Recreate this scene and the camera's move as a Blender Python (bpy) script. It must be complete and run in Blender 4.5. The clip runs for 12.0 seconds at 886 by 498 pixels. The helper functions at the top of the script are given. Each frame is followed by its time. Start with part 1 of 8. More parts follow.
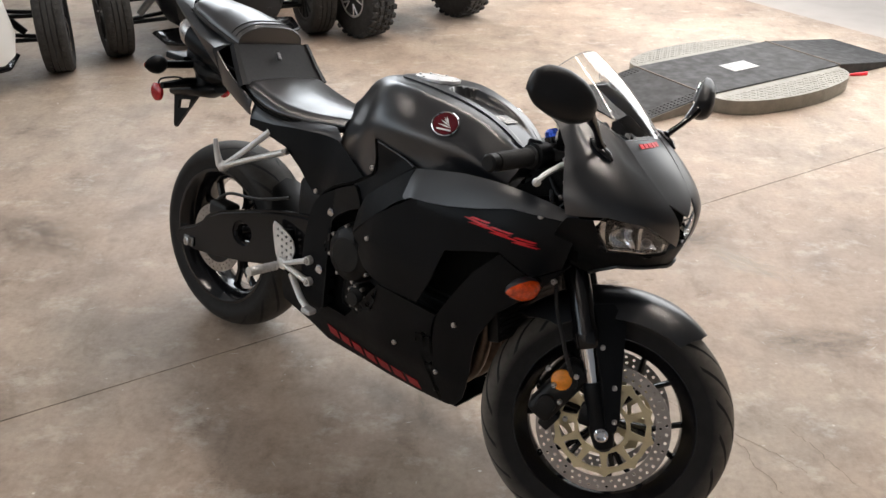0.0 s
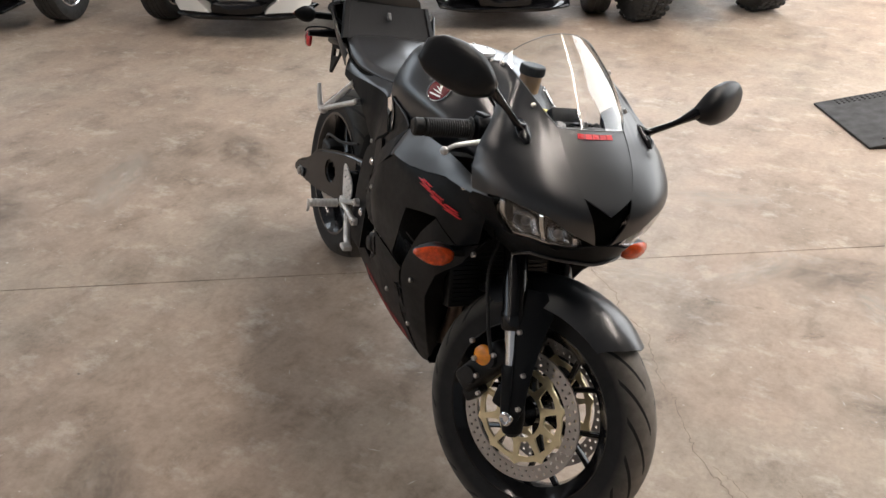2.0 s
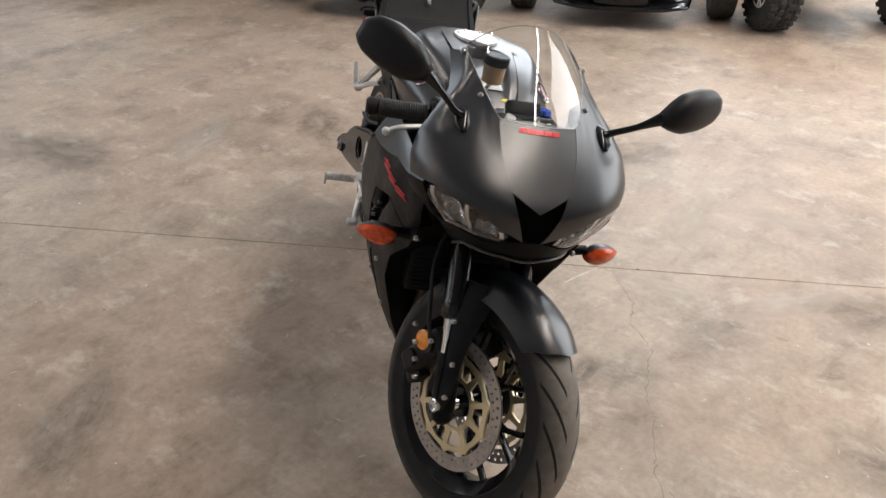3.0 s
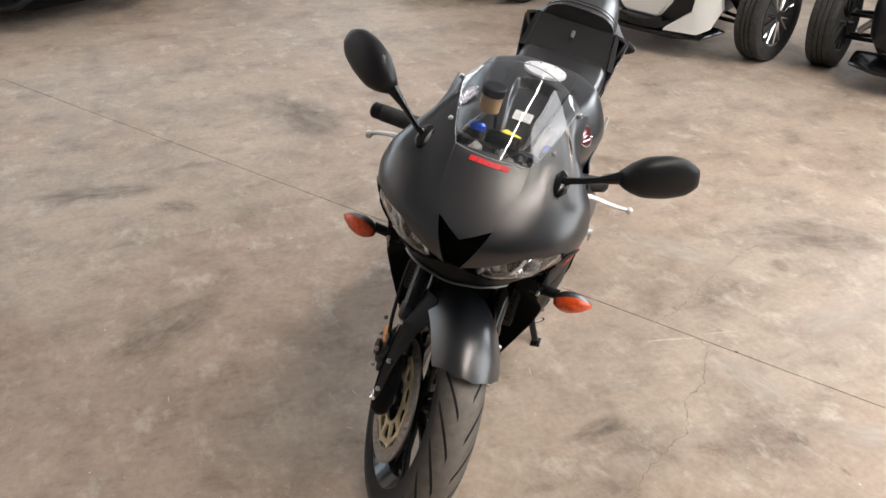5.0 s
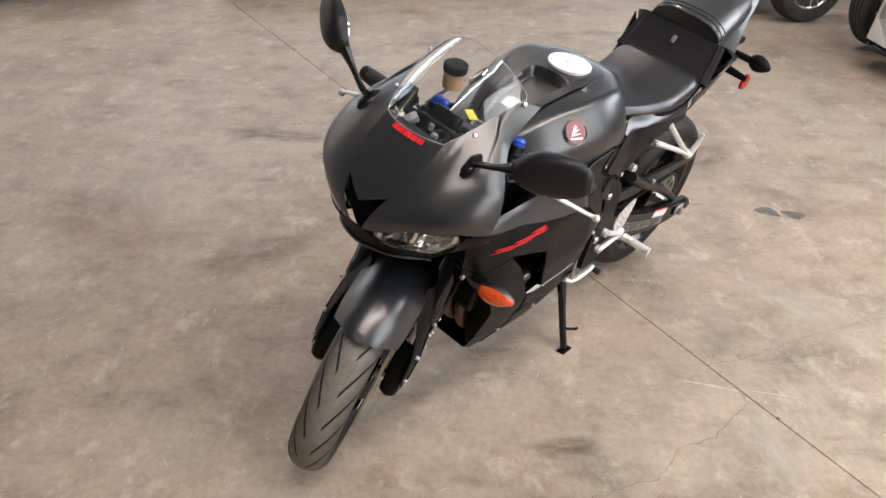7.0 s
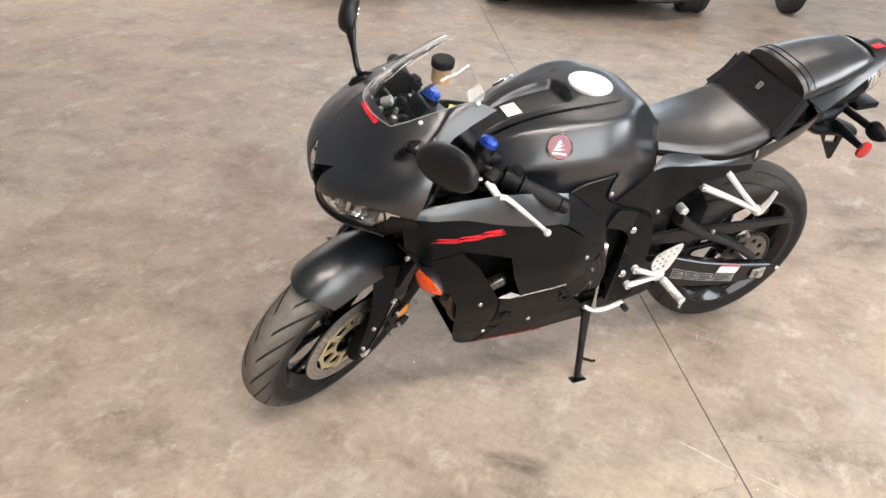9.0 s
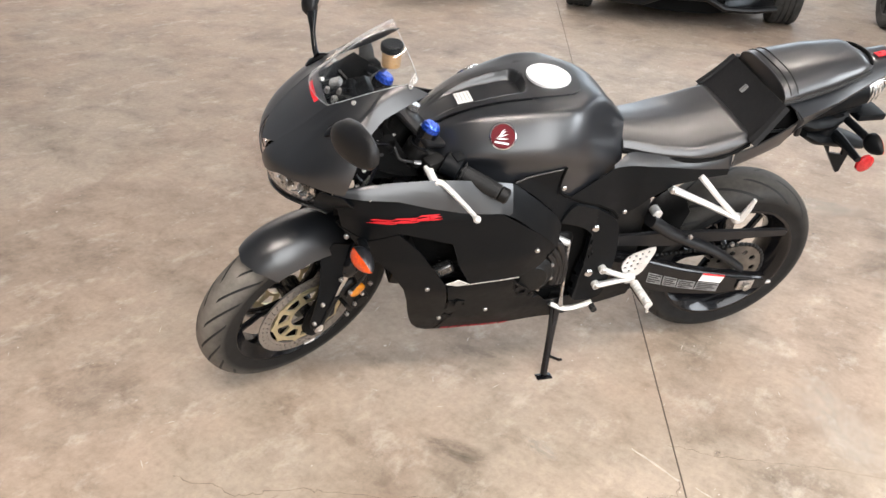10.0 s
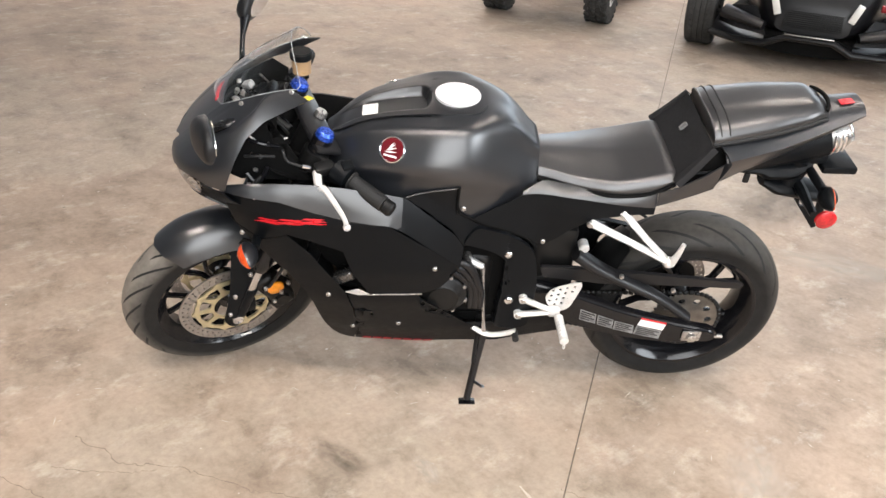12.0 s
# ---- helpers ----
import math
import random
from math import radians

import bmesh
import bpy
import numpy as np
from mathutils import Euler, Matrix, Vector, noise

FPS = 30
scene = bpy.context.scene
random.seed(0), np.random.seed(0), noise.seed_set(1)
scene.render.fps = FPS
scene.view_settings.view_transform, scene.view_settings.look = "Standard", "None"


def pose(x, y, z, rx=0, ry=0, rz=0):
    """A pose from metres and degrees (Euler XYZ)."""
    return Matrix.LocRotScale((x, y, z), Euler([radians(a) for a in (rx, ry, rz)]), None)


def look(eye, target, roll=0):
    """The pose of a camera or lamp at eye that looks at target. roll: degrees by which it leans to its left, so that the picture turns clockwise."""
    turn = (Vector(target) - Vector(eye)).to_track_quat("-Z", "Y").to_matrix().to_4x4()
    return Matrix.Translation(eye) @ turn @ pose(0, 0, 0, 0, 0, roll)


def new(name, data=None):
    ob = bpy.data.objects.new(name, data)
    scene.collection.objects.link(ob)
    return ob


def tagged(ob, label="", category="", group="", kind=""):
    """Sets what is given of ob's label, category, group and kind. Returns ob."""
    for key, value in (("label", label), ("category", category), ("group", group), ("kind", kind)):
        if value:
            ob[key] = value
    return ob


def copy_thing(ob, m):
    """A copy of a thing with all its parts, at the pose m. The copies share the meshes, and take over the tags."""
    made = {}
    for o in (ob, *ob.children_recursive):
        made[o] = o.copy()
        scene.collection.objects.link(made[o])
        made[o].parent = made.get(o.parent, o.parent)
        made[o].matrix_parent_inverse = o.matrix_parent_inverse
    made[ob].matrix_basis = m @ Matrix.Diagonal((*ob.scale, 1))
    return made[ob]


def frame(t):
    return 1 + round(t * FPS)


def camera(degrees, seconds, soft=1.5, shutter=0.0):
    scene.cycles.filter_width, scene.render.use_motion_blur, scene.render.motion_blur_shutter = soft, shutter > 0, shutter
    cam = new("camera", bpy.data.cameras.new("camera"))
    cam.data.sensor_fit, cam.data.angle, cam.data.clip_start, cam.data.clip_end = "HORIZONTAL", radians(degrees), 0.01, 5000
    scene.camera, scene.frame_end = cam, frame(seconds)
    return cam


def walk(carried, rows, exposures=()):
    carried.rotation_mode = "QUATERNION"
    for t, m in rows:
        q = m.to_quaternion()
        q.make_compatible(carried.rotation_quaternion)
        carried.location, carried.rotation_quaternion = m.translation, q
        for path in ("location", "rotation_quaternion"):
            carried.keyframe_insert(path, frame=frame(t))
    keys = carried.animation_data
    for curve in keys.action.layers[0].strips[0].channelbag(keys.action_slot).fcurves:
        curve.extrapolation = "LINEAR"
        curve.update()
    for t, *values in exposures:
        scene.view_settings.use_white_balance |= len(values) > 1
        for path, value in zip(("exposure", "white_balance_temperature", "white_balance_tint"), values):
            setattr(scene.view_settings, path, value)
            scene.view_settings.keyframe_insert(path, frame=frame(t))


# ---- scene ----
cam = camera(55.1, 12.0)
PATH = [
    (0, (0.053, 0.024, 1.634), (0.011, 1.761, 0.645), 1.1),
    (0.5, (0.302, -0.020, 1.633), (-0.008, 1.685, 0.634), -0.1),
    (1, (0.517, -0.011, 1.630), (0.047, 1.649, 0.618), -0.4),
    (1.5, (0.743, 0.087, 1.634), (0.098, 1.686, 0.621), -0.2),
    (2, (0.969, 0.169, 1.634), (0.128, 1.667, 0.609), -0.8),
    (2.5, (1.190, 0.254, 1.630), (0.201, 1.650, 0.595), 0.4),
    (2.7, (1.252, 0.317, 1.619), (0.213, 1.675, 0.582), 0.3),
    (4.3, (1.827, 0.803, 1.630), (0.320, 1.644, 0.618), -0.2),
    (4.5, (1.858, 0.865, 1.635), (0.325, 1.658, 0.623), 0.1),
    (5, (1.931, 1.058, 1.664), (0.320, 1.690, 0.661), 1.1),
    (5.5, (2.065, 1.293, 1.637), (0.379, 1.699, 0.641), 0.8),
    (6, (2.142, 1.515, 1.627), (0.422, 1.709, 0.625), 0.8),
    (6.5, (2.115, 1.725, 1.616), (0.383, 1.770, 0.616), 1.8),
    (7, (2.118, 1.917, 1.627), (0.394, 1.814, 0.618), 1.2),
    (8.8, (2.042, 2.617, 1.605), (0.433, 1.926, 0.639), 2.8),
    (9, (2.026, 2.723, 1.605), (0.457, 1.948, 0.637), 3.3),
    (9.5, (1.977, 2.933, 1.599), (0.480, 2.034, 0.622), 3.4),
    (10, (1.843, 3.111, 1.590), (0.409, 2.108, 0.622), 3.3),
    (10.5, (1.733, 3.293, 1.610), (0.371, 2.185, 0.653), 3.4),
    (11, (1.621, 3.517, 1.608), (0.374, 2.271, 0.663), 2.7),
    (11.5, (1.495, 3.592, 1.589), (0.289, 2.312, 0.637), 3.0),
    (12, (1.375, 3.646, 1.600), (0.198, 2.326, 0.667), 3.7),
]
walk(cam, [(t, look(eye, target, roll)) for t, eye, target, roll in PATH], [(0.0, -0.36), (2.7, -0.28), (4.5, -0.15), (5.5, -0.01), (6.0, -0.12), (7.0, -0.06), (9.0, 0.29), (12.0, 0.36)])

# light: daylight through the open doorway, tube lamps under the ceiling, added fill lamps
ROOM = pose(0, 0, 0, 0, 0, 33.25)
world = bpy.data.worlds.new("sky")
scene.world = world
world.use_nodes = True
wn = world.node_tree.nodes
sky = wn.new("ShaderNodeTexSky")
sky.sky_type = "NISHITA"
sky.sun_disc = False
sky.sun_elevation = radians(73)
sky.sun_rotation = radians(63)
wn["Background"].inputs["Strength"].default_value = 0.12
world.node_tree.links.new(sky.outputs["Color"], wn["Background"].inputs["Color"])

sun = new("sun", bpy.data.lights.new("sun", "SUN"))
sun.data.energy = 2.0
sun.data.angle = radians(0.5)
sun.data.color = (1.0, 0.95, 0.88)
sun.matrix_world = look((20, 12, 30), (12, 8, 0))

DOOR_U, DOOR_V0, DOOR_V1, DOOR_H = 5.68, 2.0, 6.4, 5.2
door_lamp = new("doorway_daylight", bpy.data.lights.new("doorway_daylight", "AREA"))
door_lamp.data.shape = "RECTANGLE"
door_lamp.data.size, door_lamp.data.size_y = DOOR_V1 - DOOR_V0 - 0.2, DOOR_H - 0.8
door_lamp.data.energy = 285
door_lamp.data.color = (1.0, 0.985, 0.965)
door_lamp.matrix_world = ROOM @ look((DOOR_U + 0.1, (DOOR_V0 + DOOR_V1) / 2, DOOR_H / 2 + 0.3), (0, (DOOR_V0 + DOOR_V1) / 2, DOOR_H / 2 - 0.3))

# fill lamps in added, unseen high windows, for sheen on seat and tank
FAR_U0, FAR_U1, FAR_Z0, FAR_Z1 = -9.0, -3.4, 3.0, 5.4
far_lamp = new("added_far_fill", bpy.data.lights.new("added_far_fill", "AREA"))
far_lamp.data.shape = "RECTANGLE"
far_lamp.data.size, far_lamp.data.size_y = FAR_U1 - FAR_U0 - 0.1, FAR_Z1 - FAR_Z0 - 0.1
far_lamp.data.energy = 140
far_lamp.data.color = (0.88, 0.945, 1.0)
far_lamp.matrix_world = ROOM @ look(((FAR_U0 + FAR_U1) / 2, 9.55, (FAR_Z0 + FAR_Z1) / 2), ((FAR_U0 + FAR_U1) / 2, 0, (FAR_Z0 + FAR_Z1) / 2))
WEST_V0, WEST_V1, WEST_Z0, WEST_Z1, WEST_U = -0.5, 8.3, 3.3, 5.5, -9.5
west_lamp = new("added_west_fill", bpy.data.lights.new("added_west_fill", "AREA"))
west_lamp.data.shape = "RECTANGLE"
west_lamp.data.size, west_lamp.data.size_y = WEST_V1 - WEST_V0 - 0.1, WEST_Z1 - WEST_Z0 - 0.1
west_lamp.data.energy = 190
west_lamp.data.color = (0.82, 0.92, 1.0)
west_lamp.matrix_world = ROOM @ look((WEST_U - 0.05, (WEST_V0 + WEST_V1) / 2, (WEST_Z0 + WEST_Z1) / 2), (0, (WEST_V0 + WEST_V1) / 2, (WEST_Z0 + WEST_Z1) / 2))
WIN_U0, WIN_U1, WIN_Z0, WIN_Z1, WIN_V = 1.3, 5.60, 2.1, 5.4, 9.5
north_fill_lamp = new("added_north_fill", bpy.data.lights.new("added_north_fill", "AREA"))
north_fill_lamp.data.shape = "RECTANGLE"
north_fill_lamp.data.size, north_fill_lamp.data.size_y = WIN_U1 - WIN_U0 - 0.1, WIN_Z1 - WIN_Z0 - 0.1
north_fill_lamp.data.energy = 385
north_fill_lamp.data.color = (0.92, 0.96, 1.0)
north_fill_lamp.matrix_world = ROOM @ look(((WIN_U0 + WIN_U1) / 2, WIN_V + 0.05, (WIN_Z0 + WIN_Z1) / 2), ((WIN_U0 + WIN_U1) / 2, 0, (WIN_Z0 + WIN_Z1) / 2))


# ---------------------------------------------------------------- materials
def nodes_of(name):
    m = bpy.data.materials.new(name)
    m.use_nodes = True
    t = m.node_tree
    return m, t, t.nodes["Principled BSDF"]


def node(t, kind, **values):
    n = t.nodes.new(kind)
    for key, value in values.items():
        if key in n.inputs:
            n.inputs[key].default_value = value
    return n


def coords(t, scale, kind="Object"):
    c = t.nodes.new("ShaderNodeTexCoord")
    mp = t.nodes.new("ShaderNodeMapping")
    mp.inputs["Scale"].default_value = (scale, scale, scale) if not isinstance(scale, tuple) else scale
    t.links.new(c.outputs[kind], mp.inputs["Vector"])
    return mp.outputs["Vector"]


def ramp(t, fac, stops):
    r = t.nodes.new("ShaderNodeValToRGB")
    els = r.color_ramp.elements
    while len(els) < len(stops):
        els.new(0.5)
    for e, (pos, col) in zip(els, stops):
        e.position = pos
        e.color = (*col, 1) if isinstance(col, tuple) else (col, col, col, 1)
    t.links.new(fac, r.inputs["Fac"])
    return r.outputs["Color"]


def surface(name, colour, rough=0.5, metal=0.0, vary=0.15, scale=12.0, bump=0.0, bump_scale=200.0, rough_vary=0.12, coat=0.0, spec=0.5):
    """A painted, moulded or metal surface with patchy tone, uneven gloss and fine relief."""
    m, t, b = nodes_of(name)
    v = coords(t, scale)
    big = node(t, "ShaderNodeTexNoise", Scale=1.0, Detail=4.0, Roughness=0.6)
    t.links.new(v, big.inputs["Vector"])
    lo = tuple(max(0.0, c * (1 - vary)) for c in colour)
    hi = tuple(min(1.0, c * (1 + vary)) for c in colour)
    t.links.new(ramp(t, big.outputs["Fac"], [(0.3, lo), (0.7, hi)]), b.inputs["Base Color"])
    fine = node(t, "ShaderNodeTexNoise", Scale=6.0, Detail=3.0)
    t.links.new(v, fine.inputs["Vector"])
    t.links.new(ramp(t, fine.outputs["Fac"], [(0.3, max(0.02, rough - rough_vary)), (0.7, min(1.0, rough + rough_vary))]), b.inputs["Roughness"])
    b.inputs["Metallic"].default_value = metal
    b.inputs["Coat Weight"].default_value = coat
    b.inputs["Coat Roughness"].default_value = 0.08
    b.inputs["Specular IOR Level"].default_value = spec
    if bump:
        grain = node(t, "ShaderNodeTexNoise", Scale=bump_scale / scale, Detail=2.0)
        t.links.new(v, grain.inputs["Vector"])
        bp = node(t, "ShaderNodeBump", Strength=bump, Distance=0.002)
        t.links.new(grain.outputs["Fac"], bp.inputs["Height"])
        t.links.new(bp.outputs["Normal"], b.inputs["Normal"])
    return m


def concrete():
    m, t, b = nodes_of("worn_concrete")
    v = coords(t, 1.0)
    big = node(t, "ShaderNodeTexNoise", Scale=0.55, Detail=7.0, Roughness=0.62, Distortion=0.1)
    mid = node(t, "ShaderNodeTexNoise", Scale=2.9, Detail=9.0, Roughness=0.70, Distortion=0.12)
    grain = node(t, "ShaderNodeTexNoise", Scale=46.0, Detail=6.0, Roughness=0.75)
    for n in (big, mid, grain):
        t.links.new(v, n.inputs["Vector"])
    c1 = ramp(t, big.outputs["Fac"], [(0.30, (0.292, 0.232, 0.184)), (0.46, (0.425, 0.332, 0.261)), (0.56, (0.424, 0.352, 0.283)), (0.72, (0.540, 0.440, 0.353))])
    c2 = ramp(t, mid.outputs["Fac"], [(0.32, (0.52, 0.505, 0.49)), (0.43, (0.80, 0.79, 0.78)), (0.53, (0.98, 0.98, 0.98)), (0.66, (1.0, 1.0, 1.0)), (0.78, (1.0, 1.0, 1.0))])
    c3 = ramp(t, grain.outputs["Fac"], [(0.3, 0.80), (0.5, 0.98), (0.7, 1.12)])
    mul = t.nodes.new("ShaderNodeMixRGB")
    mul.blend_type = "MULTIPLY"
    mul.inputs["Fac"].default_value = 0.9
    t.links.new(c1, mul.inputs["Color1"])
    t.links.new(c2, mul.inputs["Color2"])
    mul2 = t.nodes.new("ShaderNodeMixRGB")
    mul2.blend_type = "MULTIPLY"
    mul2.inputs["Fac"].default_value = 0.9
    t.links.new(mul.outputs["Color"], mul2.inputs["Color1"])
    t.links.new(c3, mul2.inputs["Color2"])
    # smudges of a hand's breadth, drawn out a little
    smear = node(t, "ShaderNodeTexNoise", Scale=8.0, Detail=7.0, Roughness=0.72, Distortion=0.15)
    t.links.new(coords(t, (1.0, 0.55, 1.0)), smear.inputs["Vector"])
    mul3 = t.nodes.new("ShaderNodeMixRGB")
    mul3.blend_type = "MULTIPLY"
    mul3.inputs["Fac"].default_value = 0.85
    t.links.new(mul2.outputs["Color"], mul3.inputs["Color1"])
    t.links.new(ramp(t, smear.outputs["Fac"], [(0.30, (0.60, 0.58, 0.56)), (0.44, (0.90, 0.90, 0.89)), (0.6, (1.0, 1.0, 1.0)), (0.75, (1.0, 1.0, 1.0))]), mul3.inputs["Color2"])
    mul2 = mul3
    # pale worn patches
    wear = node(t, "ShaderNodeTexNoise", Scale=6.5, Detail=8.0, Roughness=0.74)
    t.links.new(coords(t, (0.8, 1.1, 1.0)), wear.inputs["Vector"])
    mul4 = t.nodes.new("ShaderNodeMixRGB")
    mul4.inputs["Color2"].default_value = (0.56, 0.50, 0.43, 1)
    t.links.new(ramp(t, wear.outputs["Fac"], [(0.54, 0.0), (0.66, 0.55), (0.8, 0.75)]), mul4.inputs["Fac"])
    t.links.new(mul2.outputs["Color"], mul4.inputs["Color1"])
    mul2 = mul4
    # scattered dark oil spots and pale flecks
    cell = node(t, "ShaderNodeTexVoronoi", Scale=2.6, Randomness=1.0)
    t.links.new(v, cell.inputs["Vector"])
    spot = ramp(t, cell.outputs["Distance"], [(0.0, 1.0), (0.03, 0.75), (0.085, 0.0)])
    mix = t.nodes.new("ShaderNodeMixRGB")
    mix.inputs["Color2"].default_value = (0.13, 0.11, 0.09, 1)
    sp = node(t, "ShaderNodeMath")
    sp.operation = "MULTIPLY"
    sp.inputs[1].default_value = 0.45
    t.links.new(spot, sp.inputs[0])
    t.links.new(sp.outputs[0], mix.inputs["Fac"])
    t.links.new(mul2.outputs["Color"], mix.inputs["Color1"])
    fleck = node(t, "ShaderNodeTexVoronoi", Scale=8.0, Randomness=1.0)
    vv = coords(t, (1.0, 2.2, 1.0))
    t.links.new(vv, fleck.inputs["Vector"])
    fk = ramp(t, fleck.outputs["Distance"], [(0.0, 0.7), (0.03, 0.5), (0.05, 0.0)])
    mix2 = t.nodes.new("ShaderNodeMixRGB")
    mix2.inputs["Color2"].default_value = (0.58, 0.53, 0.47, 1)
    t.links.new(fk, mix2.inputs["Fac"])
    t.links.new(mix.outputs["Color"], mix2.inputs["Color1"])
    # sparse white chips and black specks: only some of the cells bear one
    last = mix2
    for cells, size, rare, colour in ((7.0, 0.045, 0.70, (0.86, 0.82, 0.76, 1)), (4.3, 0.040, 0.72, (0.05, 0.042, 0.035, 1)), (15.0, 0.060, 0.80, (0.80, 0.75, 0.68, 1))):
        dots = node(t, "ShaderNodeTexVoronoi", Scale=cells, Randomness=1.0)
        t.links.new(coords(t, (1.0, 1.3, 1.0)), dots.inputs["Vector"])
        rgb = t.nodes.new("ShaderNodeSeparateColor")
        t.links.new(dots.outputs["Color"], rgb.inputs["Color"])
        some = node(t, "ShaderNodeMath")
        some.operation = "GREATER_THAN"
        some.inputs[1].default_value = rare
        t.links.new(rgb.outputs["Red"], some.inputs[0])
        both_ = node(t, "ShaderNodeMath")
        both_.operation = "MULTIPLY"
        t.links.new(some.outputs[0], both_.inputs[0])
        t.links.new(ramp(t, dots.outputs["Distance"], [(0.0, 0.85), (size * 0.6, 0.6), (size, 0.0)]), both_.inputs[1])
        chip = t.nodes.new("ShaderNodeMixRGB")
        chip.inputs["Color2"].default_value = colour
        t.links.new(both_.outputs[0], chip.inputs["Fac"])
        t.links.new(last.outputs["Color"], chip.inputs["Color1"])
        last = chip
    t.links.new(last.outputs["Color"], b.inputs["Base Color"])
    t.links.new(ramp(t, mid.outputs["Fac"], [(0.3, 0.42), (0.7, 0.62)]), b.inputs["Roughness"])
    b.inputs["Specular IOR Level"].default_value = 0.35
    bp = node(t, "ShaderNodeBump", Strength=0.25, Distance=0.003)
    t.links.new(grain.outputs["Fac"], bp.inputs["Height"])
    t.links.new(bp.outputs["Normal"], b.inputs["Normal"])
    return m


def tyre_rubber(name, repeats, worn):
    """Rubber with swept tread cuts: the first UV runs round the tyre, the second across the tread."""
    m, t, b = nodes_of(name)
    uv = t.nodes.new("ShaderNodeUVMap")
    sep = t.nodes.new("ShaderNodeSeparateXYZ")
    t.links.new(uv.outputs["UV"], sep.inputs[0])

    def op(kind, a, c=None):
        n = t.nodes.new("ShaderNodeMath")
        n.operation = kind
        for slot, value in enumerate((a, c)):
            if value is None:
                continue
            if isinstance(value, (int, float)):
                n.inputs[slot].default_value = value
            else:
                t.links.new(value, n.inputs[slot])
        return n.outputs[0]

    across = op("SUBTRACT", sep.outputs["Y"], 0.5)
    side = op("MULTIPLY", op("ABSOLUTE", across), 2.0)
    half = op("MULTIPLY", op("SIGN", across), 0.25)
    bend = op("MULTIPLY", op("POWER", side, 0.7), 2.6)
    run = op("FRACT", op("ADD", op("SUBTRACT", op("MULTIPLY", sep.outputs["X"], repeats), bend), op("ADD", half, 10.0)))
    dist = op("ABSOLUTE", op("SUBTRACT", run, 0.5))
    width = op("LESS_THAN", dist, 0.085)
    inner = op("GREATER_THAN", side, 0.12)
    outer = op("LESS_THAN", side, 0.66)
    cut = op("MULTIPLY", op("MULTIPLY", width, inner), outer)
    v = coords(t, 30.0)
    dust = node(t, "ShaderNodeTexNoise", Scale=1.0, Detail=6.0, Roughness=0.7)
    t.links.new(v, dust.inputs["Vector"])
    tread = ramp(t, dust.outputs["Fac"], [(0.3, tuple(c * 0.75 for c in worn)), (0.7, tuple(c * 1.25 for c in worn))])
    wall = ramp(t, dust.outputs["Fac"], [(0.3, (0.008, 0.008, 0.008)), (0.7, (0.016, 0.016, 0.016))])
    # dust lies on the crown and fades towards the shoulders
    zone = ramp(t, side, [(0.20, 1.0), (0.52, 0.50), (0.80, 0.0)])
    mix = t.nodes.new("ShaderNodeMixRGB")
    t.links.new(zone, mix.inputs["Fac"])
    t.links.new(wall, mix.inputs["Color1"])
    t.links.new(tread, mix.inputs["Color2"])
    mix2 = t.nodes.new("ShaderNodeMixRGB")
    mix2.inputs["Color2"].default_value = (0.012, 0.012, 0.012, 1)
    t.links.new(cut, mix2.inputs["Fac"])
    t.links.new(mix.outputs["Color"], mix2.inputs["Color1"])
    t.links.new(mix2.outputs["Color"], b.inputs["Base Color"])
    b.inputs["Roughness"].default_value = 0.58
    b.inputs["Specular IOR Level"].default_value = 0.22
    bp = node(t, "ShaderNodeBump", Strength=0.9, Distance=0.004)
    bp.invert = True
    t.links.new(cut, bp.inputs["Height"])
    bp2 = node(t, "ShaderNodeBump", Strength=0.2, Distance=0.001)
    t.links.new(dust.outputs["Fac"], bp2.inputs["Height"])
    t.links.new(bp.outputs["Normal"], bp2.inputs["Normal"])
    t.links.new(bp2.outputs["Normal"], b.inputs["Normal"])
    return m


def clear(name, tint, rough=0.02, alpha=1.0):
    m, t, b = nodes_of(name)
    b.inputs["Base Color"].default_value = (*tint, 1)
    b.inputs["Transmission Weight"].default_value = alpha
    b.inputs["Roughness"].default_value = rough
    b.inputs["IOR"].default_value = 1.45
    v = coords(t, 40.0)
    n = node(t, "ShaderNodeTexNoise", Scale=1.0, Detail=3.0)
    t.links.new(v, n.inputs["Vector"])
    t.links.new(ramp(t, n.outputs["Fac"], [(0.4, rough), (0.75, rough * 2)]), b.inputs["Roughness"])
    return m


def glow(name, colour, strength):
    m, t, b = nodes_of(name)
    b.inputs["Emission Color"].default_value = (*colour, 1)
    b.inputs["Emission Strength"].default_value = strength
    b.inputs["Base Color"].default_value = (*colour, 1)
    return m


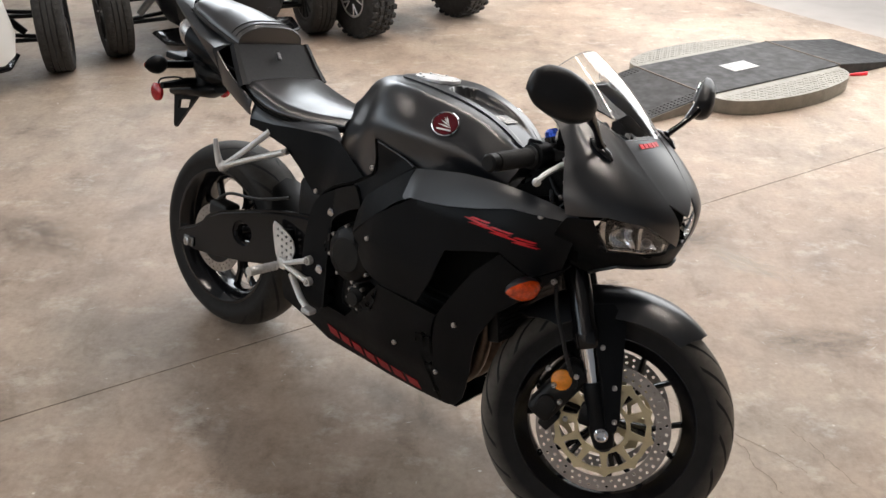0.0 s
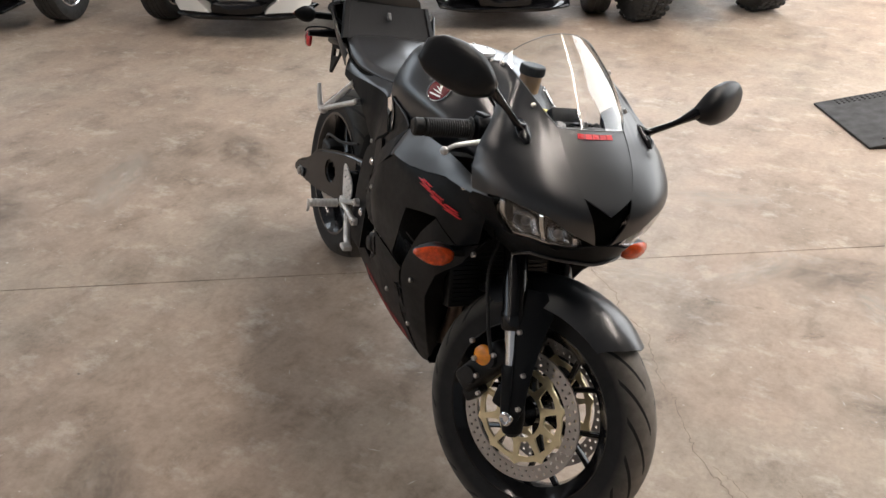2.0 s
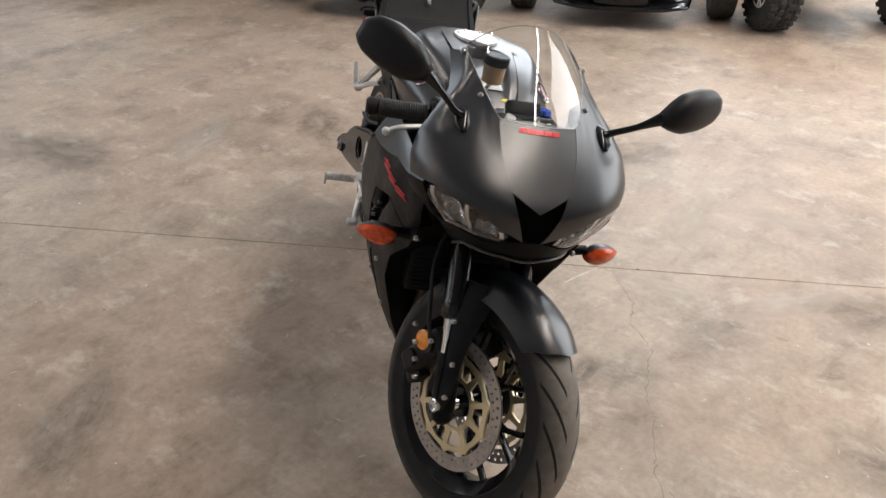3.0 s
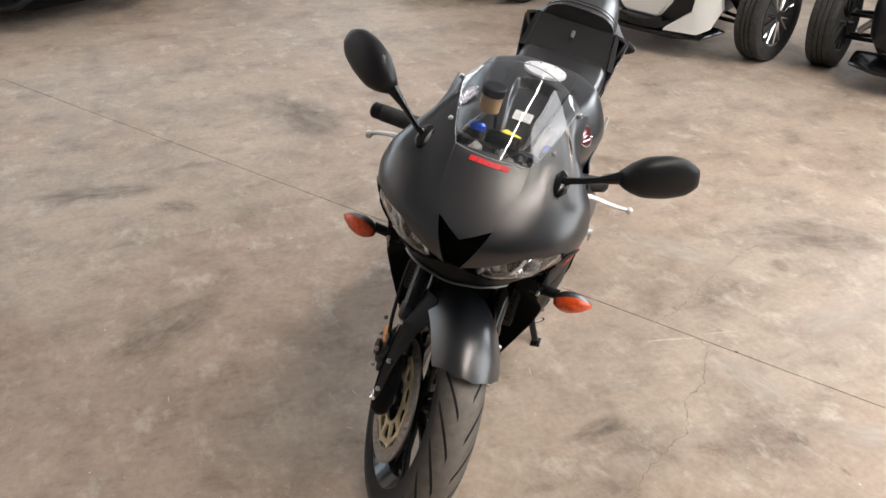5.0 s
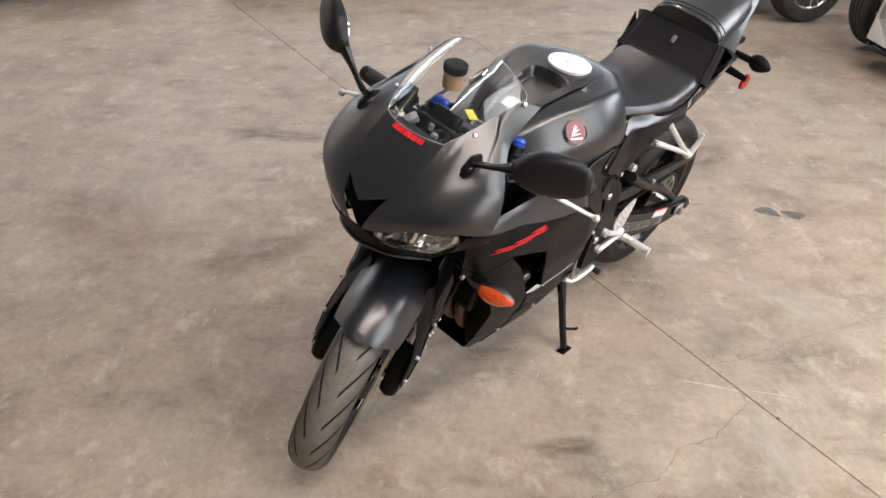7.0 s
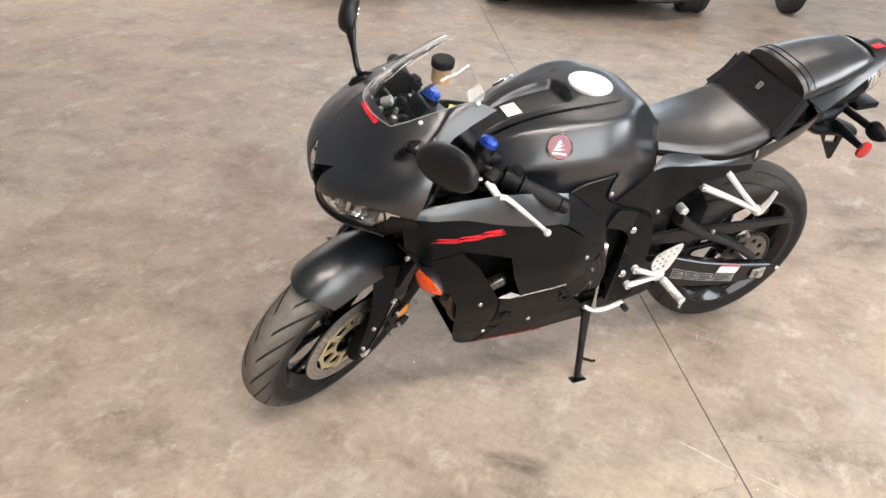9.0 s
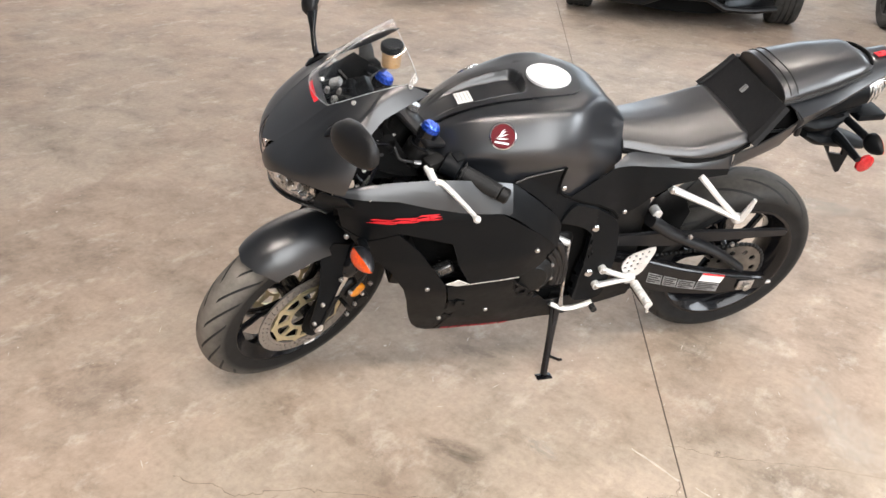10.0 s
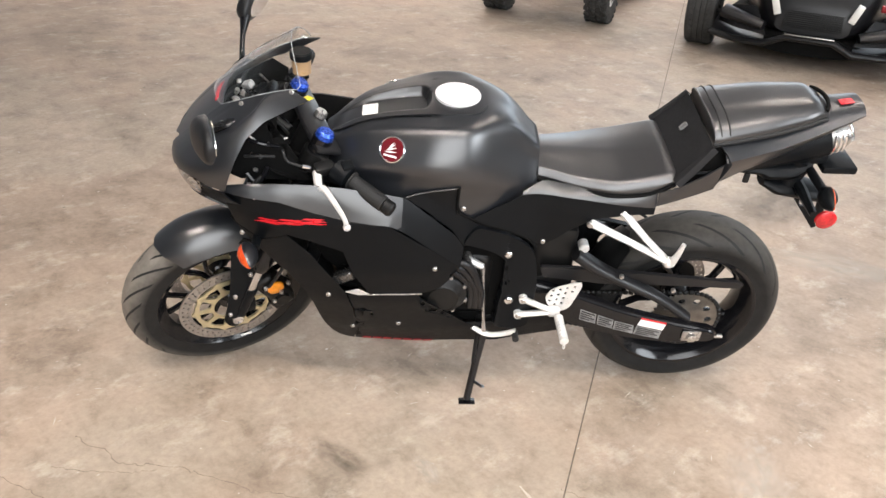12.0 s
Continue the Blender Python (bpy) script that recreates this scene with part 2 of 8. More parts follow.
def soft_stain(name, colour, strength):
    """A smudge that thins out towards the rim of its disc and breaks up in patches."""
    m, t, b = nodes_of(name)
    b.inputs["Base Color"].default_value = (*colour, 1)
    b.inputs["Roughness"].default_value = 0.55
    c = t.nodes.new("ShaderNodeTexCoord")
    g = t.nodes.new("ShaderNodeTexGradient")
    g.gradient_type = "SPHERICAL"
    t.links.new(c.outputs["Object"], g.inputs["Vector"])
    n = node(t, "ShaderNodeTexNoise", Scale=14.0, Detail=7.0, Roughness=0.7)
    t.links.new(coords(t, 1.0), n.inputs["Vector"])
    n.inputs["Scale"].default_value = 2.2
    mul = node(t, "ShaderNodeMath")
    mul.operation = "MULTIPLY"
    t.links.new(ramp(t, g.outputs["Fac"], [(0.0, 0.0), (0.45, 0.8), (1.0, 1.0)]), mul.inputs[0])
    t.links.new(ramp(t, n.outputs["Fac"], [(0.36, 0.05), (0.62, strength)]), mul.inputs[1])
    t.links.new(mul.outputs[0], b.inputs["Alpha"])
    return m


STAIN = soft_stain("dark_floor_smudge", (0.12, 0.098, 0.078), 0.46)
PALE_STAIN = soft_stain("pale_floor_scrape", (0.60, 0.54, 0.46), 0.55)
RED_STAIN = soft_stain("reddish_floor_smudge", (0.34, 0.16, 0.11), 0.35)
CAP_SILVER = surface("bead_blasted_cap_silver", (0.86, 0.86, 0.87), 0.42, 0.35, 0.05, 30.0)
SCREEN_EDGE = surface("polished_screen_edge", (0.40, 0.42, 0.43), 0.18, 0.0, 0.15, 60.0)
CONCRETE = concrete()
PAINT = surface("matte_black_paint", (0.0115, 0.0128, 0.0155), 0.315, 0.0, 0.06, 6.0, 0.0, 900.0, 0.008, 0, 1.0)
# flat black plastic; also the shaded tone of faces that turn outward
FLAT = surface("flat_black_plastic_and_shade", (0.0040, 0.0048, 0.0058), 0.42, 0.0, 0.12, 8.0, 0.03, 700.0, 0.04, 0, 0.14)
GLOSS = surface("gloss_black_paint", (0.006, 0.006, 0.007), 0.15, 0.0, 0.1, 8.0, 0, 1, 0.04, 0.15, 0.35)
DARK = surface("engine_black", (0.005, 0.005, 0.005), 0.46, 0.0, 0.3, 20.0, 0.08, 300.0, 0.08, 0, 0.3)
INSERT = surface("satin_black_plastic", (0.0115, 0.0120, 0.0135), 0.30, 0.0, 0.06, 6.0, 0.0, 900.0, 0.008, 0, 0.9)
MIRROR_SHELL = surface("mirror_shell_plastic", (0.010, 0.0105, 0.0115), 0.40, 0.0, 0.08, 9.0, 0.0, 900.0, 0.02, 0, 0.32)
VINYL = surface("black_seat_vinyl", (0.021, 0.0205, 0.0215), 0.30, 0.0, 0.16, 9.0, 0.0, 1400.0, 0.02, 0, 1.0)
BACK_PLASTIC = surface("grained_black_plastic", (0.012, 0.012, 0.013), 0.62, 0.0, 0.12, 20.0, 0.04, 700.0, 0.04, 0, 0.3)
GRIP = surface("black_grip_rubber", (0.010, 0.010, 0.010), 0.65, 0.0, 0.2, 40.0, 0.4, 500.0)
ALLOY = surface("cast_silver_alloy", (0.74, 0.73, 0.71), 0.38, 0.4, 0.12, 30.0, 0.06, 400.0)
STEEL = surface("brushed_steel", (0.52, 0.50, 0.48), 0.30, 0.9, 0.06, 40.0, 0.0, 600.0, 0.06)
DISC_STEEL = surface("worn_disc_steel", (0.40, 0.37, 0.34), 0.36, 0.8, 0.07, 25.0, 0.0, 1, 0.05)
PIPE = surface("heat_stained_pipe", (0.16, 0.115, 0.085), 0.42, 0.7, 0.3, 25.0)
CHROME = surface("chrome", (0.72, 0.72, 0.73), 0.10, 1.0, 0.05, 20.0, 0, 1, 0.05)
SPROCKET = surface("oily_sprocket_steel", (0.20, 0.185, 0.165), 0.40, 0.85, 0.25, 30.0, 0.0, 600.0, 0.08)
CHROME_DIM = surface("lamp_bay_metal", (0.13, 0.125, 0.12), 0.22, 0.8, 0.3, 40.0, 0.0, 1, 0.1)
GOLD = surface("gold_anodised", (0.66, 0.57, 0.36), 0.34, 0.7, 0.08, 30.0, 0.0, 400.0, 0.06)
BLUE = surface("blue_anodised", (0.02, 0.07, 0.42), 0.28, 0.6, 0.15, 30.0)
RED = surface("red_decal", (0.62, 0.012, 0.022), 0.35, 0.0, 0.08, 20.0)
RED_DARK = surface("dull_red_decal", (0.30, 0.012, 0.018), 0.45, 0.0, 0.1, 20.0)
BADGE_RED = surface("deep_red_enamel", (0.13, 0.008, 0.014), 0.18, 0.2, 0.1, 20.0, 0, 1, 0.05, 0.5)
WHITE = surface("white_sticker", (0.80, 0.79, 0.77), 0.40, 0.0, 0.06, 30.0)
GREY_LABEL = surface("grey_print", (0.33, 0.33, 0.33), 0.45, 0.0, 0.2, 200.0)
LABEL_INK = surface("pale_label_ink", (0.55, 0.55, 0.54), 0.5, 0.0, 0.2, 200.0)
PRINT_GREY = surface("printed_grey_label", (0.20, 0.20, 0.20), 0.45, 0.0, 0.5, 60.0, 0.0, 1, 0.1)
YELLOW = surface("yellow_sticker", (0.70, 0.58, 0.03), 0.45, 0.0, 0.1, 30.0)
TAN = surface("brake_fluid_pot", (0.34, 0.22, 0.12), 0.35, 0.0, 0.12, 30.0)
AMBER = surface("orange_lens", (0.70, 0.075, 0.008), 0.14, 0.0, 0.35, 90.0, 0.6, 260.0, 0.05, 0.6)
AMBER_SOLID = surface("amber_reflector", (0.80, 0.27, 0.01), 0.22, 0.0, 0.2, 60.0, 0.3, 500.0, 0.05, 0.5)
RED_LENS = surface("red_lens", (0.45, 0.008, 0.012), 0.14, 0.0, 0.35, 90.0, 0.6, 260.0, 0.05, 0.6)
GLASS = clear("clear_screen", (0.97, 0.98, 0.98), 0.012)
LENS = clear("headlamp_lens", (0.93, 0.95, 0.96))
MIRROR = surface("mirror_glass", (0.85, 0.86, 0.87), 0.03, 1.0, 0.02, 10.0, 0, 1, 0.01)
FRONT_RUBBER = tyre_rubber("front_tyre_rubber", 20.0, (0.185, 0.168, 0.146))
REAR_RUBBER = tyre_rubber("rear_tyre_rubber", 16.0, (0.055, 0.051, 0.045))
ROAD_RUBBER = surface("road_tyre_rubber", (0.035, 0.034, 0.032), 0.75, 0.0, 0.3, 25.0, 0.5, 160.0)
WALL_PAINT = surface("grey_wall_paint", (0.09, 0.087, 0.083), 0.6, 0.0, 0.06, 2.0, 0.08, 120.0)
# unseen south wall: bluish tone throws cool fill on the bike's right side
SOUTH_PAINT = surface("cool_fill_wall", (0.34, 0.365, 0.40), 0.6, 0.0, 0.06, 2.0, 0.08, 120.0)
# unseen ceiling, lightened so that upward faces reflect more
CEILING_PAINT = surface("pale_fill_ceiling", (0.27, 0.28, 0.30), 0.7, 0.0, 0.12, 1.5, 0.05, 60.0)
BODY_WHITE = surface("pearl_white_paint", (0.74, 0.73, 0.69), 0.22, 0.0, 0.04, 4.0, 0, 1, 0.04, 0.6)
BODY_DARK = surface("dark_plastic", (0.008, 0.008, 0.009), 0.36, 0.0, 0.2, 8.0, 0.04, 300.0, 0.06, 0, 0.4)
MAT_GREY = surface("scuffed_black_deck", (0.022, 0.0205, 0.019), 0.66, 0.0, 0.12, 3.0, 0.04, 160.0)
TREAD_PLATE = surface("worn_tread_plate", (0.25, 0.235, 0.20), 0.48, 0.55, 0.15, 14.0, 0.1, 260.0)
APRON = surface("sunlit_apron_concrete", (0.45, 0.43, 0.40), 0.8, 0.0, 0.12, 1.0, 0.2, 60.0)
# unseen north and west walls, kept pale as reflectors for tank and seat
PALE_WALL = surface("pale_fill_wall", (0.70, 0.71, 0.73), 0.6, 0.0, 0.06, 2.0, 0.08, 120.0)
# near-black plastic; also stands in for the shade inside recesses and gaps
VOID = surface("black_plastic_and_recess_shade", (0.003, 0.003, 0.003), 0.8, 0.0, 0.2, 20.0, 0.0, 1, 0.05, 0, 0.12)
TUBE = glow("lamp_tube", (1.0, 0.90, 0.825), 12.0)
JOINT = surface("joint_dirt", (0.13, 0.108, 0.088), 0.9, 0.0, 0.3, 30.0)
CRACK = surface("crack_dirt", (0.215, 0.17, 0.132), 0.95, 0.0, 0.4, 30.0)
SCUFF = surface("pale_scuff", (0.52, 0.47, 0.41), 0.8, 0.0, 0.2, 30.0)
OIL = surface("dried_oil_spot", (0.10, 0.085, 0.07), 0.45, 0.0, 0.4, 30.0)


# ---------------------------------------------------------------- shape helpers
def part(name, bm, material, parent=None, label="", sharp=38.0, category="", kind="", group="", smooth=True):
    """Links a bmesh as one mesh object, under a thing or a part where one is given."""
    bmesh.ops.remove_doubles(bm, verts=bm.verts, dist=1e-6)
    bmesh.ops.recalc_face_normals(bm, faces=bm.faces)
    me = bpy.data.meshes.new(name)
    bm.to_mesh(me)
    bm.free()
    me.materials.append(material)
    if smooth:
        me.shade_smooth()
        me.set_sharp_from_angle(angle=radians(sharp))
    ob = new(name, me)
    if parent:
        ob.parent = parent
    return tagged(ob, label, category, group, kind)


def thing(name, m, label, category, group=""):
    ob = new(name)
    ob.empty_display_size = 0.1
    ob.matrix_world = m
    return tagged(ob, label, category, group)


def moved(bm, m):
    bmesh.ops.transform(bm, matrix=m, verts=bm.verts)
    return bm


def flipped(bm):
    """The mirror image across the middle plane y = 0."""
    for v in bm.verts:
        v.co.y = -v.co.y
    bmesh.ops.reverse_faces(bm, faces=bm.faces)
    return bm


def ring(bm, pts):
    return [bm.verts.new(p) for p in pts]


def bridge(bm, a, b, closed=True):
    n = len(a)
    for i in range(n if closed else n - 1):
        j = (i + 1) % n
        bm.faces.new((a[i], a[j], b[j], b[i]))


def tube(pts, radii, seg=12, bm=None, caps=True, flat=1.0):
    """A round bar swept along pts; radii is one number or one for each point."""
    bm = bm or bmesh.new()
    pts = [Vector(p) for p in pts]
    if isinstance(radii, (int, float)):
        radii = [radii] * len(pts)
    up, rings = None, []
    for i, p in enumerate(pts):
        d = (pts[min(i + 1, len(pts) - 1)] - pts[max(i - 1, 0)]).normalized()
        if up is None:
            up = Vector((0, 0, 1)) if abs(d.z) < 0.9 else Vector((1, 0, 0))
        side = d.cross(up).normalized()
        up = side.cross(d).normalized()
        rings.append(ring(bm, [p + radii[i] * (math.cos(a) * side + flat * math.sin(a) * up) for a in (2 * math.pi * k / seg for k in range(seg))]))
    for a, b in zip(rings, rings[1:]):
        bridge(bm, a, b)
    if caps:
        bm.faces.new(rings[0][::-1])
        bm.faces.new(rings[-1])
    return bm


def spline(pts, steps=6):
    """A smooth curve through pts."""
    pts = [Vector(p) for p in pts]
    out = []
    for i in range(len(pts) - 1):
        p0, p1, p2, p3 = pts[max(i - 1, 0)], pts[i], pts[i + 1], pts[min(i + 2, len(pts) - 1)]
        for k in range(steps):
            s = k / steps
            out.append(0.5 * (2 * p1 + (p2 - p0) * s + (2 * p0 - 5 * p1 + 4 * p2 - p3) * s * s + (3 * p1 - p0 - 3 * p2 + p3) * s ** 3))
    return out + [pts[-1]]


def lathe(profile, seg=48, bm=None, closed=False):
    """A body of revolution about the y axis; the profile gives (radius, y)."""
    bm = bm or bmesh.new()
    rings = [ring(bm, [(r * math.cos(a), y, r * math.sin(a)) for a in (2 * math.pi * k / seg for k in range(seg))]) for r, y in profile]
    pairs = list(zip(rings, rings[1:])) + ([(rings[-1], rings[0])] if closed else [])
    for a, b in pairs:
        bridge(bm, a, b)
    if not closed:
        for r, (rad, _) in ((rings[0], profile[0]), (rings[-1], profile[-1])):
            if rad > 1e-4:
                bm.faces.new(r)
    return bm


def block(size, bevel=0.0, at=(0, 0, 0), bm=None, segments=2, m=None):
    """A bevelled block."""
    out = bmesh.new()
    bmesh.ops.create_cube(out, size=1.0)
    bmesh.ops.scale(out, vec=size, verts=out.verts)
    if bevel:
        bmesh.ops.bevel(out, geom=out.edges[:], offset=bevel, segments=segments, affect="EDGES", profile=0.5)
    if m is not None:
        bmesh.ops.transform(out, matrix=m, verts=out.verts)
    bmesh.ops.translate(out, vec=at, verts=out.verts)
    return merged(bm, out) if bm else out


def merged(bm, other):
    me = bpy.data.meshes.new("joined")
    other.to_mesh(me)
    other.free()
    bm.from_mesh(me)
    bpy.data.meshes.remove(me)
    return bm


def plate(outline, thick, bevel=0.0, holes=()):
    """A flat plate in the xz plane, from y = 0 to y = thick, with round holes (x, z, radius)."""
    bm = bmesh.new()
    loops = [outline] + [[(x + r * math.cos(2 * math.pi * k / 10), z + r * math.sin(2 * math.pi * k / 10)) for k in range(10)] for x, z, r in holes]
    edges = []
    for loop in loops:
        vs = ring(bm, [(x, 0, z) for x, z in loop])
        edges += [bm.edges.new((vs[i], vs[(i + 1) % len(vs)])) for i in range(len(vs))]
    bmesh.ops.triangle_fill(bm, use_beauty=True, use_dissolve=False, edges=edges)
    made = bmesh.ops.extrude_face_region(bm, geom=bm.faces[:])
    bmesh.ops.translate(bm, vec=(0, thick, 0), verts=[g for g in made["geom"] if isinstance(g, bmesh.types.BMVert)])
    bmesh.ops.recalc_face_normals(bm, faces=bm.faces)
    return bm


def skin(outline, place, thick=0.003, step=0.02, scale=(1.0, 1.0)):
    """A moulded panel: the outline (u, v) is cut into a fine mesh, laid on the surface place(u, v) and given thickness."""
    bm = bmesh.new()
    bm.faces.new(ring(bm, [(u, 0, v) for u, v in outline]))
    bmesh.ops.triangulate(bm, faces=bm.faces[:])
    for axis, k in ((0, scale[0]), (2, scale[1])):
        lo = min(v.co[axis] for v in bm.verts)
        hi = max(v.co[axis] for v in bm.verts)
        n = max(1, int((hi - lo) / (step * k)))
        for i in range(1, n):
            co, no = [0, 0, 0], [0, 0, 0]
            co[axis], no[axis] = lo + (hi - lo) * i / n, 1
            bmesh.ops.bisect_plane(bm, geom=bm.verts[:] + bm.edges[:] + bm.faces[:], dist=1e-7, plane_co=co, plane_no=no)
    bmesh.ops.dissolve_degenerate(bm, dist=1e-5 * max(1.0, step), edges=bm.edges[:])
    bmesh.ops.triangulate(bm, faces=[f for f in bm.faces if len(f.verts) > 4])
    for v in bm.verts:
        v.co = place(v.co.x, v.co.z)
    return thicken(bm, thick)


def thicken(bm, thick):
    """Gives an open sheet a second face, so far inside it, and closes its rim."""
    bmesh.ops.remove_doubles(bm, verts=bm.verts, dist=2e-5)
    bmesh.ops.recalc_face_normals(bm, faces=bm.faces)
    bm.normal_update()
    verts, faces = bm.verts[:], bm.faces[:]
    rim = [(e.verts[0], e.verts[1]) for e in bm.edges if len(e.link_faces) == 1]
    normal = {v: sum((f.normal * f.calc_area() for f in v.link_faces), Vector()) for v in verts}
    twin = {v: bm.verts.new(v.co - (normal[v].normalized() if normal[v].length > 0 else Vector()) * thick) for v in verts}
    for f in faces:
        bm.faces.new([twin[v] for v in reversed(f.verts)])
    for p, q in rim:
        try:
            bm.faces.new((p, q, twin[q], twin[p]))
        except ValueError:
            pass
    return bm


def sheet(rows, thick=0.003):
    """A smooth panel through rows of points, given thickness; thick 0 leaves it open."""
    bm = bmesh.new()
    prev = None
    for row in rows:
        cur = ring(bm, row)
        if prev:
            bridge(bm, prev, cur, False)
        prev = cur
    return thicken(bm, thick) if thick else bm


def along(pts, n):
    """n + 1 evenly counted points along a polyline of tuples."""
    out = []
    for k in range(n + 1):
        f = k / n * (len(pts) - 1)
        i = min(int(f), len(pts) - 2)
        out.append(tuple(a + (b - a) * (f - i) for a, b in zip(pts[i], pts[i + 1])))
    return out


def rounded(outline, times=2):
    """A closed outline with its corners cut round."""
    for _ in range(times):
        out = []
        for (x0, z0), (x1, z1) in zip(outline, outline[1:] + outline[:1]):
            out += [(0.78 * x0 + 0.22 * x1, 0.78 * z0 + 0.22 * z1), (0.22 * x0 + 0.78 * x1, 0.22 * z0 + 0.78 * z1)]
        outline = out
    return outline


def curve1(table, x):
    """A value read smoothly from a table of (x, value), in rising order."""
    if x <= table[0][0]:
        return table[0][1]
    for (x0, y0), (x1, y1) in zip(table, table[1:]):
        if x <= x1:
            s = (x - x0) / (x1 - x0)
            return y0 + (y1 - y0) * s
    return table[-1][1]


def soft1(table, x, w=0.02):
    """The same, rounded over the width w."""
    return sum(curve1(table, x + w * k) for k in (-1, -0.5, 0, 0.5, 1)) / 5


# ---------------------------------------------------------------- the hall
def room_part(name, bm, material, label, category, kind="structure", smooth=False):
    ob = part(name, moved(bm, ROOM), material, None, label, category=category, kind=kind, smooth=smooth)
    return ob


U0, U1, V0, V1, HIGH = -9.5, DOOR_U, -6.5, WIN_V, 6.6
JOINT_V = 2.206  # the saw cut runs along u here


def hall():
    bm = bmesh.new()
    cut = 0.0020
    for v0, v1 in ((V0, JOINT_V - cut), (JOINT_V + cut, V1)):
        block((U1 - U0 + 0.4, v1 - v0, 0.2), 0.0, ((U0 + U1) / 2, (v0 + v1) / 2, -0.1), bm)
    room_part("floor", bm, CONCRETE, "worn brown-grey concrete floor with stains and scuffs", "floor")
    room_part("floor_joint", block((U1 - U0, 0.006, 0.05), 0, ((U0 + U1) / 2, JOINT_V, -0.0285)), JOINT, "dirt-filled saw cut joint in the concrete floor", "floor joint")
    bm = bmesh.new()
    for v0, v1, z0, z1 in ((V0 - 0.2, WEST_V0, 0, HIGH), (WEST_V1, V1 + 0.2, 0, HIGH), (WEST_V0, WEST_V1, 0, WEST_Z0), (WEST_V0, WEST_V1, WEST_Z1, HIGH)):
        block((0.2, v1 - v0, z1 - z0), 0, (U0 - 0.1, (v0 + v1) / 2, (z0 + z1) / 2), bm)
    room_part("wall_west", bm, PALE_WALL, "unseen hall wall, pale to brighten reflections, with an added high window", "wall")
    # unseen window, added round the west fill lamp
    west = room_part("added_window_2", block((0.10, WEST_V1 - WEST_V0 + 0.16, 0.05), 0.006, (U0 + 0.055, (WEST_V0 + WEST_V1) / 2, WEST_Z0 - 0.03)), BODY_WHITE, "added long high window, unseen, white frames round a fill lamp", "window")
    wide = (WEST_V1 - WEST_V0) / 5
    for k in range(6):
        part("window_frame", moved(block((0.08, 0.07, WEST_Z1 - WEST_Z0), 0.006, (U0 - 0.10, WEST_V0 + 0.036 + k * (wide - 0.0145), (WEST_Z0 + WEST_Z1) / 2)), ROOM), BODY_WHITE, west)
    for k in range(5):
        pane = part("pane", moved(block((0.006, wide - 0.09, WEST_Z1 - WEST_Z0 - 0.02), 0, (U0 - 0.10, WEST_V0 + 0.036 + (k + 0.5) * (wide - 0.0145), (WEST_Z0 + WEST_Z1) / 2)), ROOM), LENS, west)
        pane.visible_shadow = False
    room_part("wall_south", block((U1 - U0, 0.2, HIGH), 0, ((U0 + U1) / 2, V0 - 0.1, HIGH / 2)), SOUTH_PAINT, "unseen hall wall, cool grey to fill the bike's right side", "wall")
    bm = bmesh.new()
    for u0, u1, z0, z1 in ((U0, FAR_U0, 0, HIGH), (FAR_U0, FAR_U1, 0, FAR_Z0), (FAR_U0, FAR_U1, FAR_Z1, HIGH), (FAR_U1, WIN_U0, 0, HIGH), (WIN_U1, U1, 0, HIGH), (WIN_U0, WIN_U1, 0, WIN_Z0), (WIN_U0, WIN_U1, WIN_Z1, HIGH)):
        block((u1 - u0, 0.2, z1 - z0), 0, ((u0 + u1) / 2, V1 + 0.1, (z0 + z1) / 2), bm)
    room_part("wall_north", bm, PALE_WALL, "unseen hall wall, pale to brighten reflections, with two added high windows", "wall")
    # unseen window, added round the north fill lamp
    window = room_part("added_window_1", block((WIN_U1 - WIN_U0 + 0.16, 0.10, 0.05), 0.006, ((WIN_U0 + WIN_U1) / 2, V1 - 0.055, WIN_Z0 - 0.03)), BODY_WHITE, "added high window, unseen, white frames round a fill lamp", "window")
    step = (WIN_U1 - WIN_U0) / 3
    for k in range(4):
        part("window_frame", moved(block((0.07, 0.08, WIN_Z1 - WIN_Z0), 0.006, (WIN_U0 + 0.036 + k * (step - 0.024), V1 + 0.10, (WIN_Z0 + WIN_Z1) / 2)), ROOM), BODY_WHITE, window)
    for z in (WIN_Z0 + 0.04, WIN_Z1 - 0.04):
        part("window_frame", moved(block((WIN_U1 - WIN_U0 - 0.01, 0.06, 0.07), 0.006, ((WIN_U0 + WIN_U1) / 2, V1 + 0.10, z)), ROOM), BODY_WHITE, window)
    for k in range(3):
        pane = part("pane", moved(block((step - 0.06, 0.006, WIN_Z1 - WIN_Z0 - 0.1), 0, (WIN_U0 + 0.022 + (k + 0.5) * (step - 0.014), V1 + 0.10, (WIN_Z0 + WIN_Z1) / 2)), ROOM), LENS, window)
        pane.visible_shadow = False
    # another added opening out of view, for the far fill lamp
    far = room_part("added_window_3", block((FAR_U1 - FAR_U0 + 0.16, 0.10, 0.05), 0.006, ((FAR_U0 + FAR_U1) / 2, V1 - 0.055, FAR_Z0 - 0.03)), BODY_WHITE, "added high window, unseen, white frames round a fill lamp", "window")
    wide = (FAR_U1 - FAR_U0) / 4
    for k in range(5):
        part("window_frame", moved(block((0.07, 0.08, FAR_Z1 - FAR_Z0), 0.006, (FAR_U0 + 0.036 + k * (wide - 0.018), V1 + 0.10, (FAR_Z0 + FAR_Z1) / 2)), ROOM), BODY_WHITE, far)
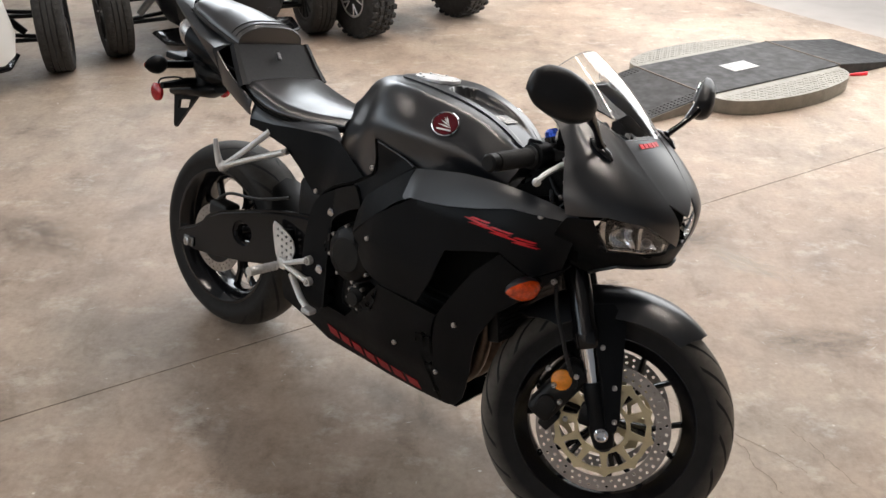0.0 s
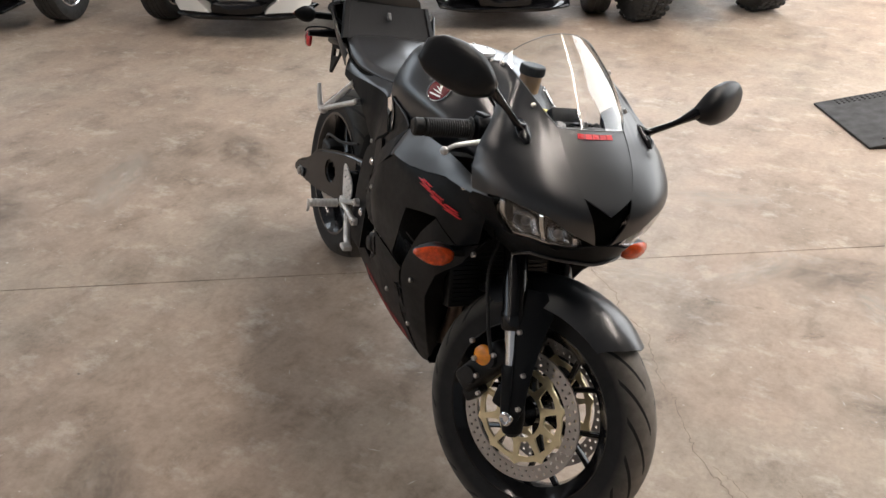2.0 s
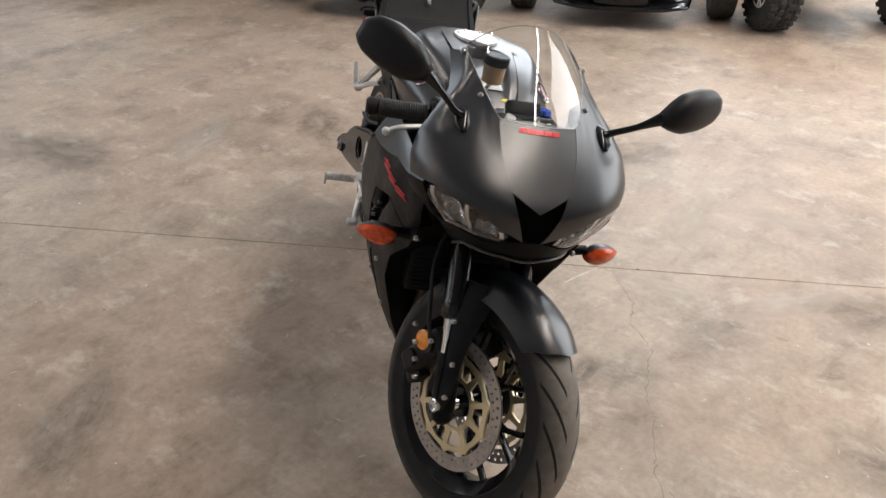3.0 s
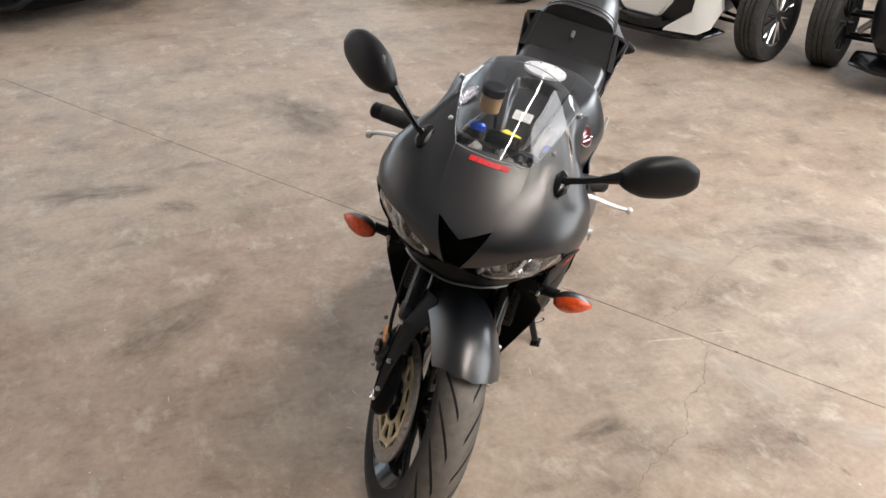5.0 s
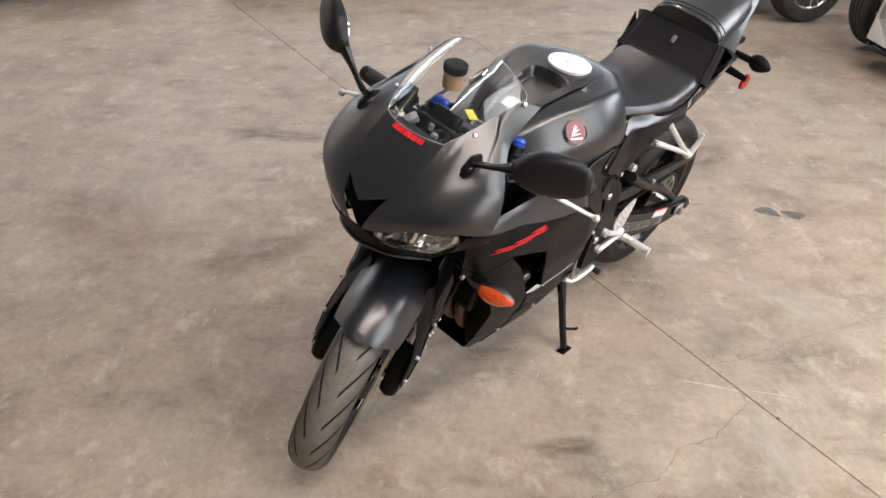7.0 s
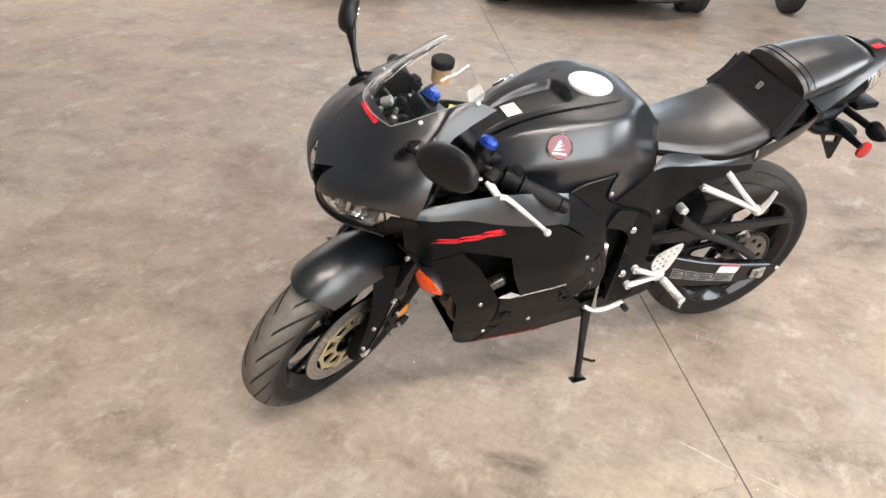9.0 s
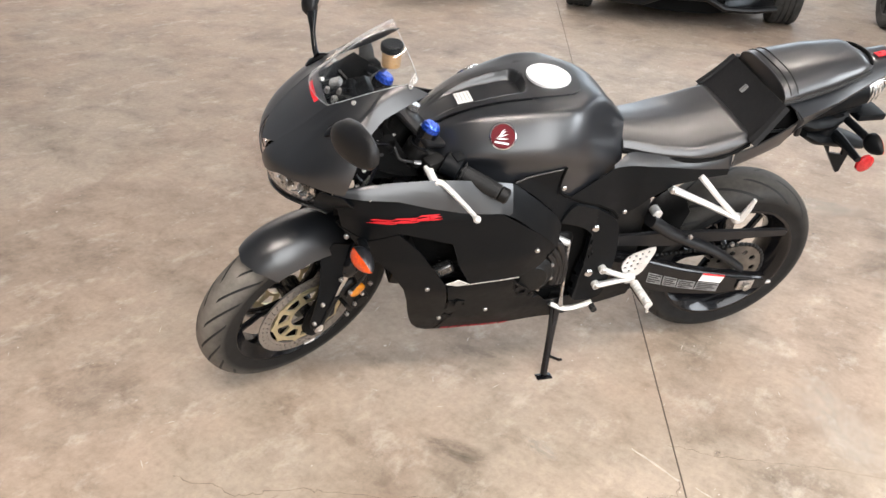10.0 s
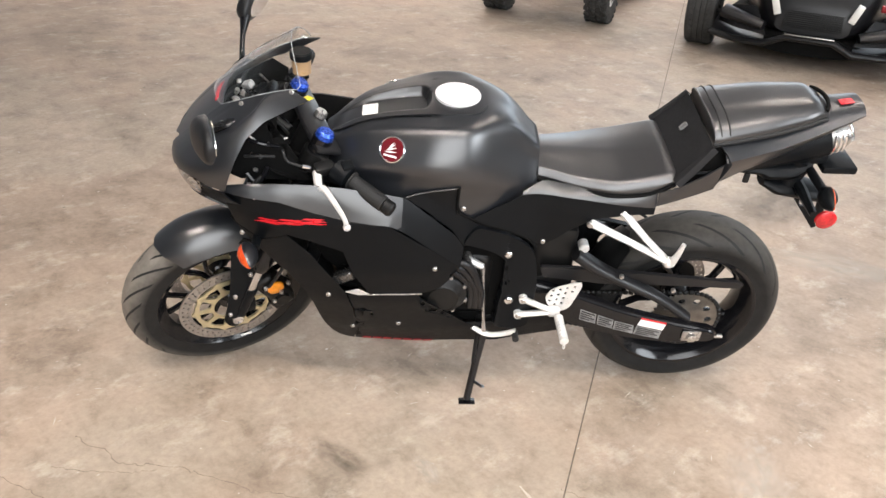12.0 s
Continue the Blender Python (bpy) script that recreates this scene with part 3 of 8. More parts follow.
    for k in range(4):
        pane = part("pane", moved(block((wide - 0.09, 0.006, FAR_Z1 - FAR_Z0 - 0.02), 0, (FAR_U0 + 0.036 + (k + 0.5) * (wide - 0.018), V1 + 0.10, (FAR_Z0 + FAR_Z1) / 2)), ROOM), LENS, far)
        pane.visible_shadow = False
    bm = bmesh.new()
    block((0.2, DOOR_V0 - V0 + 0.2, HIGH), 0, (U1 + 0.1, (DOOR_V0 + V0) / 2 - 0.1, HIGH / 2), bm)
    block((0.2, V1 - DOOR_V1 + 0.2, HIGH), 0, (U1 + 0.1, (DOOR_V1 + V1) / 2 + 0.1, HIGH / 2), bm)
    block((0.2, DOOR_V1 - DOOR_V0, HIGH - DOOR_H), 0, (U1 + 0.1, (DOOR_V0 + DOOR_V1) / 2, (HIGH + DOOR_H) / 2), bm)
    # dark tone chosen to keep reflections and fill low
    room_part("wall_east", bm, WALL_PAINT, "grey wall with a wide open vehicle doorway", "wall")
    room_part("ceiling", block((U1 - U0 + 0.4, V1 - V0 + 0.4, 0.2), 0, ((U0 + U1) / 2, (V0 + V1) / 2, HIGH + 0.1)), CEILING_PAINT, "unseen hall ceiling, pale to brighten reflections on upward faces", "ceiling")
    room_part("ground", block((400, 400, 0.1), 0, (U1 + 200.21, 0, -0.06)), APRON, "sunlit pale concrete apron outside the doorway", "ground")


def ceiling_lamps():
    """Twin tube fittings in rows under the ceiling."""
    base = thing("ceiling_lamp", ROOM @ pose(0, 0, 0), "white twin-tube ceiling lamp, switched on", "lamp", "ceiling lamps")
    body = block((0.24, 2.46, 0.05), 0.01)
    part("housing", body, BODY_WHITE, base)
    for x in (-0.07, 0.07):
        part("tube", tube([(x, -1.19, -0.062), (x, 1.19, -0.062)], 0.032, 10), TUBE, base)
    spots = [(4.3, 0.4), (4.3, 2.9), (4.3, 5.4)] + [(-4.9, -2.4), (-2.1, 4.0)] + [(-8.6, v) for v in (-5.0, -2.4, 0.2, 2.8)]
    base.matrix_world = ROOM @ pose(spots[0][0], spots[0][1], HIGH - 0.03)
    for u, v in spots[1:]:
        copy_thing(base, ROOM @ pose(u, v, HIGH - 0.03))
    # area lights carry the tubes' light, their spread narrowed downwards
    light = bpy.data.lights.new("ceiling_lamp_light", "AREA")
    light.shape = "RECTANGLE"
    light.size, light.size_y = 0.22, 2.4
    light.energy = 76
    light.color = (1.0, 0.89, 0.805)
    light.spread = radians(102)
    # two lamps are dimmed to balance the brightness of floor and seat
    weak = light.copy()
    weak.energy = 36
    for u, v in spots:
        new("ceiling_lamp_light", weak if u in (-2.1, -4.9) else light).matrix_world = ROOM @ pose(u, v, HIGH - 0.14)


hall()
ceiling_lamps()

# ---------------------------------------------------------------- the motorcycle
# Its own axes: x ahead of the rear axle, y to its left, z up its middle plane. It leans on the side stand, bars turned left.
BIKE = pose(-0.723, 2.3816, 0.005, -12.69, 0.35, -37.74)
bike = thing("motorcycle", BIKE, "matte black sport motorcycle with red decals leaning on its side stand", "motorcycle")
RAKE, STEER_X, STEER = radians(24), 1.468, radians(25.5)
AXIS = Vector((-math.sin(RAKE), 0, math.cos(RAKE)))
TURNED = Matrix.Translation((STEER_X, 0, 0)) @ Matrix.Rotation(STEER, 4, AXIS) @ Matrix.Translation((-STEER_X, 0, 0))
REAR_AXLE, FRONT_AXLE = Vector((0.004, 0.009, 0.300)), Vector((1.37, 0, 0.297))
REAR_R, FRONT_R = 0.302, 0.298


def bike_part(name, bm, material, label="", parent=None, turned=False, sharp=38.0):
    if turned:
        moved(bm, TURNED)
    return part(name, bm, material, parent or bike, label, sharp)


def both(make, name, material, label="", turned=False, parent=None, sharp=38.0):
    """One on the left, its mirror image on the right."""
    return [bike_part(name, make(), material, label, parent, turned, sharp), bike_part(name, flipped(make()), material, label, parent, turned, sharp)]


# -- wheels
def tyre_mesh(radius, width, bead, centre):
    """A tyre with a round crown, with UVs round and across."""
    bm = bmesh.new()
    uv = bm.loops.layers.uv.new("UVMap")
    prof = []
    n = 22
    h = radius - bead
    for k in range(n + 1):
        a = math.pi * (k / n) * 1.16 - math.pi * 0.08
        c, s = math.cos(a), max(math.sin(a), -0.2)
        r = bead + 0.30 * h + 0.70 * h * math.copysign(abs(s) ** 0.92, s)
        prof.append((r if k not in (0, n) else bead, -0.5 * width * c * (0.80 + 0.20 * max(s, 0) ** 0.5) if k not in (0, n) else -0.40 * width * math.copysign(1, c)))
    seg = 72
    rings = [ring(bm, [(r * math.cos(t), y, r * math.sin(t)) for t in (2 * math.pi * k / seg for k in range(seg))]) for r, y in prof]
    for i in range(len(rings) - 1):
        for k in range(seg):
            j = (k + 1) % seg
            f = bm.faces.new((rings[i][k], rings[i][j], rings[i + 1][j], rings[i + 1][k]))
            for lp, (u, v) in zip(f.loops, ((k / seg, i / n), ((k + 1) / seg, i / n), ((k + 1) / seg, (i + 1) / n), (k / seg, (i + 1) / n))):
                lp[uv].uv = (u, v)
    return moved(bm, Matrix.Translation(centre))


def rim_mesh(bead, width):
    w = width / 2
    bm = lathe([(bead + 0.006, -w), (bead + 0.006, -w + 0.006), (bead - 0.008, -w + 0.012), (bead - 0.022, -w * 0.55), (bead - 0.026, 0), (bead - 0.022, w * 0.55), (bead - 0.008, w - 0.012), (bead + 0.006, w - 0.006), (bead + 0.006, w), (bead - 0.003, w), (bead - 0.014, w - 0.012), (bead - 0.032, w * 0.45), (bead - 0.036, 0), (bead - 0.032, -w * 0.45), (bead - 0.014, -w + 0.012), (bead - 0.003, -w)], 64, closed=True)
    return bm


def hub_mesh(hub_r, hub_w):
    return lathe([(hub_r * 0.4, -hub_w), (hub_r, -hub_w), (hub_r, -hub_w * 0.5), (hub_r * 1.15, 0), (hub_r, hub_w * 0.5), (hub_r, hub_w), (hub_r * 0.4, hub_w)], 32)


def spoke_mesh(bead, hub_r, spoke_w, spread, a):
    """A spoke that forks in two towards the rim."""
    bm = bmesh.new()
    for s in (-1, 1):
        b = a + s * spread
        p0 = Vector((hub_r * 0.9 * math.cos(a), 0, hub_r * 0.9 * math.sin(a)))
        p1 = Vector((math.cos(a + s * spread * 0.35), 0, math.sin(a + s * spread * 0.35))) * (hub_r + (bead - hub_r) * 0.45)
        p2 = Vector((math.cos(b), 0, math.sin(b))) * (bead - 0.028)
        tube([p0, p1, p2], [spoke_w * 1.5, spoke_w * 1.1, spoke_w * 1.15], 8, bm, flat=0.75)
    return bm


def disc_mesh(outer, inner, thick, rows, count):
    circle = [(outer * math.cos(2 * math.pi * k / 72), outer * math.sin(2 * math.pi * k / 72)) for k in range(72)]
    bm = bmesh.new()
    edges = []
    loops = [circle, [(x * inner / outer, z * inner / outer) for x, z in circle]]
    for k in range(count):
        for q in range(rows):
            r = inner + (outer - inner) * (q + 0.75) / (rows + 0.5)
            a = 2 * math.pi * (k + 0.36 * q) / count
            loops.append([(r * math.cos(a) + 0.0038 * math.cos(t), r * math.sin(a) + 0.0038 * math.sin(t)) for t in (2 * math.pi * i / 7 for i in range(7))])
    for loop in loops:
        vs = ring(bm, [(x, 0, z) for x, z in loop])
        edges += [bm.edges.new((vs[i], vs[(i + 1) % len(vs)])) for i in range(len(vs))]
    bmesh.ops.triangle_fill(bm, use_beauty=True, use_dissolve=False, edges=edges)
    made = bmesh.ops.extrude_face_region(bm, geom=bm.faces[:])
    bmesh.ops.translate(bm, vec=(0, thick, 0), verts=[g for g in made["geom"] if isinstance(g, bmesh.types.BMVert)])
    return bm


def carrier_mesh(outer, inner, arms):
    """The gold centre of a floating disc: a flat spider with windows between its arms and lobes at its rim."""
    bm = bmesh.new()
    edges, loops = [], []
    rim = []
    for k in range(arms * 8):
        a = 2 * math.pi * k / (arms * 8)
        lobe = 0.010 * max(0.0, math.cos(arms * a)) ** 3
        rim.append(((outer - 0.006 + lobe) * math.cos(a), (outer - 0.006 + lobe) * math.sin(a)))
    loops += [rim, [(inner * math.cos(2 * math.pi * k / 40), inner * math.sin(2 * math.pi * k / 40)) for k in range(40)]]
    for k in range(arms):
        a, h = 2 * math.pi * (k + 0.5) / arms, math.pi / arms
        corners = ((inner + 0.010, 0.50), (outer - 0.036, 0.72), (outer - 0.019, 0.80), (outer - 0.017, 0.0), (outer - 0.019, -0.80), (outer - 0.036, -0.72), (inner + 0.010, -0.50))
        loops.append([(r * math.cos(a + f * h), r * math.sin(a + f * h)) for r, f in corners])
    for loop in loops:
        vs = ring(bm, [(x, -0.003, z) for x, z in loop])
        edges += [bm.edges.new((vs[i], vs[(i + 1) % len(vs)])) for i in range(len(vs))]
    bmesh.ops.triangle_fill(bm, use_beauty=True, use_dissolve=False, edges=edges)
    made = bmesh.ops.extrude_face_region(bm, geom=bm.faces[:])
    bmesh.ops.translate(bm, vec=(0, 0.006, 0), verts=[g for g in made["geom"] if isinstance(g, bmesh.types.BMVert)])
    return bm


def at_axle(bm, centre, y=0.0):
    return moved(bm, Matrix.Translation(centre + Vector((0, y, 0))))


def bolt(p, way, r=0.008, high=0.006, material=None, parent=None, turned=False):
    """A round-headed screw at p whose head faces along way."""
    way = Vector(way).normalized()
    p = Vector(p)
    bm = tube([p - way * 0.004, p + way * high * 0.6, p + way * high, p + way * high * 1.02, p + way * high * 0.6], [r, r, r * 0.75, r * 0.38, r * 0.3], 12)
    return bike_part("screw", bm, material or STEEL, "", parent, turned)


def wheels():
    front = bike_part("front_wheel", at_axle(rim_mesh(0.213, 0.096), FRONT_AXLE), GLOSS, "gloss black cast wheel with forked spokes", None, True)
    bike_part("hub", at_axle(hub_mesh(0.034, 0.05), FRONT_AXLE), GLOSS, "", front, True)
    for k in range(6):
        bike_part("spoke", at_axle(spoke_mesh(0.213, 0.034, 0.0085, 0.24, 2 * math.pi * k / 6), FRONT_AXLE), GLOSS, "", front, True)
    bike_part("tyre", tyre_mesh(FRONT_R, 0.122, 0.213, FRONT_AXLE), FRONT_RUBBER, "dusty worn road tyre", front, True)
    for s in (-1, 1):
        bike_part("brake_disc", at_axle(disc_mesh(0.155, 0.121, 0.005, 2, 44), FRONT_AXLE, s * 0.066 - 0.0025), DISC_STEEL, "drilled steel brake disc", front, True)
        bike_part("disc_carrier", at_axle(carrier_mesh(0.117, 0.055, 10), FRONT_AXLE, s * 0.066), GOLD, "gold anodised disc centre", front, True)
    bike_part("axle", at_axle(lathe([(0.007, -0.127), (0.012, -0.131), (0.016, -0.129), (0.017, -0.118), (0.017, 0.118), (0.016, 0.129), (0.012, 0.131), (0.007, 0.127)], 24), FRONT_AXLE), CHROME, "silver axle", front, True)
    bike_part("wheel_sticker", moved(block((0.035, 0.002, 0.010), 0.0005), Matrix.Translation(FRONT_AXLE + Vector((-0.03, 0.0478, -0.198)))), WHITE, "pale rim sticker", front, True)
    rear = bike_part("rear_wheel", at_axle(rim_mesh(0.213, 0.150), REAR_AXLE), GLOSS, "gloss black cast wheel with forked spokes")
    bike_part("hub", at_axle(hub_mesh(0.040, 0.07), REAR_AXLE), GLOSS, "", rear)
    for k in range(5):
        bike_part("spoke", at_axle(spoke_mesh(0.213, 0.040, 0.0115, 0.26, 2 * math.pi * k / 5), REAR_AXLE), GLOSS, "", rear)
    bike_part("tyre", tyre_mesh(REAR_R, 0.184, 0.213, REAR_AXLE), REAR_RUBBER, "wide black road tyre", rear)
    bike_part("brake_disc", at_axle(disc_mesh(0.110, 0.078, 0.005, 2, 30), REAR_AXLE, -0.090), DISC_STEEL, "drilled steel brake disc", rear)
    bike_part("disc_carrier", at_axle(lathe([(0.030, -0.003), (0.080, -0.003), (0.080, 0.003), (0.030, 0.003)], 32, closed=True), REAR_AXLE, -0.088), DARK, "", rear)
    # sprocket with teeth, and the chain round it
    teeth = 42
    out = []
    for k in range(teeth):
        for f, r in ((0.0, 0.098), (0.3, 0.105), (0.55, 0.105), (0.85, 0.098)):
            a = 2 * math.pi * (k + f) / teeth
            out.append((r * math.cos(a), r * math.sin(a)))
    holes = [(0.072 * math.cos(2 * math.pi * k / 10), 0.072 * math.sin(2 * math.pi * k / 10), 0.011) for k in range(10)]
    bike_part("sprocket", at_axle(plate(out, 0.005, 0, holes), REAR_AXLE, 0.094), SPROCKET, "dull steel rear sprocket", rear)
    bike_part("axle", at_axle(lathe([(0.008, -0.150), (0.018, -0.150), (0.020, -0.140), (0.020, 0.140), (0.018, 0.152), (0.008, 0.152)], 6), REAR_AXLE), CHROME, "silver axle nut", rear)


wheels()


def chain():
    """Link plates along the two runs and round the rear sprocket."""
    front, rr, fr, y = Vector((0.56, 0, 0.345)), 0.104, 0.036, 0.097
    pts = []
    for k in range(15):
        a = math.pi / 2 + math.pi * k / 14
        pts.append(REAR_AXLE + Vector((rr * math.cos(a), y, rr * math.sin(a))))
    for k in range(7):
        a = -math.pi / 2 + math.pi * k / 6
        pts.append(front + Vector((fr * math.cos(a), y, fr * math.sin(a))))
    pts.append(pts[0])
    bm = bmesh.new()
    pitch, left = 0.0159, 0.0
    for p, q in zip(pts, pts[1:]):
        d = (q - p).length
        way = (q - p) / d
        while left < d:
            c = p + way * left
            m = Matrix.Translation(c) @ way.to_track_quat("X", "Y").to_matrix().to_4x4()
            block((0.0145, 0.012, 0.0115), 0.003, (0, 0, 0), bm, 1, m)
            left += pitch
        left -= d
    bike_part("chain", bm, DARK, "oily dark drive chain")


chain()


# -- front fork, brakes, mudguard
def fork_at(along, y=0.0, ahead=0.0):
    """A point on the fork leg line, so far up from the axle."""
    return FRONT_AXLE + AXIS * along + Vector((math.cos(RAKE) * ahead, y, math.sin(RAKE) * ahead))


def fork():
    for s in (1, -1):
        y = s * 0.099
        leg = bike_part("fork_leg", tube([fork_at(a, y) for a in (0.20, 0.205, 0.24, 0.245, 0.50, 0.505, 0.678)], [0.028, 0.031, 0.031, 0.0275, 0.0275, 0.026, 0.026], 24), GLOSS, "gloss black upper fork tube", None, True)
        bike_part("fork_slider", tube([fork_at(0.10, y), fork_at(0.21, y)], 0.0215, 24), CHROME, "chrome fork slider", leg, True)
        bottom = tube([fork_at(a, y) for a in (-0.045, -0.035, -0.005, 0.03, 0.09, 0.115, 0.12)], [0.012, 0.023, 0.028, 0.028, 0.027, 0.027, 0.024], 20)
        block((0.06, 0.03, 0.055), 0.010, FRONT_AXLE + Vector((-0.03, y, 0.03)), bottom)
        bike_part("fork_bottom", bottom, FLAT, "matte black fork bottom", leg, True)
        # four-pot caliper behind the leg
        c = FRONT_AXLE + Vector((-0.118, s * 0.078, 0.060))
        tilt = Matrix.Translation(c) @ Matrix.Rotation(radians(-62), 4, "Y")
        cal = block((0.155, 0.075, 0.062), 0.014, (0, 0, 0), None, 3)
        for k in (-0.036, 0.036):
            tube([(k, s * 0.030, 0.002), (k, s * 0.046, 0.002)], [0.024, 0.021], 16, cal)
        block((0.05, 0.05, 0.03), 0.006, (-0.065, 0, -0.03), cal)
        block((0.05, 0.05, 0.03), 0.006, (0.06, 0, -0.03), cal)
        caliper = bike_part("brake_caliper", moved(cal, tilt), DARK, "black brake caliper", leg, True)
        for k in range(4):
            q = c + Vector((-0.035 + 0.022 * k, s * 0.052, 0.055 - 0.034 * k))
            bolt(q, (0, s, 0), 0.006, 0.006, STEEL, leg, True)
        # amber reflector on its bracket
        p = Vector((1.252, s * 0.120, 0.392))
        disc = moved(lathe([(0.001, 0.008), (0.016, 0.0075), (0.0235, 0.004), (0.0245, -0.002), (0.001, -0.004)], 28), Matrix.Translation(p) @ Matrix.Scale(s, 4, (0, 1, 0)))
        bike_part("reflector", disc, AMBER_SOLID, "round amber reflector", leg, True)
        for along, ahead in ((0.028, 0.034), (0.105, 0.046), (0.20, 0.034), (0.14, -0.034)):
            bolt(fork_at(along, y + s * 0.030, ahead), (0, s, 0), 0.006, 0.005, STEEL, leg, True)
        # brake hose
        hose = spline([fork_at(0.55, s * 0.07, 0.03), fork_at(0.36, s * 0.125, -0.045), fork_at(0.22, s * 0.13, -0.05), c + Vector((0.02, s * 0.045, 0.05))], 8)
        bike_part("brake_hose", tube(hose, 0.0048, 8), GRIP, "black rubber brake hose", leg, True)
    # clamps
    for along, deep in ((0.52, 0.030), (0.655, 0.020)):
        bm = block((0.075, 0.27, deep), 0.012, (-0.012, 0, 0))
        m = Matrix.Translation(fork_at(along)) @ Matrix.Rotation(-RAKE, 4, "Y")
        bike_part("fork_clamp", moved(bm, m), DARK if along < 0.6 else BODY_DARK, "black fork clamp", None, True)
    for s in (1, -1):
        cap = tube([fork_at(0.676, s * 0.099), fork_at(0.690, s * 0.099), fork_at(0.696, s * 0.099)], [0.024, 0.023, 0.017], 14)
        bike_part("fork_cap", cap, BLUE, "blue anodised fork cap", None, True)
    nut = tube([fork_at(0.667, 0, -0.03), fork_at(0.682, 0, -0.03)], [0.017, 0.015], 6)
    bike_part("stem_nut", nut, STEEL, "", None, True)


fork()


def mudguard():
    def place(a, b):
        """a: degrees round the wheel from ahead, b: -1 to 1 across."""
        t = radians(a)
        peak = soft1([(54, 0.66), (59, 0.84), (66, 0.96), (76, 1.0), (150, 1.0)], a, 2)
        half = 0.010 + 0.076 * peak
        r = FRONT_R + 0.024 - 0.010 * max(0, (72 - a) / 20)
        drop = 0.060 * peak * abs(b) ** 2.6
        r -= drop
        return FRONT_AXLE + Vector((r * math.cos(t), half * b, r * math.sin(t)))

    outline = [(64, -1), (59, -0.6), (57, 0), (59, 0.6), (64, 1), (70, 1), (80, 1), (128, 1), (140, 0.6), (144, 0), (140, -0.6), (128, -1), (80, -1), (70, -1)]
    guard = bike_part("front_mudguard", skin(outline, place, 0.003, 4.0, (1.0, 0.03)), PAINT, "matte dark grey front mudguard", None, True, 50)

    def leg():
        def side(u, v):
            p = fork_at(v, 0.0, u)
            bow = 0.010 * (1 - (u / 0.05) ** 2)
            return p + Vector((0, curve1([(0.0, 0.120), (0.10, 0.124), (0.20, 0.112), (0.28, 0.085)], v) + bow, 0))
        return skin([(0.012, 0.015), (0.030, 0.0), (0.046, 0.03), (0.066, 0.13), (0.090, 0.235), (0.070, 0.285), (-0.010, 0.300), (-0.030, 0.26), (0.020, 0.20), (0.022, 0.10)], side, 0.003, 0.018)

    both(leg, "mudguard_stay", FLAT, "matte black fork cover", True, guard)
    return guard


mudguard()


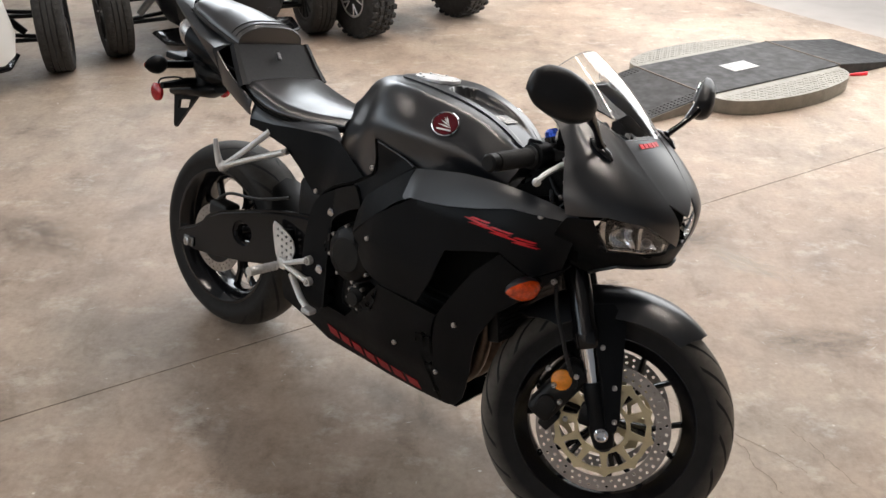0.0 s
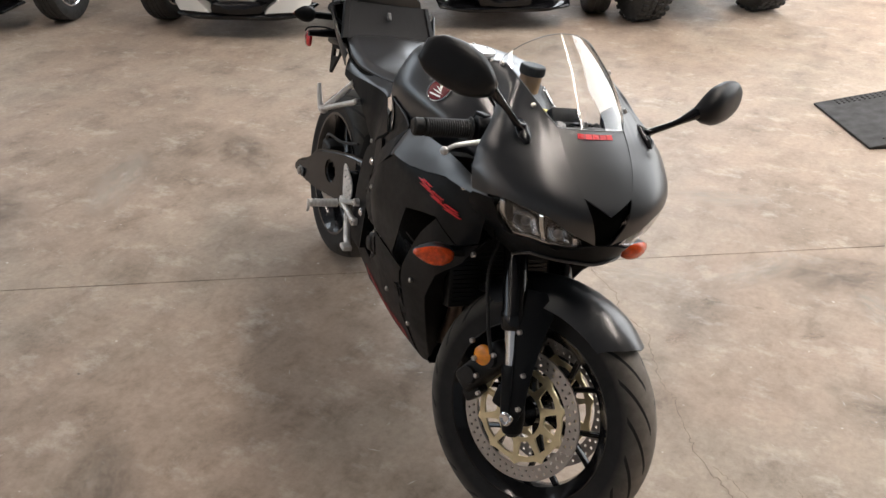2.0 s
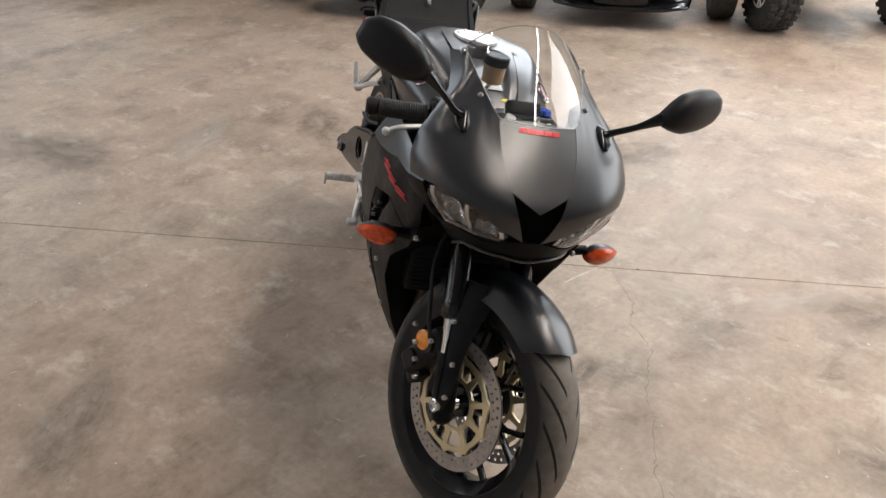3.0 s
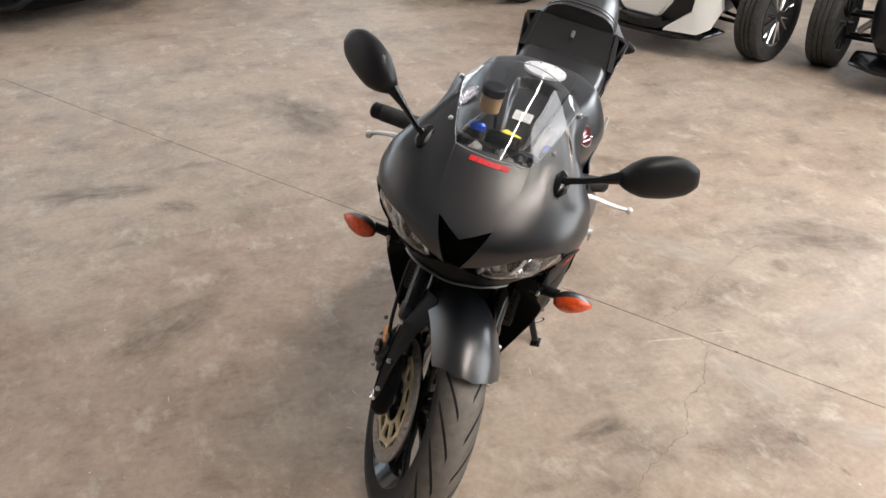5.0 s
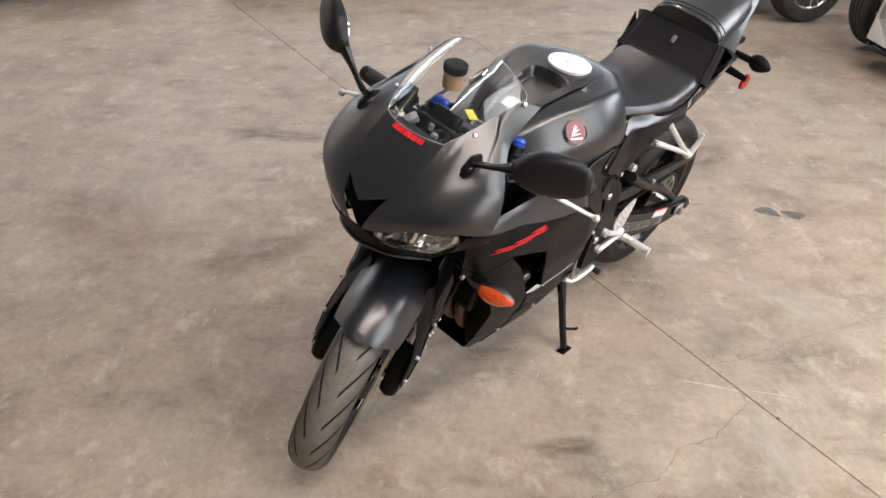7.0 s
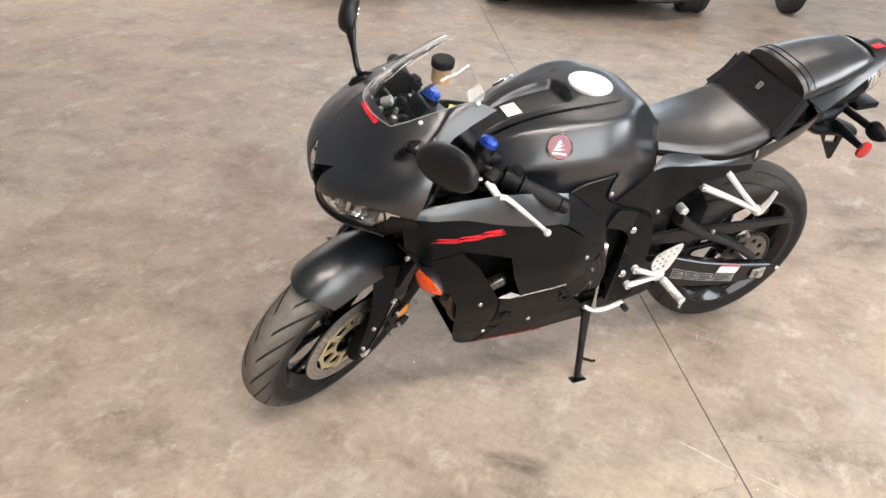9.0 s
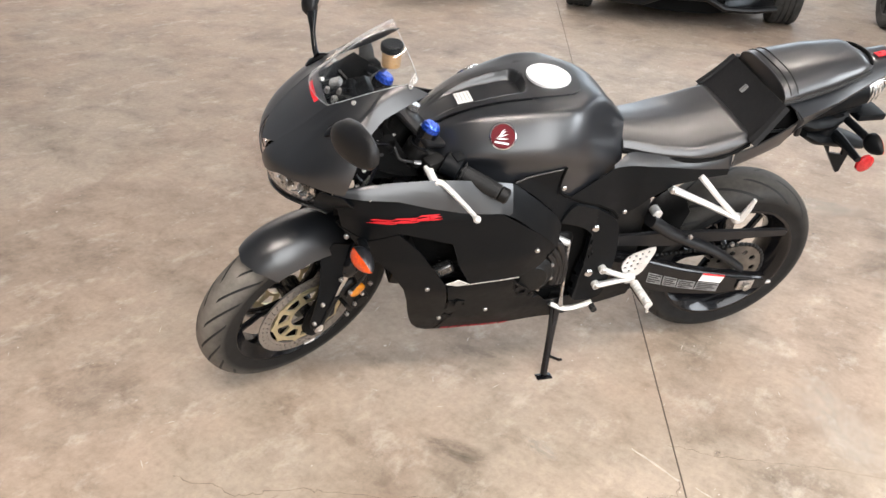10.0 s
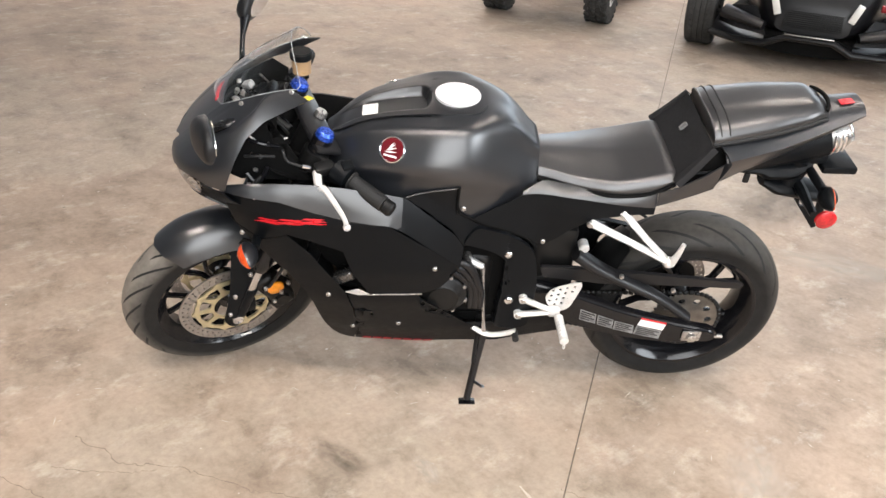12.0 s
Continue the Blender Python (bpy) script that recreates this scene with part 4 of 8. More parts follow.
def handlebars():
    for s in (1, -1):
        root, tip = Vector((1.115, s * 0.118, 0.872 if s > 0 else 0.886)), Vector((1.010, s * 0.294, 0.841))
        way = (tip - root).normalized()
        bar = bike_part("handlebar", tube([root - way * 0.03, tip], 0.011, 16), DARK, "black clip-on handlebar", None, True)
        g0 = root + way * 0.105
        grip_len = (tip - g0).length
        pts, rad = [], []
        for k in range(41):
            pts.append(g0 + way * grip_len * k / 40)
            rad.append(0.0250 if k in (0, 1) else 0.0195 + (0.0010 if k % 2 else 0.0))
        bike_part("grip", tube(pts, rad, 18), GRIP, "ribbed black rubber grip", bar, True)
        bike_part("bar_end", tube([tip + way * d for d in (0.0, 0.004, 0.022, 0.027)], [0.014, 0.0195, 0.0195, 0.015], 18), DARK, "black bar end weight", bar, True)
        sw = tube([root + way * d for d in (0.052, 0.056, 0.096, 0.100)], [0.021, 0.0290, 0.0290, 0.022], 14)
        block((0.03, 0.03, 0.022), 0.005, root + way * 0.078 + Vector((-0.012, 0, 0.022)), sw)
        block((0.012, 0.022, 0.010), 0.003, root + way * 0.070 + Vector((-0.030, 0, 0.010)), sw)
        bike_part("switch_box", sw, FLAT, "black switch housing", bar, True)
        clamp = tube([fork_at(0.585, s * 0.099), fork_at(0.635, s * 0.099)], 0.034, 20)
        bike_part("bar_clamp", clamp, DARK, "", bar, True)
        # lever, bent back at its end and ending in a ball
        piv = root + way * 0.050 + Vector((0.045, 0, 0.0))
        lt = Vector((1.124, s * 0.346, 0.856)) if s > 0 else Vector((1.103, -0.325, 0.825))
        line = spline([piv, piv + Vector((0.010, s * 0.045, -0.004)), Vector((1.134, s * 0.225, 0.864)), Vector((1.118, s * 0.290, 0.851)).lerp(lt, 0.3), lt], 6)
        n = len(line)
        lever = tube(line, [0.0115 - 0.0055 * min(1.0, 1.3 * k / n) for k in range(n)], 12, flat=0.75)
        bmesh.ops.create_icosphere(lever, subdivisions=2, radius=0.0095, matrix=Matrix.Translation(lt))
        bike_part("clutch_lever" if s > 0 else "brake_lever", lever, ALLOY, "silver alloy lever with a ball end", bar, True)
        perch = block((0.05, 0.035, 0.026), 0.007, root + way * 0.045 + Vector((0.022, 0, 0.002)))
        bike_part("lever_perch", perch, DARK, "", bar, True)
        if s > 0:
            # clutch cable with its adjuster
            cable = spline([piv + Vector((0.012, -0.015, 0.004)), piv + Vector((0.06, -0.035, 0.020)), Vector((1.20, 0.10, 0.90)), Vector((1.17, 0.05, 0.74))], 8)
            bike_part("clutch_cable", tube(cable, 0.0035, 8), GRIP, "", bar, True)
            bike_part("cable_adjuster", tube([piv + Vector((0.012, -0.015, 0.004)), piv + Vector((0.030, -0.021, 0.010))], 0.006, 8), CHROME, "", bar, True)
    # brake fluid pot on its arm
    pot = Vector((1.118, -0.060, 1.022))
    cup = bike_part("fluid_pot", tube([pot + Vector((0, 0, d)) for d in (-0.040, -0.038, 0.0)], [0.020, 0.0235, 0.0245], 20), TAN, "amber brake fluid pot with a black lid")
    bike_part("lid", tube([pot + Vector((0, 0, d)) for d in (0.0, 0.003, 0.018, 0.021)], [0.026, 0.0285, 0.0285, 0.025], 20), FLAT, "black lid", cup)
    bike_part("pot_arm", tube([pot + Vector((0, 0.0, -0.038)), Vector((1.150, -0.100, 0.930))], 0.005, 8), STEEL, "", cup)
    tag = moved(block((0.050, 0.020, 0.002), 0.0005), Matrix.Translation((1.105, -0.02, 0.938)) @ Euler((radians(8), radians(-12), radians(30))).to_matrix().to_4x4())
    bike_part("warning_tag", tag, YELLOW, "yellow warning tag on the top clamp", None, True)


handlebars()


# -- bodywork
SIDE_X = (0.30, 0.60, 0.80, 1.00, 1.15, 1.27, 1.40)
SIDE_Z = (0.14, 0.20, 0.30, 0.45, 0.58, 0.735, 0.80, 0.90)
SIDE_Y = (
    (0.050, 0.085, 0.105, 0.115, 0.125, 0.135, 0.135, 0.130),
    (0.085, 0.112, 0.150, 0.170, 0.190, 0.195, 0.170, 0.150),
    (0.090, 0.122, 0.172, 0.220, 0.246, 0.242, 0.195, 0.160),
    (0.080, 0.112, 0.163, 0.218, 0.241, 0.246, 0.215, 0.180),
    (0.055, 0.082, 0.130, 0.188, 0.220, 0.238, 0.226, 0.190),
    (0.040, 0.090, 0.130, 0.148, 0.162, 0.206, 0.214, 0.190),
    (0.030, 0.055, 0.080, 0.090, 0.090, 0.120, 0.130, 0.120),
)


def side_y(x, z):
    """Half the width of the fairing at x, z."""
    def row(r):
        return curve1(list(zip(SIDE_Z, r)), z)
    def at(xx):
        return curve1([(sx, row(r)) for sx, r in zip(SIDE_X, SIDE_Y)], xx)
    return (at(x - 0.02) + at(x) + at(x + 0.02)) / 3


def side_skin(outline, out=0.0, thick=0.003, step=0.02):
    return lambda: skin(outline, lambda u, v: Vector((u, side_y(u, v) + out, v)), thick, step)


MAIN = [(1.300, 0.800), (1.232, 0.800), (1.152, 0.792), (1.071, 0.768), (0.989, 0.748), (0.892, 0.735), (0.821, 0.686), (0.775, 0.652), (0.731, 0.612), (0.700, 0.580), (0.716, 0.560), (0.727, 0.530), (0.748, 0.506), (0.785, 0.493), (0.935, 0.484), (0.978, 0.566), (1.002, 0.645), (1.072, 0.668), (1.140, 0.688), (1.215, 0.650), (1.275, 0.690)]
FRONT = [(1.275, 0.686), (1.215, 0.646), (1.142, 0.684), (1.084, 0.621), (1.034, 0.541), (0.998, 0.478), (0.990, 0.440), (0.982, 0.400), (0.977, 0.300), (0.984, 0.194), (1.004, 0.196), (1.028, 0.208), (1.048, 0.236), (1.064, 0.280), (1.078, 0.335), (1.090, 0.400), (1.107, 0.462), (1.150, 0.540), (1.225, 0.612)]
BELLY = [(0.981, 0.194), (0.974, 0.300), (0.936, 0.360), (0.930, 0.396), (0.978, 0.404), (0.986, 0.440), (0.994, 0.474), (0.930, 0.477), (0.812, 0.483), (0.796, 0.425), (0.770, 0.392), (0.740, 0.370), (0.660, 0.315), (0.540, 0.310), (0.365, 0.330), (0.350, 0.290), (0.356, 0.236), (0.560, 0.200), (0.900, 0.191)]
SHELF = (
    (1.300, 0.212, 0.803, 1.292, 0.205, 0.816),
    (1.232, 0.233, 0.800, 1.240, 0.212, 0.826),
    (1.152, 0.239, 0.793, 1.165, 0.216, 0.832),
    (1.071, 0.244, 0.768, 1.085, 0.217, 0.832),
    (0.989, 0.247, 0.748, 1.005, 0.214, 0.824),
    (0.935, 0.248, 0.740, 0.945, 0.209, 0.812),
    (0.885, 0.247, 0.735, 0.880, 0.203, 0.797),
    (0.850, 0.243, 0.715, 0.848, 0.200, 0.789),
    (0.775, 0.236, 0.652, 0.765, 0.207, 0.722),
    (0.731, 0.228, 0.612, 0.720, 0.207, 0.683),
    (0.700, 0.218, 0.580, 0.694, 0.199, 0.636),
)


def fairing():
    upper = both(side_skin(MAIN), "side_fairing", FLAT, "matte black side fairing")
    def shelf(u, v):
        """The slanted upper face: u runs from front to back, v from the fold to the inner edge."""
        k = min(int(u), len(SHELF) - 2)
        a, b, s = SHELF[k], SHELF[k + 1], u - k
        row = [p + (q - p) * s for p, q in zip(a, b)]
        bow = 0.006 * math.sin(math.pi * v)
        return Vector((row[0] + (row[3] - row[0]) * v, row[1] + (row[4] - row[1]) * v, row[2] + (row[5] - row[2]) * v + bow))
    # lighter PAINT where the face tilts up to the light
    both(lambda: skin([(0, 0), (6.5, 0), (6.85, 0.12), (7.0, 0.34), (6.85, 0.62), (6.8, 1), (0, 1)], shelf, 0.003, 0.25), "upper_fairing", PAINT, "matte black slanted upper fairing face in the lighter, lit tone", False, None, 50)
    # rest of the same face in darker FLAT, its shade put into the colour
    both(lambda: skin([(6.55, 0), (10, 0), (10, 1), (6.85, 1), (6.9, 0.62), (7.05, 0.34), (6.9, 0.12)], lambda u, v: shelf(u, v) - Vector((0, 0.0015, 0.0015)), 0.003, 0.25), "rear_upper_fairing", FLAT, "matte black rear face of the upper fairing in the shaded tone", False, None, 50)
    # sheet added under the inner edge, its black colour serving as cavity shade
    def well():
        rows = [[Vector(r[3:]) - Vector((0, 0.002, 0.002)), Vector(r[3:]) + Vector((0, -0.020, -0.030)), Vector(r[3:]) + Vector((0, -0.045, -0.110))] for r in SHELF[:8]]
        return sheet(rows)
    both(well, "fairing_well_shade", VOID, "near-black sheet for the shade below the upper fairing edge")
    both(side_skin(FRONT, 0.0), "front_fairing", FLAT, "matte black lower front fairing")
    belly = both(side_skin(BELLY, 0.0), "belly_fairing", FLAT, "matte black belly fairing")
    # trim edge under the side opening, with a silver corner at its front
    def trim():
        pts = [Vector((x, side_y(x, z) + 0.002, z)) for x, z in ((0.795, 0.4895), (0.85, 0.4875), (0.90, 0.4845), (0.940, 0.4805))]
        return tube(spline(pts, 4), 0.0018, 8)
    edge = bike_part("fairing_trim", trim(), STEEL, "thin silver trim edge of the side opening")
    bike_part("trim_corner", side_skin([(1.000, 0.487), (0.967, 0.502), (0.934, 0.480), (0.965, 0.477)], 0.001)(), ALLOY, "silver corner piece", edge)
    bike_part("opening_bracket", moved(block((0.060, 0.030, 0.034), 0.010, (0, 0, 0), None, 3), Matrix.Translation((1.005, 0.196, 0.520)) @ Matrix.Rotation(radians(24), 4, "Y")), CHROME_DIM, "dull grey bracket in the side opening", edge)
    for x, z in ((1.006, 0.535), (1.000, 0.512), (0.990, 0.552)):
        bolt((x, 0.140, z), (0.2, 1, 0.1), 0.008, 0.012, STEEL, edge)
    # near-black sheet that puts the shade into the side opening
    both(side_skin([(0.735, 0.600), (0.800, 0.470), (0.960, 0.440), (1.060, 0.540), (1.120, 0.690), (0.900, 0.690)], -0.075), "side_opening_shade", VOID, "near-black sheet for the shade in the side opening")
    # near-black sheets close the fairing front round the wheel, as its inner shade
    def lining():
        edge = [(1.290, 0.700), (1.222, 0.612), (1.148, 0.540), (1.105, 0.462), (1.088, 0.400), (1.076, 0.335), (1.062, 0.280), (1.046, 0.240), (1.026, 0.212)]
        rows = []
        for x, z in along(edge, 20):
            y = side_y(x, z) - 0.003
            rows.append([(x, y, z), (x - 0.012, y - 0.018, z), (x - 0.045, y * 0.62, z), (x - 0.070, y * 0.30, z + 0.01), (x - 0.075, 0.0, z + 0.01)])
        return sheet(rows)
    both(lining, "fairing_front_shade", VOID, "near-black sheet for the shade inside the fairing")
    # red model lettering as plain slanted strokes
    for k, side in enumerate((1, -1)):
        def stroke(x0, x1, z0, z1, lean):
            pts = [(x0, z0), (x1, z0), (x1 - lean, z1), (x0 - lean, z1)]
            bm = skin(pts, lambda u, v: Vector((u, side_y(u, v) + 0.0022, v)), 0.0012, 0.02)
            return bm if side > 0 else flipped(bm)
        # three chunky slanted marks, each slit in two, over a long thin stroke
        for q in range(3):
            c = (1.190 - 0.056 * q) if side > 0 else (1.078 + 0.056 * q)
            zc = 0.7355 + (1.130 - c) * 0.10
            d = -side * 0.5
            for a, b, w in ((-0.0090, -0.0055, 0.050), (-0.0035, -0.0005, 0.034), (0.0020, 0.0060, 0.046 + 0.006 * (q % 2))):
                bike_part("decal", stroke(c + d * w, c - d * w, zc + a, zc + b, side * 0.014 * (1 if a < 0 else 0.6)), RED, "red decal stroke", upper[k])
        bike_part("decal", skin([(1.222, 0.7205), (1.190, 0.7265), (1.060, 0.7425), (1.040, 0.7405), (1.190, 0.7235)], lambda u, v: Vector((u, side_y(u, v) + 0.0022, v)), 0.0012, 0.02) if side > 0 else flipped(skin([(1.222, 0.7205), (1.190, 0.7265), (1.060, 0.7425), (1.040, 0.7405), (1.190, 0.7235)], lambda u, v: Vector((u, side_y(u, v) + 0.0022, v)), 0.0012, 0.02)), RED, "long thin red decal stroke", upper[k])
        for q in range(7):
            x0, zd = (0.960 - 0.030 * q, 0.196) if side > 0 else (0.920 - 0.050 * q, 0.202 + 0.003 * q)
            mark = [(x0, zd), (x0 - 0.024, zd), (x0 - 0.027, zd + 0.012), (x0 - 0.003, zd + 0.012)] if side > 0 else [(x0, zd), (x0 - 0.038, zd + 0.004), (x0 - 0.046, zd + 0.030), (x0 - 0.008, zd + 0.026)]
            bm = skin(mark, lambda u, v: Vector((u, side_y(u, v) + 0.0020, v)), 0.0012, 0.015)
            bike_part("decal", bm if side > 0 else flipped(bm), RED_DARK, "dull red decal block", belly[k])
    for s, k in ((1, 0), (-1, 1)):
        for x, z in ((1.216, 0.795), (0.766, 0.591), (1.046, 0.468), (1.262, 0.655), (0.855, 0.330), (0.985, 0.300)):
            bolt((x, s * (side_y(x, z) + 0.002), z), (0, s, 0), 0.0065, 0.004, STEEL, upper[k] if z > 0.5 else belly[k])
    # bottom pan closes the belly
    pan = skin([(1.02, -0.095), (1.02, 0.095), (0.80, 0.112), (0.56, 0.106), (0.36, 0.085), (0.36, -0.085), (0.56, -0.106), (0.80, -0.112)], lambda u, v: Vector((u, v, 0.194 + 0.04 * max(0.0, 0.56 - u) / 0.20)), 0.003, 0.05)
    bike_part("belly_pan", pan, FLAT, "matte black belly pan")


fairing()

NOSE_A = ((0.68, 1.400), (0.71, 1.426), (0.74, 1.434), (0.79, 1.447), (0.82, 1.447), (0.835, 1.443), (0.86, 1.420), (0.91, 1.371), (0.955, 1.321), (0.995, 1.264), (1.04, 1.211), (1.15, 1.13))
NOSE_W = ((0.68, 0.132), (0.70, 0.150), (0.74, 0.194), (0.77, 0.226), (0.80, 0.251), (0.86, 0.264), (0.91, 0.248), (0.955, 0.208), (0.995, 0.176), (1.03, 0.158), (1.05, 0.146), (1.15, 0.11))
NOSE_P = ((0.70, 1.0), (0.76, 0.90), (0.81, 0.95), (0.86, 0.82), (0.91, 0.95), (0.96, 1.02))  # below 1 the plan of the nose is boxy, above 1 pointed


def nose(a, z, out=0.0, folds=1.0):
    """The nose of the fairing: a in degrees round from dead ahead, z up. Past 90 degrees the side runs straight back."""
    xa, w, p = soft1(NOSE_A, z, 0.012) + out, soft1(NOSE_W, z, 0.012) + out, soft1(NOSE_P, z, 0.02)
    side = math.sin(radians(min(abs(a), 90.0)))
    crease = 13.0 + max(0, z - 0.8625) / 0.1035 * 12.6
    fold = 0.0013 * math.exp(-abs(abs(a) - crease) / 2.6) * folds * (0.25 + 0.75 * min(1.0, max(0.0, (z - 0.840) / 0.04)))
    x = 1.2 + (xa + fold - 1.2) * max(0.0, 1 - side ** (2 / p)) ** (p / 2) - max(0.0, abs(a) - 90.0) / 90 * 0.3
    return Vector((x, math.copysign((w + fold) * side, a), z))


# the edge of the screen, from its lower front corner back along the fairing, and the rear edge of the cowl up to its tip
SCREEN_EDGE_LINE = ((1.298, 0.083, 0.967), (1.268, 0.098, 0.984), (1.236, 0.108, 1.000), (1.200, 0.118, 1.017), (1.160, 0.126, 1.032), (1.122, 0.132, 1.043), (1.086, 0.137, 1.044))
COWL_TIP = (1.079, 0.158, 1.031)
COWL_REAR = ((1.280, 0.238, 0.822), (1.268, 0.243, 0.860), (1.250, 0.230, 0.905), (1.226, 0.200, 0.945), (1.185, 0.170, 0.976), (1.135, 0.160, 1.000), COWL_TIP)


def mirrored(half):
    """A closed outline from its left half, which runs from the middle, round, back to the middle."""
    return half + [(-a, z) for a, z in half[::-1] if abs(a) > 1e-6]


def nose_fairing():
    # the cowl: a middle strip between the two creases and a side patch each, drawn out at the back to its real edges
    low, high = along([(5.0, 0.768), (13, 0.8625)], 6), along([(13, 0.8625), (18.6, 0.910), (25.6, 0.967)], 16)
    bm = sheet([[nose(a * q / 8, z - (0.029 * (1 - abs(q) / 8)) * (1 - k / 16) + 0.004 * (1 - abs(q) / 8) * k / 16) for q in range(-8, 9)] for k, (a, z) in enumerate(high)], 0)
    inner = low + high[1:]
    lower = along([(5.0, 0.768), (16.5, 0.789), (32, 0.824), (43, 0.830), (53, 0.836), (62, 0.828), (70, 0.822)], 40)
    outer = along([(70, 0.822), (73, 0.86), (77, 0.905), (83, 0.945), (92, 0.976), (108, 1.000), (126, 1.031)], 22)
    upper = along([(25.6, 0.967), (37, 0.984), (47, 1.000), (80, 1.017), (100, 1.032), (115, 1.043), (126, 1.031)], 40)
    back, top = along(COWL_REAR, 22), along(SCREEN_EDGE_LINE[:6] + (COWL_TIP,), 40)
    off_back = [Vector(p) - nose(*q) for p, q in zip(back, outer)]
    off_top = [Vector(p) - nose(*q) for p, q in zip(top, upper)]
    foot = [nose(*q) + (n / 40) ** 3 * off_back[0] for n, q in enumerate(lower)]
    for s in (1, -1):
        rows = []
        for k in range(23):
            t = k / 22
            row = []
            for q in range(41):
                r = q / 40
                p = [(1 - r) * inner[k][i] + r * outer[k][i] + (1 - t) * lower[q][i] + t * upper[q][i] - ((1 - r) * (1 - t) * inner[0][i] + r * (1 - t) * outer[0][i] + (1 - r) * t * inner[-1][i] + r * t * outer[-1][i]) for i in (0, 1)]
                shift = r ** 3 * off_back[k] + t ** 3 * off_top[q] - (r * t) ** 3 * off_back[22]
                bent = nose(p[0], p[1]) + shift
                side_in, side_out, edge_low, edge_top = nose(*inner[k]), Vector(back[k]), foot[q], Vector(top[q])
                plain = (1 - r) * side_in + r * side_out + (1 - t) * edge_low + t * edge_top - ((1 - r) * (1 - t) * foot[0] + r * (1 - t) * foot[40] + (1 - r) * t * Vector(top[0]) + r * t * Vector(top[40]))
                v = bent.lerp(plain, 0.18)
                row.append(Vector((v.x, s * v.y, v.z)))
            rows.append(row)
        merged(bm, sheet(rows, 0))
    bmesh.ops.remove_doubles(bm, verts=bm.verts, dist=1e-5)
    cowl = bike_part("nose_fairing", thicken(bm, 0.003), PAINT, "matte dark grey nose fairing", None, False, 60)
    # the dark intake lies deep under the edge of the V
    rows = [[nose(c * q / 6, z, -0.030, 0.0) for q in range(-6, 7)] for c, z in along([(14, 0.704), (15, 0.745), (14, 0.785), (19, 0.876)], 18)]
    bike_part("air_intake", sheet(rows), VOID, "black air intake", cowl)
    chin = [(0, 0.714), (14, 0.719), (24, 0.718), (45, 0.713), (60, 0.676), (76, 0.690), (86, 0.720), (72, 0.818), (60, 0.824), (57, 0.800), (57, 0.760), (52, 0.752), (40, 0.756), (27, 0.748), (19, 0.753), (12, 0.760), (5, 0.764), (0, 0.764)]
    front = bike_part("chin_fairing", skin(mirrored(chin), lambda a, z: nose(a, z, -0.003), 0.003, 0.010, (330, 1.0)), FLAT, "matte black chin fairing", cowl)
    lip = [nose(a, z, 0.0) for a, z in along([(-60, 0.677), (-45, 0.714), (-24, 0.719), (-14, 0.720), (0, 0.715), (14, 0.720), (24, 0.719), (45, 0.714), (60, 0.677)], 48)]
    bike_part("lip", tube(lip, 0.0035, 8), PAINT, "rounded grey lower lip", front)
    for s in (1, -1):
        lamp = [(13, 0.770), (14.5, 0.784), (24, 0.806), (32, 0.822), (43, 0.829), (53, 0.834), (57, 0.815), (57, 0.765), (52, 0.756), (40, 0.760), (27, 0.752), (18, 0.757)]
        def on(a, z, out=0.0):
            return nose(s * a, z, out, 0.0)
        def bay(a, z):
            """The lamp bay: deep in the middle, shallow at its rim."""
            k = min(1.0, max(0.0, min((a - 13) / 5, (57 - a) / 6, (z - 0.750) / 0.014)))
            return on(a, z, -0.006 - 0.040 * k)
        shell = bike_part("headlight", skin(lamp, bay, 0.002, 0.008, (330, 1.0)), CHROME_DIM, "headlight with chrome reflectors behind a clear lens", cowl, False, 25)
        bike_part("lens", skin(lamp, lambda a, z: on(a, z, -0.003), 0.002, 0.012, (330, 1.0)), LENS, "clear lens", shell)
        for a0, a1, z0, z1 in ((19, 32, 0.757, 0.800), (36, 51, 0.764, 0.820)):
            ca, cz = (a0 + a1) / 2, (z0 + z1) / 2
            bowl = skin([(a0, z0 + 0.006), (a0 + 2, z1 - 0.010), (a1 - 2, z1), (a1, z0 + 0.012), (a1 - 4, z0)], lambda a, z: on(a, z, -0.012 - 0.030 * max(0, 1 - ((a - ca) / 8) ** 2 - ((z - cz) / 0.028) ** 2)), 0.002, 0.004, (330, 1.0))
            bike_part("reflector_bowl", bowl, CHROME, "chrome reflector", shell)
            c = on(ca, cz - 0.002, -0.026)
            bulb = bmesh.new()
            bmesh.ops.create_icosphere(bulb, subdivisions=2, radius=0.010, matrix=Matrix.Translation(c))
            bike_part("bulb", bulb, GREY_LABEL, "", shell)
        for a, w in ((16.0, 1.2), (34.0, 1.0), (54.0, 1.2)):
            zb = 0.760
            zt = curve1([(13, 0.772), (24, 0.802), (32, 0.817), (57, 0.826)], a)
            bike_part("divider", skin([(a - w, zb), (a + w, zb), (a + w * 1.6, zt), (a - w * 0.4, zt)], lambda q, z: on(q, z, -0.008), 0.004, 0.006, (330, 1.0)), CHROME, "bright divider", shell)
        bar = [on(a, z, -0.006) for a, z in along([(17, 0.761), (27, 0.757), (40, 0.764), (52, 0.761)], 16)]
        bike_part("light_bar", tube(bar, 0.0028, 8), CHROME, "bright lower edge of the lamp", shell)
    # red maker's mark as plain blocks
    for q in range(5):
        a0 = -12 + 4.9 * q
